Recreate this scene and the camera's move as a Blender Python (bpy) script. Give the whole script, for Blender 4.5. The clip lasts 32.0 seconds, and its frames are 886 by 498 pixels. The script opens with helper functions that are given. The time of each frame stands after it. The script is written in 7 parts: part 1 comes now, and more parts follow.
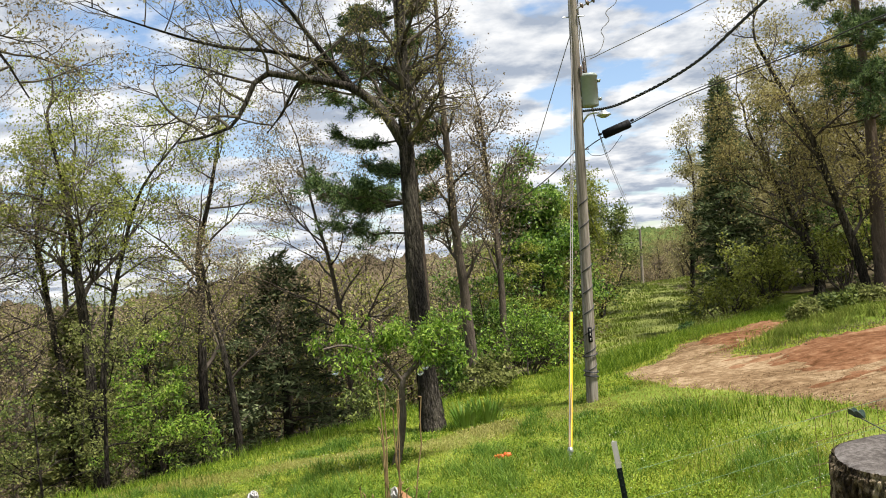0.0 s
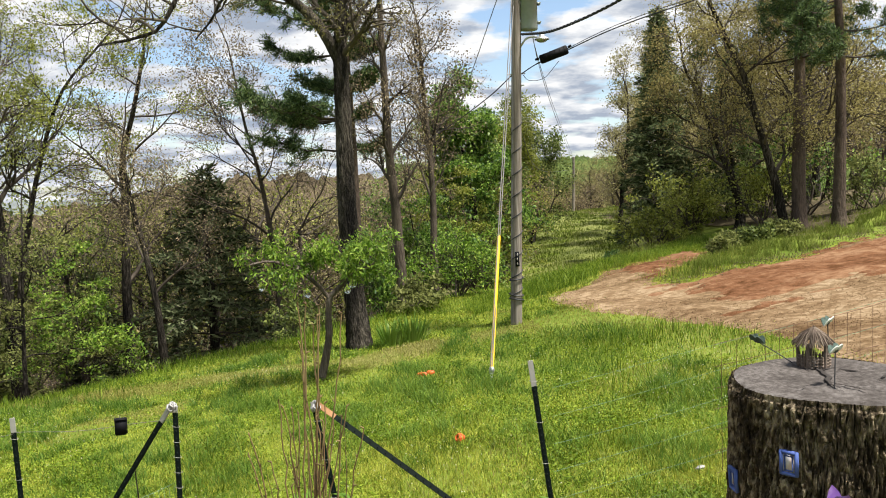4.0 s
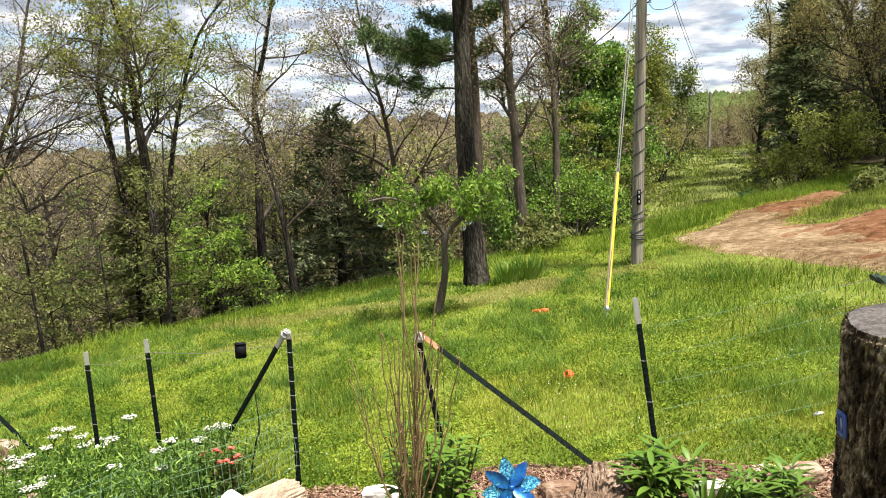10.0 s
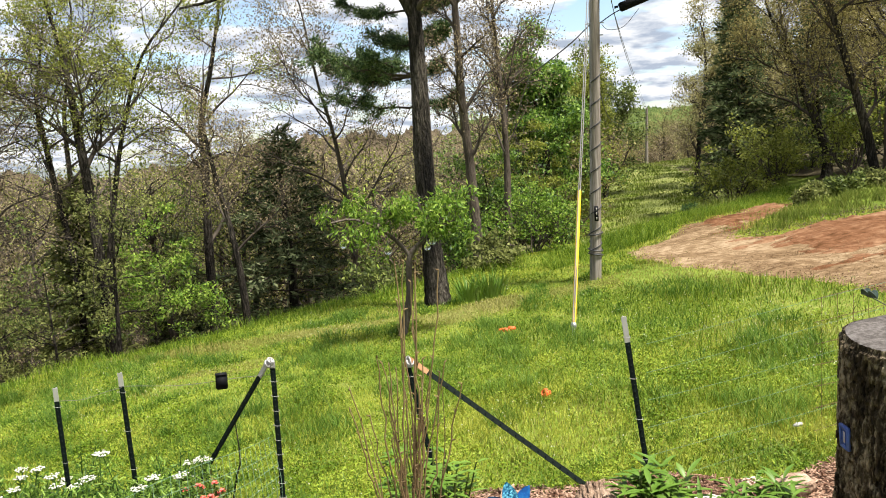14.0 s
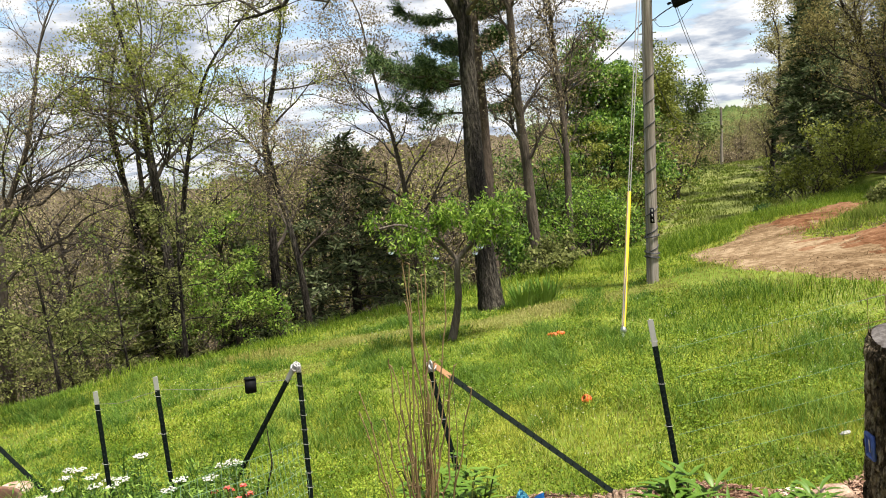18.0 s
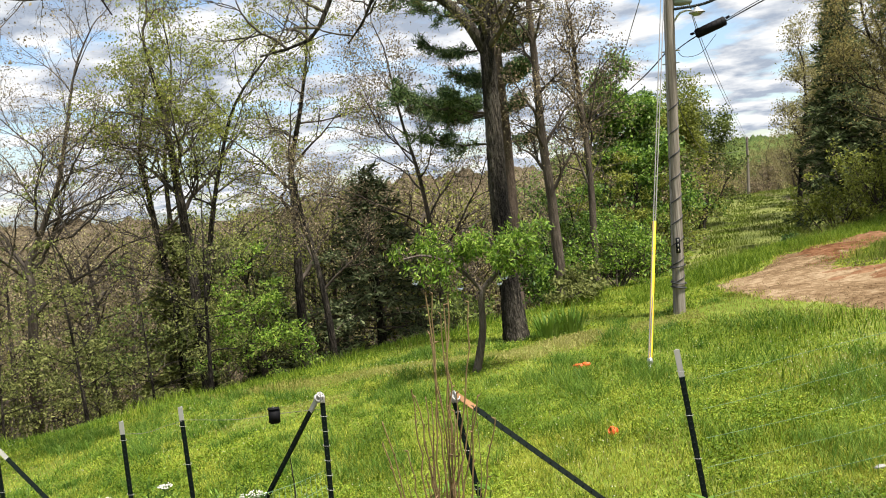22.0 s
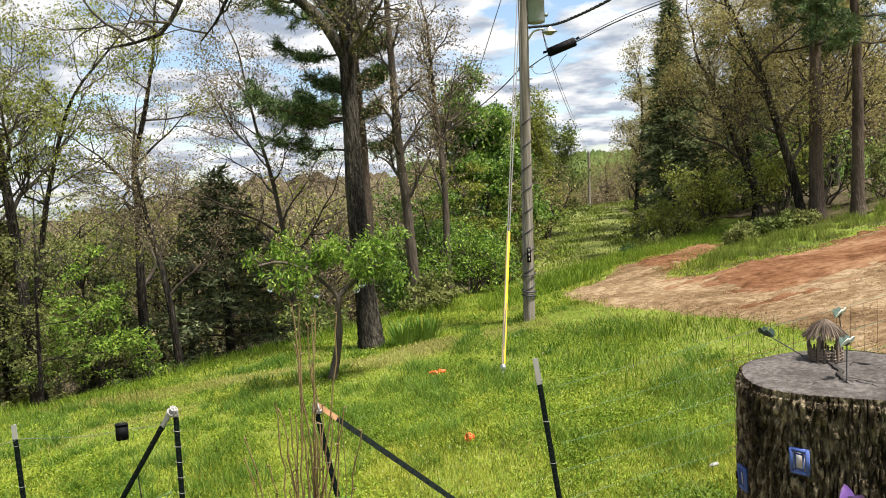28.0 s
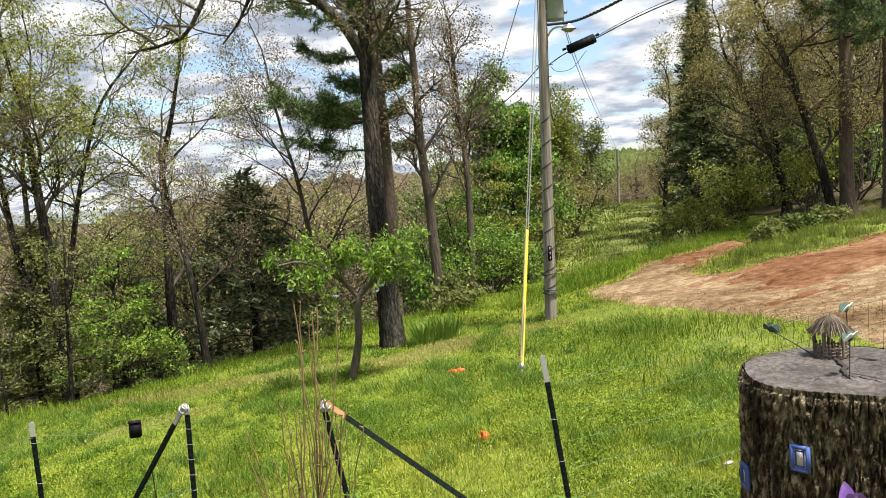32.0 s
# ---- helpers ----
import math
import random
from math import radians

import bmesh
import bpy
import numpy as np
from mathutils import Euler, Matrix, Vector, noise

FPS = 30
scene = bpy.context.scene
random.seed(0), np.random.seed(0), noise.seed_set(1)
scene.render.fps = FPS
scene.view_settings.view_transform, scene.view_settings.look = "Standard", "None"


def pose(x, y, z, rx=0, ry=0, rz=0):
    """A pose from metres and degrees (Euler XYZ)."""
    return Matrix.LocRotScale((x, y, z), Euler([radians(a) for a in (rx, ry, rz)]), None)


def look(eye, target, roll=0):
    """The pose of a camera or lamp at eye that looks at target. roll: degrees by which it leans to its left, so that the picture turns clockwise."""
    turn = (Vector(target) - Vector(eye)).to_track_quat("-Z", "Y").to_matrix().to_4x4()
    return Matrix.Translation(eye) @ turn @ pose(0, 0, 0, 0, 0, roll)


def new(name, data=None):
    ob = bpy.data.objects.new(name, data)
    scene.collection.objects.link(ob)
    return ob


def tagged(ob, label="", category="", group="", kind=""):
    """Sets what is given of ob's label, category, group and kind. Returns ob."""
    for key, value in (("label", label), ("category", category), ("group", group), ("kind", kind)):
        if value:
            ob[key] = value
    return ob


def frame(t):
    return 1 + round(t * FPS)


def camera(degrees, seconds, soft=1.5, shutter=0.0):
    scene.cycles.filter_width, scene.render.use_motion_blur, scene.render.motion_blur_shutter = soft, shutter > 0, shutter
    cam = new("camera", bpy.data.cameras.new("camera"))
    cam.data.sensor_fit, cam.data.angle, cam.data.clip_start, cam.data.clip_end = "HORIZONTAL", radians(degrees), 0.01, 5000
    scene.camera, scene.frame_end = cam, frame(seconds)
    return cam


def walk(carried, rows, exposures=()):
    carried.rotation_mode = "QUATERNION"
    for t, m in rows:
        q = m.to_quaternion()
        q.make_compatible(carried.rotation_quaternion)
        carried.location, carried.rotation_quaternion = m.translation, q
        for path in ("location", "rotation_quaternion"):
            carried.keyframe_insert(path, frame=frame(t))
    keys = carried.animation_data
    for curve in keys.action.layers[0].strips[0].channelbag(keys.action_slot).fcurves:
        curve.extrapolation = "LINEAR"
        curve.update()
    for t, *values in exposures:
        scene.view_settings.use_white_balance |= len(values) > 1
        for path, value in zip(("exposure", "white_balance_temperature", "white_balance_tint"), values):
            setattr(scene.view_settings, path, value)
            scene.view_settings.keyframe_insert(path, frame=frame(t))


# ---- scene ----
cam = camera(57.4, 32.0, soft=1.0)
PATH = [
    (0, (-0.053, -0.025, 3.034), (0.002, 1.973, 3.088), -4.5),
    (0.5, (-0.052, -0.035, 3.033), (0.016, 1.964, 3.082), -4.3),
    (1, (-0.059, -0.047, 3.033), (0.038, 1.95, 3.075), -4.1),
    (1.5, (-0.055, -0.06, 3.04), (0.083, 1.935, 3.079), -4.0),
    (2, (-0.038, -0.049, 3.033), (0.143, 1.943, 3.07), -4.1),
    (2.5, (-0.035, -0.048, 3.015), (0.169, 1.941, 3.049), -4.2),
    (3, (-0.03, -0.051, 3.002), (0.188, 1.937, 3.031), -4.5),
    (3.5, (-0.031, -0.024, 3.013), (0.198, 1.963, 2.968), -3.3),
    (5.5, (0.181, -0.035, 2.977), (0.286, 1.931, 2.626), 1.0),
    (6, (0.174, 0.005, 2.965), (0.099, 1.97, 2.603), -3.0),
    (6.5, (0.163, 0.013, 2.963), (-0.023, 1.972, 2.608), -6.4),
    (7, (0.156, 0.002, 2.96), (-0.043, 1.961, 2.612), -6.3),
    (7.5, (0.139, 0.003, 2.974), (-0.06, 1.964, 2.636), -5.8),
    (8, (0.14, 0.005, 2.968), (-0.054, 1.968, 2.641), -4.6),
    (8.5, (0.147, 0.012, 2.963), (-0.035, 1.977, 2.642), -4.0),
    (9, (0.166, -0.001, 2.965), (0.002, 1.968, 2.654), -3.4),
    (9.5, (0.17, -0.005, 2.97), (0.03, 1.967, 2.667), -3.0),
    (10, (0.18, -0.027, 2.963), (0.064, 1.95, 2.682), -2.8),
    (10.5, (0.179, -0.001, 2.973), (0.074, 1.978, 2.707), -2.7),
    (11, (0.153, 0.013, 2.978), (0.033, 1.995, 2.734), -3.7),
    (11.5, (0.124, 0.002, 2.978), (-0.017, 1.984, 2.755), -4.4),
    (12, (0.063, -0.009, 2.995), (-0.08, 1.975, 2.782), -4.6),
    (12.5, (0.021, -0.009, 2.996), (-0.012, 1.978, 2.775), -4.3),
    (13, (-0.031, 0.001, 2.998), (-0.027, 1.987, 2.762), -4.0),
    (13.5, (-0.098, 0.002, 3.024), (-0.077, 1.986, 2.775), -3.7),
    (14, (-0.154, 0.013, 3.019), (-0.123, 1.998, 2.772), -3.5),
    (14.5, (-0.161, 0.03, 3.022), (-0.135, 2.014, 2.775), -3.1),
    (15, (-0.041, 0.046, 2.991), (-0.136, 2.03, 2.757), -2.5),
    (15.5, (0.088, 0.039, 2.97), (-0.046, 2.021, 2.742), -1.9),
    (17.5, (0.209, 0.08, 2.961), (0.057, 2.061, 2.731), -4.3),
    (18, (0.226, 0.075, 2.964), (0.075, 2.058, 2.745), -4.8),
    (18.5, (0.256, 0.071, 2.961), (0.103, 2.055, 2.759), -5.0),
    (19, (0.242, 0.082, 2.962), (0.086, 2.067, 2.776), -5.0),
    (19.5, (0.211, 0.084, 2.962), (0.052, 2.07, 2.789), -5.0),
    (20, (0.206, 0.097, 2.949), (0.023, 2.082, 2.793), -5.1),
    (20.5, (0.205, 0.09, 2.955), (-0.007, 2.074, 2.819), -5.4),
    (21, (0.213, 0.082, 2.959), (-0.008, 2.066, 2.837), -5.5),
    (21.5, (0.235, 0.075, 2.95), (0.016, 2.059, 2.819), -5.6),
    (22, (0.236, 0.075, 2.952), (0.03, 2.059, 2.815), -5.1),
    (22.5, (0.218, 0.075, 2.957), (0.036, 2.062, 2.814), -4.7),
    (23, (0.233, 0.069, 2.964), (0.077, 2.057, 2.812), -4.4),
    (23.5, (0.236, 0.06, 2.965), (0.118, 2.051, 2.805), -4.1),
    (24, (0.225, 0.065, 2.964), (0.147, 2.056, 2.794), -3.7),
    (24.5, (0.208, 0.057, 2.968), (0.193, 2.05, 2.793), -3.4),
    (25, (0.174, 0.053, 2.963), (0.199, 2.045, 2.787), -3.6),
    (25.5, (0.167, 0.028, 2.968), (0.299, 2.015, 2.781), -3.6),
    (27.5, (0.112, 0.093, 2.984), (0.291, 2.079, 2.833), -3.8),
    (28, (0.133, 0.085, 2.989), (0.295, 2.073, 2.838), -3.5),
    (28.5, (0.196, 0.101, 2.966), (0.321, 2.091, 2.808), -3.2),
    (29, (0.258, 0.098, 2.962), (0.348, 2.089, 2.796), -3.4),
    (29.5, (0.28, 0.075, 2.954), (0.358, 2.067, 2.79), -3.6),
    (30, (0.294, 0.074, 2.956), (0.377, 2.066, 2.792), -3.8),
    (30.5, (0.291, 0.073, 2.958), (0.378, 2.065, 2.796), -3.9),
    (31, (0.292, 0.07, 2.96), (0.381, 2.062, 2.802), -3.9),
    (31.5, (0.294, 0.078, 2.956), (0.383, 2.07, 2.804), -3.9),
    (32, (0.303, 0.071, 2.962), (0.39, 2.064, 2.816), -4.1),
]
walk(cam, [(t, look(eye, target, roll)) for t, eye, target, roll in PATH], [(0.0, 1.191), (3.0, 1.124), (6.5, 1.411), (10.0, 1.411), (12.0, 1.213), (13.5, 1.411), (15.0, 1.411), (18.0, 1.301), (21.0, 1.191), (23.0, 1.323), (25.0, 1.169), (28.0, 1.256), (32.0, 1.301)])
# ---------------------------------------------------------------- light
SUN_EL, SUN_AZ = 67.0, 128.0          # degrees; azimuth from +y towards +x
sun_dir = Vector((math.sin(radians(SUN_AZ)) * math.cos(radians(SUN_EL)), math.cos(radians(SUN_AZ)) * math.cos(radians(SUN_EL)), math.sin(radians(SUN_EL))))
sun = new("sun", bpy.data.lights.new("sun", "SUN"))
sun.data.energy, sun.data.angle, sun.data.color = 5.0, radians(6.0), (1.0, 0.95, 0.87)
sun.matrix_world = look(sun_dir * 60, (0, 0, 0))


def world_sky():
    w = bpy.data.worlds.new("sky")
    scene.world = w
    w.use_nodes = True
    nt = w.node_tree
    nt.nodes.clear()
    N, L = nt.nodes.new, nt.links.new
    out, mixs = N("ShaderNodeOutputWorld"), N("ShaderNodeMixShader")
    sky = N("ShaderNodeTexSky")
    sky.sky_type, sky.sun_disc = "NISHITA", False
    sky.sun_elevation, sky.sun_rotation = radians(SUN_EL), radians(SUN_AZ)
    bg = N("ShaderNodeBackground")
    bg.inputs["Strength"].default_value = 0.085
    L(sky.outputs[0], bg.inputs["Color"])
    tc, sep = N("ShaderNodeTexCoord"), N("ShaderNodeSeparateXYZ")
    L(tc.outputs["Generated"], sep.inputs[0])
    up = N("ShaderNodeMath"); up.operation = "MAXIMUM"; up.inputs[1].default_value = 0.0
    L(sep.outputs["Z"], up.inputs[0])
    lift = N("ShaderNodeMath"); lift.operation = "ADD"; lift.inputs[1].default_value = 0.16
    L(up.outputs[0], lift.inputs[0])
    flat = []
    for axis in ("X", "Y"):
        d = N("ShaderNodeMath"); d.operation = "DIVIDE"
        L(sep.outputs[axis], d.inputs[0]); L(lift.outputs[0], d.inputs[1])
        flat.append(d)
    com = N("ShaderNodeCombineXYZ")
    L(flat[0].outputs[0], com.inputs[0]); L(flat[1].outputs[0], com.inputs[1])
    # cloud cover
    n1 = N("ShaderNodeTexNoise"); n1.inputs["Scale"].default_value = 2.4; n1.inputs["Detail"].default_value = 10; n1.inputs["Roughness"].default_value = 0.53
    L(com.outputs[0], n1.inputs["Vector"])
    cover = N("ShaderNodeValToRGB")
    cover.color_ramp.elements[0].position, cover.color_ramp.elements[1].position = 0.405, 0.485
    L(n1.outputs["Fac"], cover.inputs[0])
    # grey bellies
    off = N("ShaderNodeMapping"); off.inputs["Location"].default_value = (3.1, 7.7, 0)
    L(com.outputs[0], off.inputs["Vector"])
    n2 = N("ShaderNodeTexNoise"); n2.inputs["Scale"].default_value = 3.8; n2.inputs["Detail"].default_value = 7; n2.inputs["Roughness"].default_value = 0.55
    L(off.outputs[0], n2.inputs["Vector"])
    tone = N("ShaderNodeValToRGB")
    e = tone.color_ramp.elements
    e[0].position, e[0].color = 0.40, (0.40, 0.46, 0.56, 1)
    e[1].position, e[1].color = 0.60, (1.0, 1.0, 1.0, 1)
    L(n2.outputs["Fac"], tone.inputs[0])
    cl = N("ShaderNodeBackground"); cl.inputs["Strength"].default_value = 0.47
    L(tone.outputs[0], cl.inputs["Color"])
    L(cover.outputs[0], mixs.inputs[0]); L(bg.outputs[0], mixs.inputs[1]); L(cl.outputs[0], mixs.inputs[2])
    L(mixs.outputs[0], out.inputs[0])


world_sky()


# ---------------------------------------------------------------- materials
def material(name, cols, scale=8.0, rough=0.8, bump=0.3, detail=6.0, metal=0.0, stretch=(1, 1, 1), island=0.0, obj_rand=0.0, translucent=0.0, coarse=0.35, spec=0.35, fine=6.0, bump_dist=0.02, kind="noise", patch=1.0, grain=1.0):
    """A surface with colour varying at two scales, fine relief and, where asked, variation piece by piece."""
    m = bpy.data.materials.new(name)
    m.use_nodes = True
    nt = m.node_tree
    nt.nodes.clear()
    N, L = nt.nodes.new, nt.links.new
    out, p = N("ShaderNodeOutputMaterial"), N("ShaderNodeBsdfPrincipled")
    tc, mp = N("ShaderNodeTexCoord"), N("ShaderNodeMapping")
    mp.inputs["Scale"].default_value = stretch
    L(tc.outputs["Object"], mp.inputs["Vector"])
    if kind == "voronoi":
        a = N("ShaderNodeTexVoronoi"); a.inputs["Scale"].default_value = scale
        a_out = a.outputs["Distance"]
    else:
        a = N("ShaderNodeTexNoise"); a.inputs["Scale"].default_value, a.inputs["Detail"].default_value = scale, detail
        a.inputs["Roughness"].default_value = 0.62
        a_out = a.outputs["Fac"]
    L(mp.outputs[0], a.inputs["Vector"])
    b = N("ShaderNodeTexNoise"); b.inputs["Scale"].default_value = scale * coarse * 0.3; b.inputs["Detail"].default_value = 3
    L(mp.outputs[0], b.inputs["Vector"])
    wide = N("ShaderNodeMath"); wide.operation = "MULTIPLY_ADD"; wide.inputs[1].default_value = patch; wide.inputs[2].default_value = 0.5 - 0.5 * patch
    L(b.outputs["Fac"], wide.inputs[0])
    add = N("ShaderNodeMath"); add.operation = "MULTIPLY_ADD"; add.inputs[1].default_value = 0.55
    L(wide.outputs[0], add.inputs[0])
    half = N("ShaderNodeMath"); half.operation = "MULTIPLY_ADD"; half.inputs[1].default_value = 0.45 * grain; half.inputs[2].default_value = 0.225 - 0.225 * grain
    L(a_out, half.inputs[0]); L(half.outputs[0], add.inputs[2])
    last = add
    if island:
        g, k = N("ShaderNodeNewGeometry"), N("ShaderNodeMath")
        k.operation = "MULTIPLY_ADD"; k.inputs[1].default_value = island
        sub = N("ShaderNodeMath"); sub.operation = "SUBTRACT"; sub.inputs[1].default_value = 0.5
        L(g.outputs["Random Per Island"], sub.inputs[0]); L(sub.outputs[0], k.inputs[0]); L(last.outputs[0], k.inputs[2])
        last = k
    if obj_rand:
        g, k = N("ShaderNodeObjectInfo"), N("ShaderNodeMath")
        k.operation = "MULTIPLY_ADD"; k.inputs[1].default_value = obj_rand
        sub = N("ShaderNodeMath"); sub.operation = "SUBTRACT"; sub.inputs[1].default_value = 0.5
        L(g.outputs["Random"], sub.inputs[0]); L(sub.outputs[0], k.inputs[0]); L(last.outputs[0], k.inputs[2])
        last = k
    ramp = N("ShaderNodeValToRGB")
    els = ramp.color_ramp.elements
    n = len(cols)
    for i, c in enumerate(cols):
        pos = 0.30 + 0.40 * i / max(n - 1, 1)
        el = els[i] if i < 2 else els.new(pos)
        el.position, el.color = pos, (*c, 1)
    L(last.outputs[0], ramp.inputs[0])
    L(ramp.outputs[0], p.inputs["Base Color"])
    p.inputs["Roughness"].default_value, p.inputs["Metallic"].default_value = rough, metal
    p.inputs["Specular IOR Level"].default_value = spec
    if bump:
        c = N("ShaderNodeTexNoise"); c.inputs["Scale"].default_value = scale * fine * 0.35; c.inputs["Detail"].default_value = 5
        L(mp.outputs[0], c.inputs["Vector"])
        mixb = N("ShaderNodeMath"); mixb.operation = "ADD"
        L(a_out, mixb.inputs[0]); L(c.outputs["Fac"], mixb.inputs[1])
        bp = N("ShaderNodeBump"); bp.inputs["Strength"].default_value, bp.inputs["Distance"].default_value = bump, bump_dist
        L(mixb.outputs[0], bp.inputs["Height"]); L(bp.outputs[0], p.inputs["Normal"])
    if translucent:
        t, mx = N("ShaderNodeBsdfTranslucent"), N("ShaderNodeMixShader")
        mx.inputs[0].default_value = translucent
        L(ramp.outputs[0], t.inputs["Color"])
        L(p.outputs[0], mx.inputs[1]); L(t.outputs[0], mx.inputs[2]); L(mx.outputs[0], out.inputs[0])
    else:
        L(p.outputs[0], out.inputs[0])
    return m


def plain(name, col, rough=0.5, metal=0.0, spec=0.5):
    d = tuple(v * 0.78 for v in col)
    return material(name, [d, col, tuple(min(v * 1.12, 1) for v in col)], scale=14, rough=rough, metal=metal, bump=0.08, spec=spec, bump_dist=0.004)


def glass_material(name):
    m = bpy.data.materials.new(name)
    m.use_nodes = True
    p = m.node_tree.nodes["Principled BSDF"]
    p.inputs["Base Color"].default_value = (0.93, 0.96, 0.95, 1)
    p.inputs["Transmission Weight"].default_value = 1.0
    p.inputs["Roughness"].default_value = 0.03
    p.inputs["IOR"].default_value = 1.35
    return m


M_clovleaf = material("clover_leaves", [(0.060, 0.110, 0.006), (0.130, 0.195, 0.011), (0.235, 0.295, 0.032)], scale=5.0, coarse=1.0, patch=2.2, rough=0.55, bump=0, island=0.40, translucent=0.3, spec=0.15)
M_lawn = material("lawn_soil", [(0.066, 0.098, 0.011), (0.108, 0.146, 0.017), (0.165, 0.185, 0.046)], scale=5.0, rough=0.95, bump=0.6, bump_dist=0.04, spec=0.1, grain=1.9)
M_grass = material("grass_blades", [(0.080, 0.120, 0.008), (0.203, 0.240, 0.014), (0.41, 0.42, 0.070)], scale=5.0, rough=0.45, bump=0, island=0.62, translucent=0.38, coarse=1.0, spec=0.28, patch=2.4)
M_tall = material("tall_grass_blades", [(0.055, 0.108, 0.008), (0.125, 0.200, 0.014), (0.24, 0.31, 0.035)], scale=1.6, rough=0.55, bump=0, island=0.55, translucent=0.4, spec=0.2)
M_slope = material("slope_grass_blades", [(0.062, 0.092, 0.012), (0.115, 0.150, 0.024), (0.19, 0.215, 0.045)], scale=0.5, rough=0.7, bump=0, island=0.45, translucent=0.4, spec=0.1, patch=1.8)
M_meadow = material("rough_meadow_soil", [(0.070, 0.085, 0.022), (0.120, 0.135, 0.036), (0.18, 0.18, 0.065)], scale=1.6, rough=0.95, bump=0.7, bump_dist=0.08, spec=0.08, patch=1.6, grain=1.9)
M_tuft = material("grass_tuft_blades", [(0.040, 0.096, 0.009), (0.090, 0.170, 0.018), (0.18, 0.27, 0.040)], scale=1.6, rough=0.55, bump=0, island=0.55, translucent=0.4, spec=0.2, patch=2.0)
M_strawgrass = material("straw_grass_blades", [(0.165, 0.165, 0.035), (0.28, 0.265, 0.075), (0.39, 0.35, 0.145)], scale=1.2, rough=0.7, bump=0, island=0.35, translucent=0.3, spec=0.15)
M_dirt = material("tan_dirt_and_gravel", [(0.072, 0.043, 0.021), (0.150, 0.100, 0.055), (0.255, 0.188, 0.118)], scale=7.0, rough=0.97, bump=0.8, detail=14, bump_dist=0.04, spec=0.04, coarse=0.35, stretch=(0.8, 1.2, 1), patch=1.3, grain=2.2)
M_clay = material("red_clay_bank", [(0.062, 0.027, 0.011), (0.125, 0.060, 0.030), (0.195, 0.115, 0.065)], scale=6.0, rough=0.97, bump=0.8, detail=14, bump_dist=0.04, spec=0.04, coarse=0.4, stretch=(0.8, 1.2, 1), patch=1.3, grain=2.2)
M_litter = material("leaf_litter", [(0.055, 0.044, 0.024), (0.105, 0.086, 0.048), (0.17, 0.142, 0.085)], scale=4, rough=0.95, bump=0.7, detail=10, bump_dist=0.05, spec=0.1, island=0.35, grain=1.6)
M_mulch = material("wood_mulch", [(0.09, 0.045, 0.028), (0.20, 0.115, 0.075), (0.36, 0.24, 0.17)], scale=14, rough=0.9, bump=0.8, detail=8, island=0.45, spec=0.15, grain=1.9)
M_forest = material("far_forest", [(0.055, 0.043, 0.028), (0.105, 0.082, 0.052), (0.165, 0.135, 0.085)], scale=0.22, rough=1.0, bump=1.0, bump_dist=3.0, detail=12, spec=0.05, coarse=0.4)
M_hillgreen = material("far_green_woods", [(0.022, 0.040, 0.012), (0.070, 0.098, 0.028), (0.15, 0.175, 0.055)], scale=0.16, rough=1.0, bump=1.0, bump_dist=3.0, detail=12, spec=0.03, coarse=0.4)
# air haze over the farthest ridge, put into its colour as pale grey-blue
M_farhaze = material("far_ridge_haze_tint", [(0.10, 0.115, 0.12), (0.135, 0.15, 0.15), (0.165, 0.18, 0.165)], scale=0.05, rough=1.0, bump=0.6, bump_dist=4.0, detail=12, spec=0.0)
M_bark = material("dark_oak_bark", [(0.005, 0.0045, 0.004), (0.028, 0.024, 0.019), (0.115, 0.100, 0.080)], scale=24, rough=0.95, bump=1.0, stretch=(1, 1, 0.22), bump_dist=0.07, spec=0.1, patch=1.5, grain=1.9)
M_barkgrey = material("grey_bark", [(0.030, 0.024, 0.019), (0.085, 0.068, 0.053), (0.17, 0.145, 0.12)], scale=18, rough=0.95, bump=0.9, stretch=(1, 1, 0.25), bump_dist=0.03, spec=0.12)
M_barkpine = material("pine_bark", [(0.028, 0.021, 0.016), (0.085, 0.064, 0.05), (0.17, 0.13, 0.10)], scale=14, rough=0.95, bump=1.0, stretch=(1, 1, 0.35), bump_dist=0.04, spec=0.12)
M_twig = material("twigs", [(0.022, 0.018, 0.014), (0.055, 0.045, 0.035), (0.115, 0.096, 0.076)], scale=6, rough=0.9, bump=0, spec=0.15, island=0.2)
M_bud = material("opening_buds", [(0.16, 0.145, 0.055), (0.26, 0.235, 0.095), (0.37, 0.335, 0.15)], scale=1.0, rough=0.7, bump=0, island=0.5, translucent=0.3, spec=0.2)
M_budbrown = material("brown_catkins", [(0.12, 0.092, 0.055), (0.20, 0.16, 0.095), (0.29, 0.24, 0.145)], scale=1.0, rough=0.8, bump=0, island=0.5, translucent=0.3, spec=0.15)
M_leafyel = material("young_yellow_green_leaves", [(0.11, 0.13, 0.018), (0.20, 0.225, 0.034), (0.31, 0.335, 0.065)], scale=0.8, rough=0.55, bump=0, island=0.5, translucent=0.5, spec=0.3)
M_leafbright = material("bright_green_leaves", [(0.034, 0.082, 0.010), (0.095, 0.185, 0.020), (0.22, 0.33, 0.055)], scale=0.9, rough=0.45, bump=0, island=0.8, translucent=0.4, spec=0.35, grain=1.5)
M_leaffresh = material("fresh_leaves", [(0.070, 0.14, 0.013), (0.15, 0.255, 0.026), (0.28, 0.385, 0.06)], scale=0.9, rough=0.5, bump=0, island=0.6, translucent=0.45, spec=0.25)
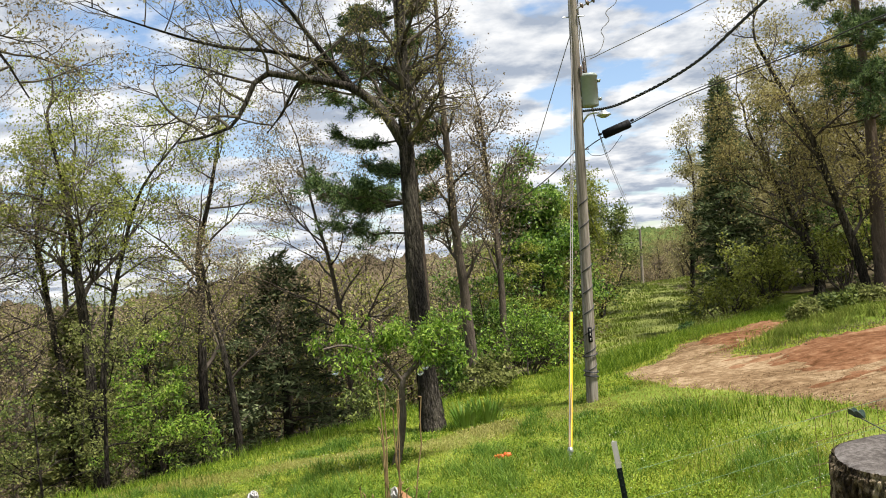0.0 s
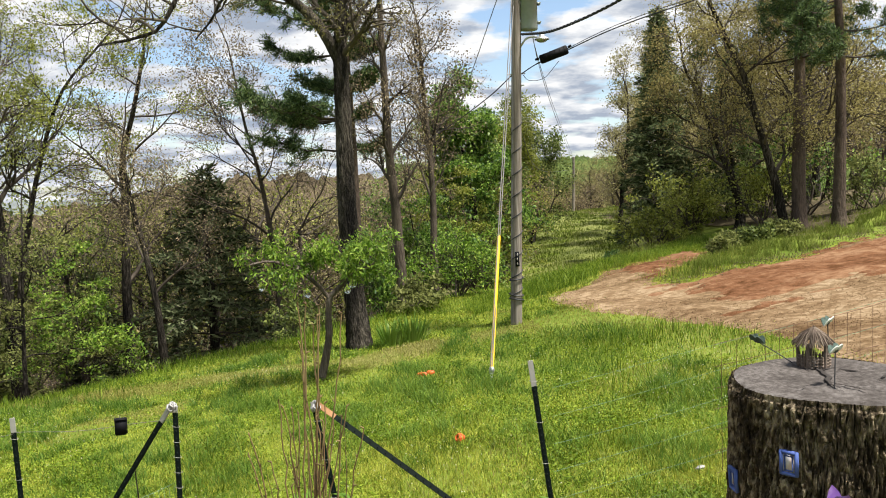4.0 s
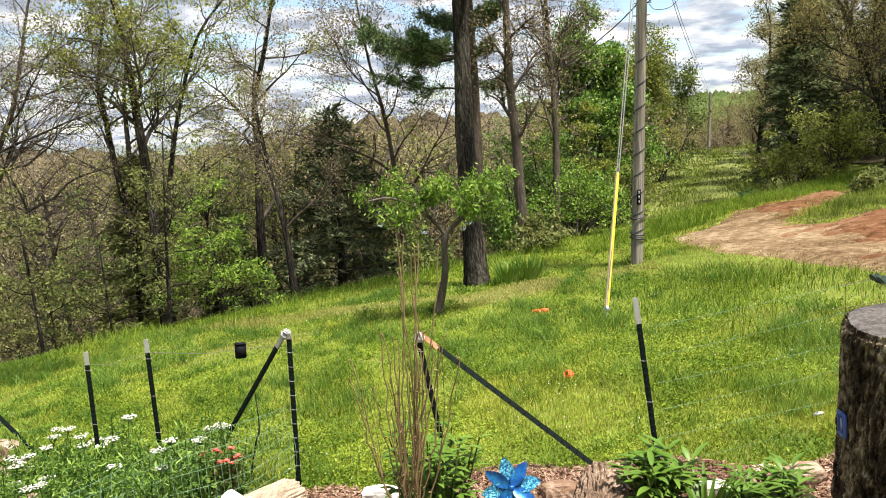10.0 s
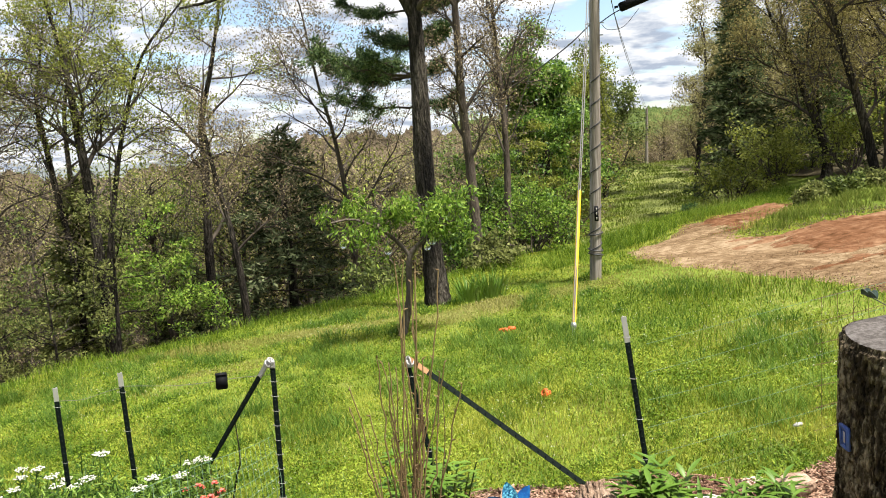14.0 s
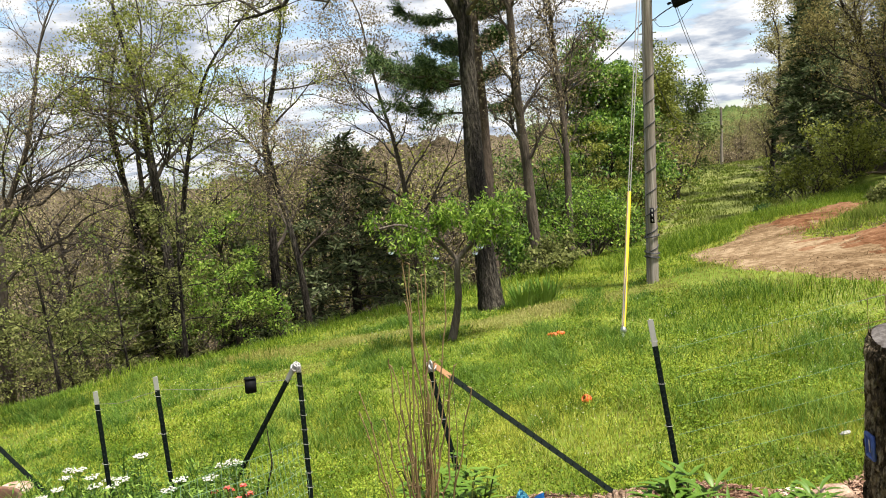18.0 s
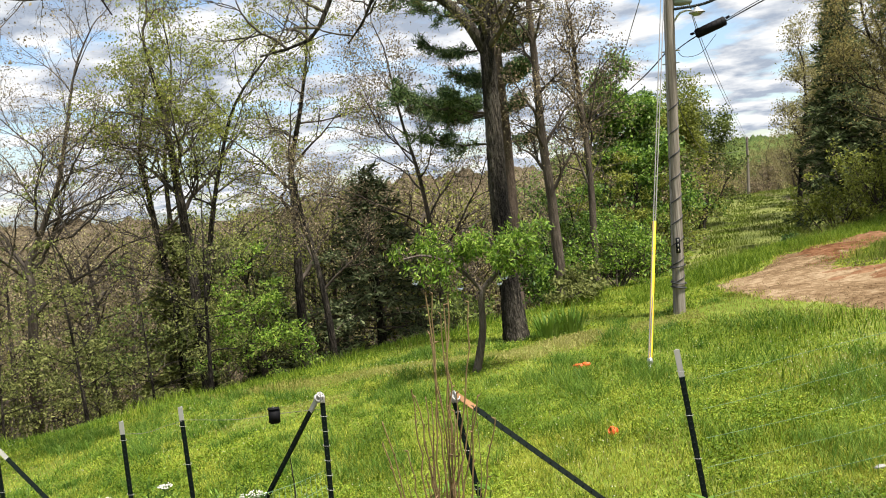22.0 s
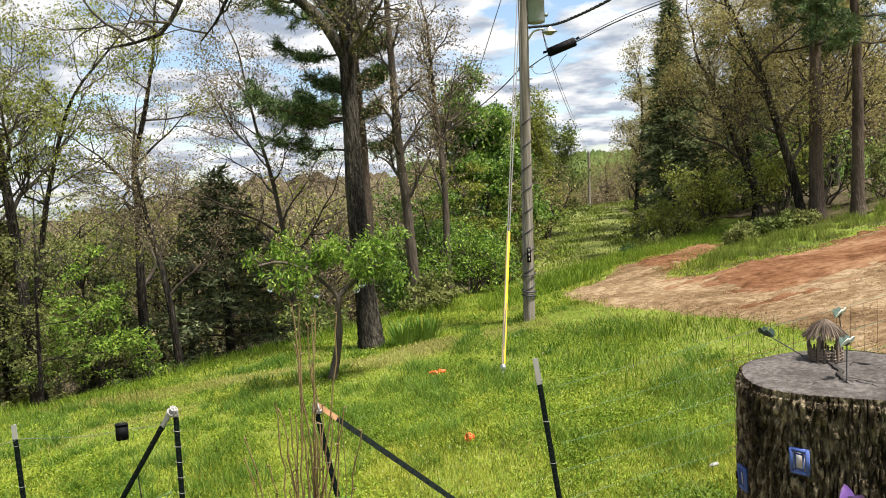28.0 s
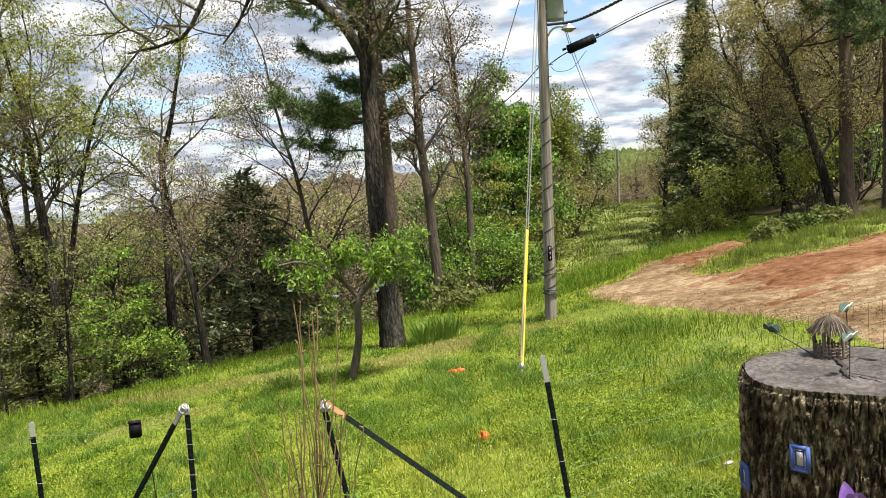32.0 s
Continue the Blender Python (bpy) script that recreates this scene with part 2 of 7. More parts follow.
M_leafmid = material("mid_green_leaves", [(0.046, 0.068, 0.015), (0.105, 0.142, 0.030), (0.20, 0.235, 0.060)], scale=0.8, rough=0.55, bump=0, island=0.55, translucent=0.45, spec=0.25)
M_under = material("muted_olive_leaves", [(0.074, 0.088, 0.024), (0.155, 0.175, 0.050), (0.26, 0.275, 0.092)], scale=0.8, rough=0.6, bump=0, island=0.6, translucent=0.5, spec=0.15)
M_leafdark = material("dark_green_leaves", [(0.018, 0.045, 0.010), (0.038, 0.085, 0.018), (0.07, 0.14, 0.03)], scale=5, rough=0.5, bump=0, island=0.5, translucent=0.25, spec=0.35)
M_oakleaf = material("brownish_oak_leaves", [(0.145, 0.122, 0.040), (0.245, 0.21, 0.072), (0.37, 0.325, 0.13)], scale=0.7, rough=0.65, bump=0, island=0.55, translucent=0.5, spec=0.2)
M_oakdull = material("dull_young_oak_leaves", [(0.10, 0.092, 0.035), (0.17, 0.155, 0.058), (0.26, 0.235, 0.095)], scale=1.0, rough=0.7, bump=0, island=0.5, translucent=0.35, spec=0.15)
M_needle = material("pine_needles", [(0.026, 0.054, 0.018), (0.066, 0.110, 0.036), (0.14, 0.19, 0.065)], scale=0.9, rough=0.6, bump=0, island=0.6, translucent=0.2, spec=0.2)
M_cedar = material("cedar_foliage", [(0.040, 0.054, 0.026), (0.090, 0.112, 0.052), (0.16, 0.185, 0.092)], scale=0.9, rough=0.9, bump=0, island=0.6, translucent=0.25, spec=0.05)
# cedar colours again, lightened a little: sunlight put into the base colour
M_cedarlit = material("cedar_foliage_lit_tint", [(0.046, 0.064, 0.027), (0.102, 0.130, 0.056), (0.175, 0.205, 0.096)], scale=0.9, rough=0.9, bump=0, island=0.6, translucent=0.25, spec=0.05)
M_cedarolive = material("olive_cedar_foliage", [(0.055, 0.066, 0.018), (0.125, 0.142, 0.036), (0.22, 0.23, 0.072)], scale=0.9, rough=0.7, bump=0, island=0.6, translucent=0.3, spec=0.15)
M_pole = material("weathered_pole_wood", [(0.080, 0.066, 0.052), (0.165, 0.142, 0.116), (0.27, 0.24, 0.205)], scale=11, rough=0.85, bump=0.6, stretch=(1.8, 1.8, 0.10), bump_dist=0.015, spec=0.15, grain=2.2)
M_steel = plain("galvanised_steel", (0.42, 0.43, 0.44), 0.45, 0.8)
M_trafo = plain("grey_green_paint", (0.23, 0.26, 0.24), 0.5)
M_porcelain = plain("brown_porcelain", (0.10, 0.075, 0.06), 0.3)
M_black = plain("black_plastic", (0.005, 0.005, 0.006), 0.7, 0.0, 0.12)
M_cable = plain("black_cable", (0.016, 0.016, 0.018), 0.6)
M_wire = plain("grey_wire", (0.16, 0.15, 0.14), 0.7, 0.2)
M_yellow = plain("yellow_plastic", (0.80, 0.50, 0.012), 0.42)
M_postgreen = plain("dark_green_post_paint", (0.004, 0.008, 0.006), 0.75, 0.0, 0.12)
M_white = plain("white_paint", (0.27, 0.262, 0.24), 0.6)
M_tape = plain("silver_tape", (0.28, 0.272, 0.262), 0.5, 0.2)
M_fence = plain("green_wire_coating", (0.12, 0.20, 0.12), 0.7, 0.0, 0.2)
M_rust = material("rusty_steel", [(0.05, 0.028, 0.02), (0.10, 0.05, 0.032), (0.17, 0.09, 0.055)], scale=18, rough=0.9, bump=0.4, bump_dist=0.006)
M_rusttip = material("orange_rusted_steel", [(0.16, 0.075, 0.035), (0.30, 0.16, 0.075), (0.44, 0.27, 0.15)], scale=18, rough=0.85, bump=0.3, bump_dist=0.004)
M_stumpbark = material("stump_bark", [(0.009, 0.0065, 0.004), (0.060, 0.045, 0.028), (0.30, 0.245, 0.165)], scale=42, rough=0.95, bump=1.0, stretch=(1, 1, 0.42), bump_dist=0.03, spec=0.1, coarse=0.5, patch=1.4, grain=2.4)
M_stumptop = material("weathered_cut_wood", [(0.028, 0.024, 0.021), (0.065, 0.057, 0.052), (0.135, 0.123, 0.114)], scale=40, rough=0.9, bump=0.6, bump_dist=0.008, spec=0.12, grain=1.6)
M_ash = material("ash_and_char", [(0.02, 0.019, 0.018), (0.075, 0.07, 0.066), (0.30, 0.285, 0.27)], scale=12, rough=0.95, bump=0.6, spec=0.1)
M_crack = plain("dark_crack", (0.018, 0.013, 0.010), 0.95)
M_log = material("bare_log_wood", [(0.17, 0.115, 0.075), (0.35, 0.265, 0.19), (0.53, 0.445, 0.35)], scale=20, rough=0.85, bump=0.9, stretch=(2.2, 0.6, 2.2), bump_dist=0.012, spec=0.2, grain=1.4)
M_logbark = material("ridged_log_bark", [(0.040, 0.023, 0.014), (0.195, 0.132, 0.090), (0.42, 0.315, 0.235)], scale=22, rough=0.95, bump=0.9, bump_dist=0.03, spec=0.1, grain=1.5)
M_stone = material("pale_sandstone", [(0.16, 0.095, 0.06), (0.33, 0.235, 0.17), (0.54, 0.45, 0.36)], scale=11, rough=0.9, bump=1.0, obj_rand=0.4, bump_dist=0.02, spec=0.2, grain=1.9)
M_stonewhite = material("white_limestone", [(0.46, 0.42, 0.36), (0.60, 0.56, 0.50), (0.72, 0.69, 0.64)], scale=6, rough=0.9, bump=0.6, obj_rand=0.2, bump_dist=0.02, spec=0.2)
M_blue = material("anodised_blue_metal", [(0.002, 0.022, 0.10), (0.006, 0.085, 0.30), (0.03, 0.26, 0.52)], scale=12, rough=0.32, metal=0.5, bump=0.5, bump_dist=0.006, spec=0.6, grain=1.8)
M_bluelace = material("glittery_blue_metal", [(0.003, 0.035, 0.09), (0.009, 0.15, 0.30), (0.16, 0.52, 0.66)], scale=70, rough=0.35, metal=0.45, bump=1.0, bump_dist=0.008, spec=0.6, grain=3.0)
M_teal = plain("teal_metal", (0.010, 0.075, 0.10), 0.35, 0.5)
M_purple = material("purple_metal", [(0.10, 0.040, 0.20), (0.20, 0.10, 0.34), (0.40, 0.29, 0.53)], scale=14, rough=0.35, metal=0.3, bump=0.2, bump_dist=0.004, spec=0.5, grain=1.8)
M_lilac = plain("pale_lilac_metal", (0.50, 0.42, 0.52), 0.35, 0.3)
M_bluepaint = material("blue_painted_wood", [(0.022, 0.045, 0.17), (0.045, 0.082, 0.27), (0.085, 0.13, 0.34)], scale=30, rough=0.6, bump=0.3, bump_dist=0.004)
M_pane = material("window_picture", [(0.16, 0.16, 0.20), (0.42, 0.40, 0.42), (0.40, 0.25, 0.16)], scale=40, rough=0.5, bump=0.1, stretch=(1.5, 1.5, 0.3), bump_dist=0.002)
M_twighut = material("dry_twigs", [(0.05, 0.036, 0.027), (0.11, 0.082, 0.062), (0.21, 0.165, 0.13)], scale=30, rough=0.9, bump=0.3, island=0.4, bump_dist=0.004)
M_wing = material("butterfly_wing", [(0.012, 0.016, 0.014), (0.07, 0.11, 0.09), (0.34, 0.40, 0.32)], scale=45, rough=0.5, bump=0.1, bump_dist=0.002, translucent=0.3)
M_wingwhite = plain("white_wing", (0.62, 0.62, 0.58), 0.5)
M_flower = plain("white_petals", (0.43, 0.42, 0.36), 0.8)
M_flowerpink = plain("pink_petals", (0.62, 0.22, 0.52), 0.7)
M_flowerred = plain("coral_red_petals", (0.68, 0.10, 0.075), 0.65)
M_clover = plain("clover_heads", (0.44, 0.45, 0.33), 0.9)
M_orange = material("orange_plastic", [(0.42, 0.06, 0.012), (0.58, 0.10, 0.018), (0.68, 0.17, 0.04)], scale=20, rough=0.45, bump=0.1, bump_dist=0.004)
M_tennis = plain("yellow_green_felt", (0.55, 0.55, 0.16), 0.9)
M_cane = material("bare_brown_canes", [(0.075, 0.048, 0.020), (0.155, 0.102, 0.045), (0.26, 0.19, 0.09)], scale=12, rough=0.75, bump=0.2, island=0.3, bump_dist=0.003)
M_glass = glass_material("clear_glass")
M_ceramic = plain("dark_blue_glaze", (0.012, 0.018, 0.05), 0.1)


# ---------------------------------------------------------------- mesh helpers
class Buf:
    """Collects vertices and faces, and links them as one mesh object."""

    def __init__(self):
        self.v, self.f3, self.f4, self.n = [], [], [], 0
        self.m3, self.m4 = [], []

    def add(self, v, f, slot=0):
        v, f = np.asarray(v, float).reshape(-1, 3), np.asarray(f, int)
        if len(f):
            (self.f3 if f.shape[1] == 3 else self.f4).append(f + self.n)
            (self.m3 if f.shape[1] == 3 else self.m4).append(np.full(len(f), slot))
        self.v.append(v)
        self.n += len(v)
        return self

    def mesh(self, name, mats, origin=(0, 0, 0), smooth=True):
        me = bpy.data.meshes.new(name)
        v = np.concatenate(self.v) - np.asarray(origin, float)
        f3 = np.concatenate(self.f3) if self.f3 else np.zeros((0, 3), int)
        f4 = np.concatenate(self.f4) if self.f4 else np.zeros((0, 4), int)
        slots = np.concatenate(self.m3 + self.m4)
        me.vertices.add(len(v))
        me.vertices.foreach_set("co", v.astype(np.float32).ravel())
        loops = np.concatenate([f3.ravel(), f4.ravel()])
        me.loops.add(len(loops))
        me.loops.foreach_set("vertex_index", loops.astype(np.int32))
        me.polygons.add(len(f3) + len(f4))
        starts = np.concatenate([np.arange(len(f3)) * 3, len(f3) * 3 + np.arange(len(f4)) * 4])
        me.polygons.foreach_set("loop_start", starts.astype(np.int32))
        for m in mats if isinstance(mats, (list, tuple)) else [mats]:
            me.materials.append(m)
        me.polygons.foreach_set("material_index", slots.astype(np.int32))
        me.polygons.foreach_set("use_smooth", np.full(len(f3) + len(f4), smooth))
        me.update(calc_edges=True)
        me.validate()
        return me

    def link(self, name, mats, parent=None, smooth=True, label=""):
        base = parent.location if parent else Vector((0, 0, 0))
        ob = new(name, self.mesh(name, mats, base, smooth))
        if parent:
            ob.parent = parent
        if label:
            ob["label"] = label
        return ob


def thing(name, at, label, category, group="", kind=""):
    """An Empty at the thing's base, that carries its parts."""
    ob = new(name)
    ob.location = at
    ob.empty_display_size = 0.1
    return tagged(ob, label, category, group, kind)


def sub(buf, name, mats, part_ob, label="", smooth=True):
    """A piece of a part: it shares the part's frame, whose own origin is its thing's base."""
    root = part_ob.parent
    ob = new(name, buf.mesh(name, mats, root.location, smooth))
    ob.parent = part_ob
    if label:
        ob["label"] = label
    return ob


def frames_along(pts):
    t = np.gradient(pts, axis=0)
    t /= np.linalg.norm(t, axis=1, keepdims=True) + 1e-12
    ref = np.where(np.abs(t[:, 2:3]) > 0.9, [[1.0, 0, 0]], [[0, 0, 1.0]])
    if np.abs(t[:, 2]).max() > 0.9:
        ref = np.tile([[1.0, 0.03, 0]] if np.abs(t[:, 0]).max() < 0.9 else [[0.0, 1, 0.05]], (len(t), 1))
    a = np.cross(t, ref)
    a /= np.linalg.norm(a, axis=1, keepdims=True) + 1e-12
    return a, np.cross(t, a), t


def tube(buf, pts, radii, sides=6, cap=False, slot=0, rough=0.0, rng=None):
    """A round bar along a line, thinning as the radii say; rough makes it uneven."""
    pts = np.asarray(pts, float)
    r = np.broadcast_to(np.asarray(radii, float), (len(pts),))
    a, b, _ = frames_along(pts)
    ang = np.arange(sides) * 2 * np.pi / sides
    rr = r[:, None] * np.ones(sides)
    if rough:
        rr = rr * (1 + rough * (rng.random((len(pts), sides)) - 0.5) * 2)
    v = pts[:, None] + rr[..., None] * (np.cos(ang)[None, :, None] * a[:, None] + np.sin(ang)[None, :, None] * b[:, None])
    n = len(pts)
    i, j = np.meshgrid(np.arange(n - 1), np.arange(sides), indexing="ij")
    k = (j + 1) % sides
    f = np.stack([i * sides + j, i * sides + k, (i + 1) * sides + k, (i + 1) * sides + j], -1).reshape(-1, 4)
    buf.add(v.reshape(-1, 3), f, slot)
    if cap:
        for ring, c in ((0, pts[0]), (n - 1, pts[-1])):
            vv = np.vstack([v[ring], c])
            ff = [(s, (s + 1) % sides, sides) for s in range(sides)]
            buf.add(vv, ff, slot)


def smooth_line(pts, n):
    """A smooth line through the given points (Catmull-Rom)."""
    p = np.asarray(pts, float)
    p = np.vstack([2 * p[0] - p[1], p, 2 * p[-1] - p[-2]])
    out = []
    for u in np.linspace(0, len(p) - 3 - 1e-9, n):
        i = int(u); w = u - i
        a, b, c, d = p[i : i + 4]
        out.append(0.5 * (2 * b + (c - a) * w + (2 * a - 5 * b + 4 * c - d) * w**2 + (3 * b - a - 3 * c + d) * w**3))
    return np.array(out)


def unit(v):
    return v / (np.linalg.norm(v, axis=-1, keepdims=True) + 1e-12)


def leaves(buf, centres, rng, size, long=1.8, droop=0.0, slot=0, ups=0.0):
    """Small pointed leaves with a fold, turned every way, at the given places."""
    c = np.asarray(centres, float)
    n = len(c)
    if not n:
        return
    d = unit(rng.normal(size=(n, 3)) + [0, 0, -droop])
    w = unit(np.cross(d, rng.normal(size=(n, 3)) + [0, 0, ups]))
    s = size * (0.6 + 0.8 * rng.random((n, 1)))
    nrm = np.cross(d, w)
    v = np.stack([c, c + d * s * long * 0.5 + w * s * 0.5 + nrm * s * 0.12, c + d * s * long, c + d * s * long * 0.5 - w * s * 0.5 + nrm * s * 0.12], 1).reshape(-1, 3)
    q = np.arange(n)[:, None] * 4
    buf.add(v, np.concatenate([q + [0, 1, 2], q + [0, 2, 3]]), slot)


def box(buf, c, size, rot=None, bev=0.0, slot=0):
    """A block with bevelled edges."""
    bm = bmesh.new()
    bmesh.ops.create_cube(bm, size=1.0)
    bmesh.ops.scale(bm, vec=size, verts=bm.verts)
    if bev:
        bmesh.ops.bevel(bm, geom=bm.edges[:], offset=bev, segments=2, affect="EDGES")
    bmesh.ops.triangulate(bm, faces=bm.faces[:])
    m = (rot or Matrix()).to_4x4()
    v = [Vector(c) + (m @ x.co) for x in bm.verts]
    bm.verts.index_update()
    f = [[x.index for x in fa.verts] for fa in bm.faces]
    bm.free()
    buf.add(v, f, slot)


def lathe(buf, c, profile, sides=16, slot=0, tilt=None):
    """A turned body: profile rows of (radius, height)."""
    p = np.asarray(profile, float)
    ang = np.arange(sides) * 2 * np.pi / sides
    v = np.stack([p[:, :1] * np.cos(ang), p[:, :1] * np.sin(ang), p[:, 1:] * np.ones(sides)], -1)
    if tilt is not None:
        v = v @ np.array(tilt.to_3x3()).T
    v = v + np.asarray(c, float)
    n = len(p)
    i, j = np.meshgrid(np.arange(n - 1), np.arange(sides), indexing="ij")
    k = (j + 1) % sides
    buf.add(v.reshape(-1, 3), np.stack([i * sides + j, i * sides + k, (i + 1) * sides + k, (i + 1) * sides + j], -1).reshape(-1, 4), slot)


def blob(buf, c, radii, rng, rough=0.2, sub_n=2, slot=0, flat=0.0):
    """A stone-like lump."""
    bm = bmesh.new()
    bmesh.ops.create_icosphere(bm, subdivisions=sub_n, radius=1.0)
    off = rng.random(3) * 50
    v = []
    for x in bm.verts:
        p = x.co.copy()
        k = 1 + rough * noise.noise(p * 1.3 + Vector(off)) + rough * 0.5 * noise.noise(p * 3.1 + Vector(off))
        p = Vector((np.sign(p.x) * abs(p.x) ** 0.75, np.sign(p.y) * abs(p.y) ** 0.75, np.sign(p.z) * abs(p.z) ** 0.7)) * k
        v.append((c[0] + p.x * radii[0], c[1] + p.y * radii[1], c[2] + p.z * radii[2]))
    bm.verts.index_update()
    f = [[y.index for y in fa.verts] for fa in bm.faces]
    bm.free()
    buf.add(v, f, slot)


def slab(buf, c, size, rng, turn=0.0, slot=0):
    """A broken block of stone: flat faces, chipped corners, uneven edges."""
    bm = bmesh.new()
    bmesh.ops.create_cube(bm, size=2.0)
    for v in bm.verts:
        v.co += Vector(rng.uniform(-0.28, 0.28, 3))
    bmesh.ops.subdivide_edges(bm, edges=bm.edges[:], cuts=3, use_grid_fill=True)
    off = Vector(rng.random(3) * 40)
    for v in bm.verts:
        k = noise.noise(v.co * 1.4 + off)
        v.co *= 1 + 0.10 * k + 0.05 * noise.noise(v.co * 4 + off)
        far_ = v.co.length
        if far_ > 1.42:
            v.co *= 1.42 / far_
    bmesh.ops.triangulate(bm, faces=bm.faces[:])
    m = Euler((rng.uniform(-0.12, 0.12), rng.uniform(-0.12, 0.12), turn)).to_matrix()
    bm.verts.index_update()
    v = [Vector(c) + m @ Vector((x.co.x * size[0], x.co.y * size[1], x.co.z * size[2])) for x in bm.verts]
    f = [[y.index for y in fa.verts] for fa in bm.faces]
    bm.free()
    buf.add(v, f, slot)


# ---------------------------------------------------------------- the ground
def soft(s, w):
    return (np.sqrt(s * s + w * w) + s) / 2


def brow(x):
    """Where the yard ends and the wooded slope begins."""
    return 17 + np.where(x < 0, 0.5 * x, np.minimum(0.4 * x + 0.2 * x * x, 29 + 1.1 * x))


def verge(x):
    """Where the tall grass along the lane ends and the ground dips towards the cleared strip."""
    return np.interp(x, [2, 4.3, 6.2, 9.1, 14], [16.9, 18.9, 20.4, 21.6, 23.0])


def ease(a, b, v):
    u = np.clip((v - a) / (b - a), 0, 1)
    return u * u * (3 - 2 * u)


def height(x, y):
    """The ground's height: a lawn tilted gently, a wooded slope falling away, a bank rising beyond the track."""
    x, y = np.asarray(x, float), np.asarray(y, float)
    level = np.where(x > 0, np.clip(1.28 - 0.0155 * y, 0.1, 1), 1.0)
    base = 0.32 + 0.1 * np.clip(x, -30, 14) * level + 0.2 * soft(np.clip(x, -30, 60) - 13.5, 1.5) * np.exp(-np.clip(y - 24, 0, 200) / 14)
    slope = np.where(x < 0, 0.5, np.where(0.2 * x * x - 0.7 * x > 29, 1.1, 0.4 + 0.4 * np.clip(x, 0, 30)))
    s = (y - brow(np.clip(x, -60, 60))) / np.sqrt(1 + slope * slope)
    s = s - 0.8
    drop = 0.30 * soft(s, 1.6)
    drop = 30 * np.tanh(drop / 30)
    bumps = 0.03 * np.sin(1.3 * x + 0.7 * y) + 0.025 * np.sin(0.6 * x - 1.1 * y + 2) + 0.02 * np.sin(2.3 * y + 1.7 * x)
    past = y - verge(x)
    dip = 1.15 * ease(0.2, 6.0, past) * (1 - ease(10, 44, past)) * (1 - ease(0.36, 0.44, x / np.maximum(y, 1))) * ease(2.5, 4.5, x)
    rise = 0.25 * ease(30, 60, past) * ease(6, 12, x) * (1 - ease(85, 130, y))
    return base - drop - dip + rise + bumps * np.clip(1.5 - np.abs(y - 10) / 30, 0, 1)


def gz(x, y):
    return float(height(x, y))


def warp(x, y):
    return 0.22 * np.sin(1.9 * x + 0.8 * y) + 0.16 * np.sin(3.7 * y - 1.3 * x + 1) + 0.08 * np.sin(7.1 * x + 5.3 * y)


def inside(x, y, poly):
    """How deep a place lies inside an outline (negative outside)."""
    x, y = np.asarray(x, float), np.asarray(y, float)
    best = np.full(np.broadcast(x, y).shape, 1e9)
    odd = np.zeros(best.shape, bool)
    for (x0, y0), (x1, y1) in zip(poly, poly[1:] + poly[:1]):
        dx, dy = x1 - x0, y1 - y0
        t = np.clip(((x - x0) * dx + (y - y0) * dy) / (dx * dx + dy * dy), 0, 1)
        best = np.minimum(best, np.hypot(x - x0 - t * dx, y - y0 - t * dy))
        if dy:
            odd ^= ((y0 > y) != (y1 > y)) & (x < x0 + (y - y0) * dx / dy)
    return np.where(odd, best, -best)


TRACK = [(3.95, 14.1), (3.85, 15.4), (4.05, 16.5), (4.98, 17.7), (5.98, 18.8), (7.1, 19.7), (8.4, 20.2), (8.9, 19.5), (7.6, 18.3), (6.5, 16.9), (5.95, 15.75),
         (6.5, 15.25), (7.4, 15.7), (8.6, 16.05), (10.2, 16.7), (11.2, 16.9), (16, 18.6), (25, 21), (25, 3.9), (5.6, 3.9), (5.3, 7.8), (5.4, 9.0), (5.35, 10), (5.25, 11.4), (4.85, 12.5)]


def track(x, y):
    """How deep a place lies inside the dirt track and yard (positive inside)."""
    return inside(x, y, TRACK) + 0.45 * warp(x, y) + 0.10 * np.sin(11 * x + 3 * np.sin(3 * y)) * np.sin(9 * y + 3 * np.sin(2.3 * x))


def bed(x, y):
    """How deep a place lies inside the mulched garden bed."""
    x, y = np.asarray(x, float), np.asarray(y, float)
    edge = 5.75 - 0.10 * (x - 0.6) + 0.12 * np.sin(2.1 * x) + 0.1 * np.sin(4.7 * x + 1)
    return np.minimum(np.minimum(edge - y, x + 2.0), 3.6 - x)


def graded(lo, hi, fine_lo, fine_hi, step, ratio=1.12):
    a = list(np.arange(fine_lo, fine_hi, step))
    s, p = step, fine_lo
    left = []
    while p > lo:
        s *= ratio; p -= s; left.append(p)
    s, p, right = step, a[-1], []
    while p < hi:
        s *= ratio; p += s; right.append(p)
    return np.array(left[::-1] + a + right)


def sheet(buf, xs, ys, zf, keep=None, slot=0):
    X, Y = np.meshgrid(xs, ys, indexing="ij")
    v = np.stack([X, Y, zf(X, Y)], -1).reshape(-1, 3)
    nx, ny = len(xs), len(ys)
    i, j = np.meshgrid(np.arange(nx - 1), np.arange(ny - 1), indexing="ij")
    f = np.stack([i * ny + j, (i + 1) * ny + j, (i + 1) * ny + j + 1, i * ny + j + 1], -1).reshape(-1, 4)
    if keep is not None:
        cx, cy = v[f].mean(1)[:, 0], v[f].mean(1)[:, 1]
        f = f[keep(cx, cy)]
        used = np.unique(f)
        back = np.full(len(v), -1); back[used] = np.arange(len(used))
        v, f = v[used], back[f]
    buf.add(v, f, slot)


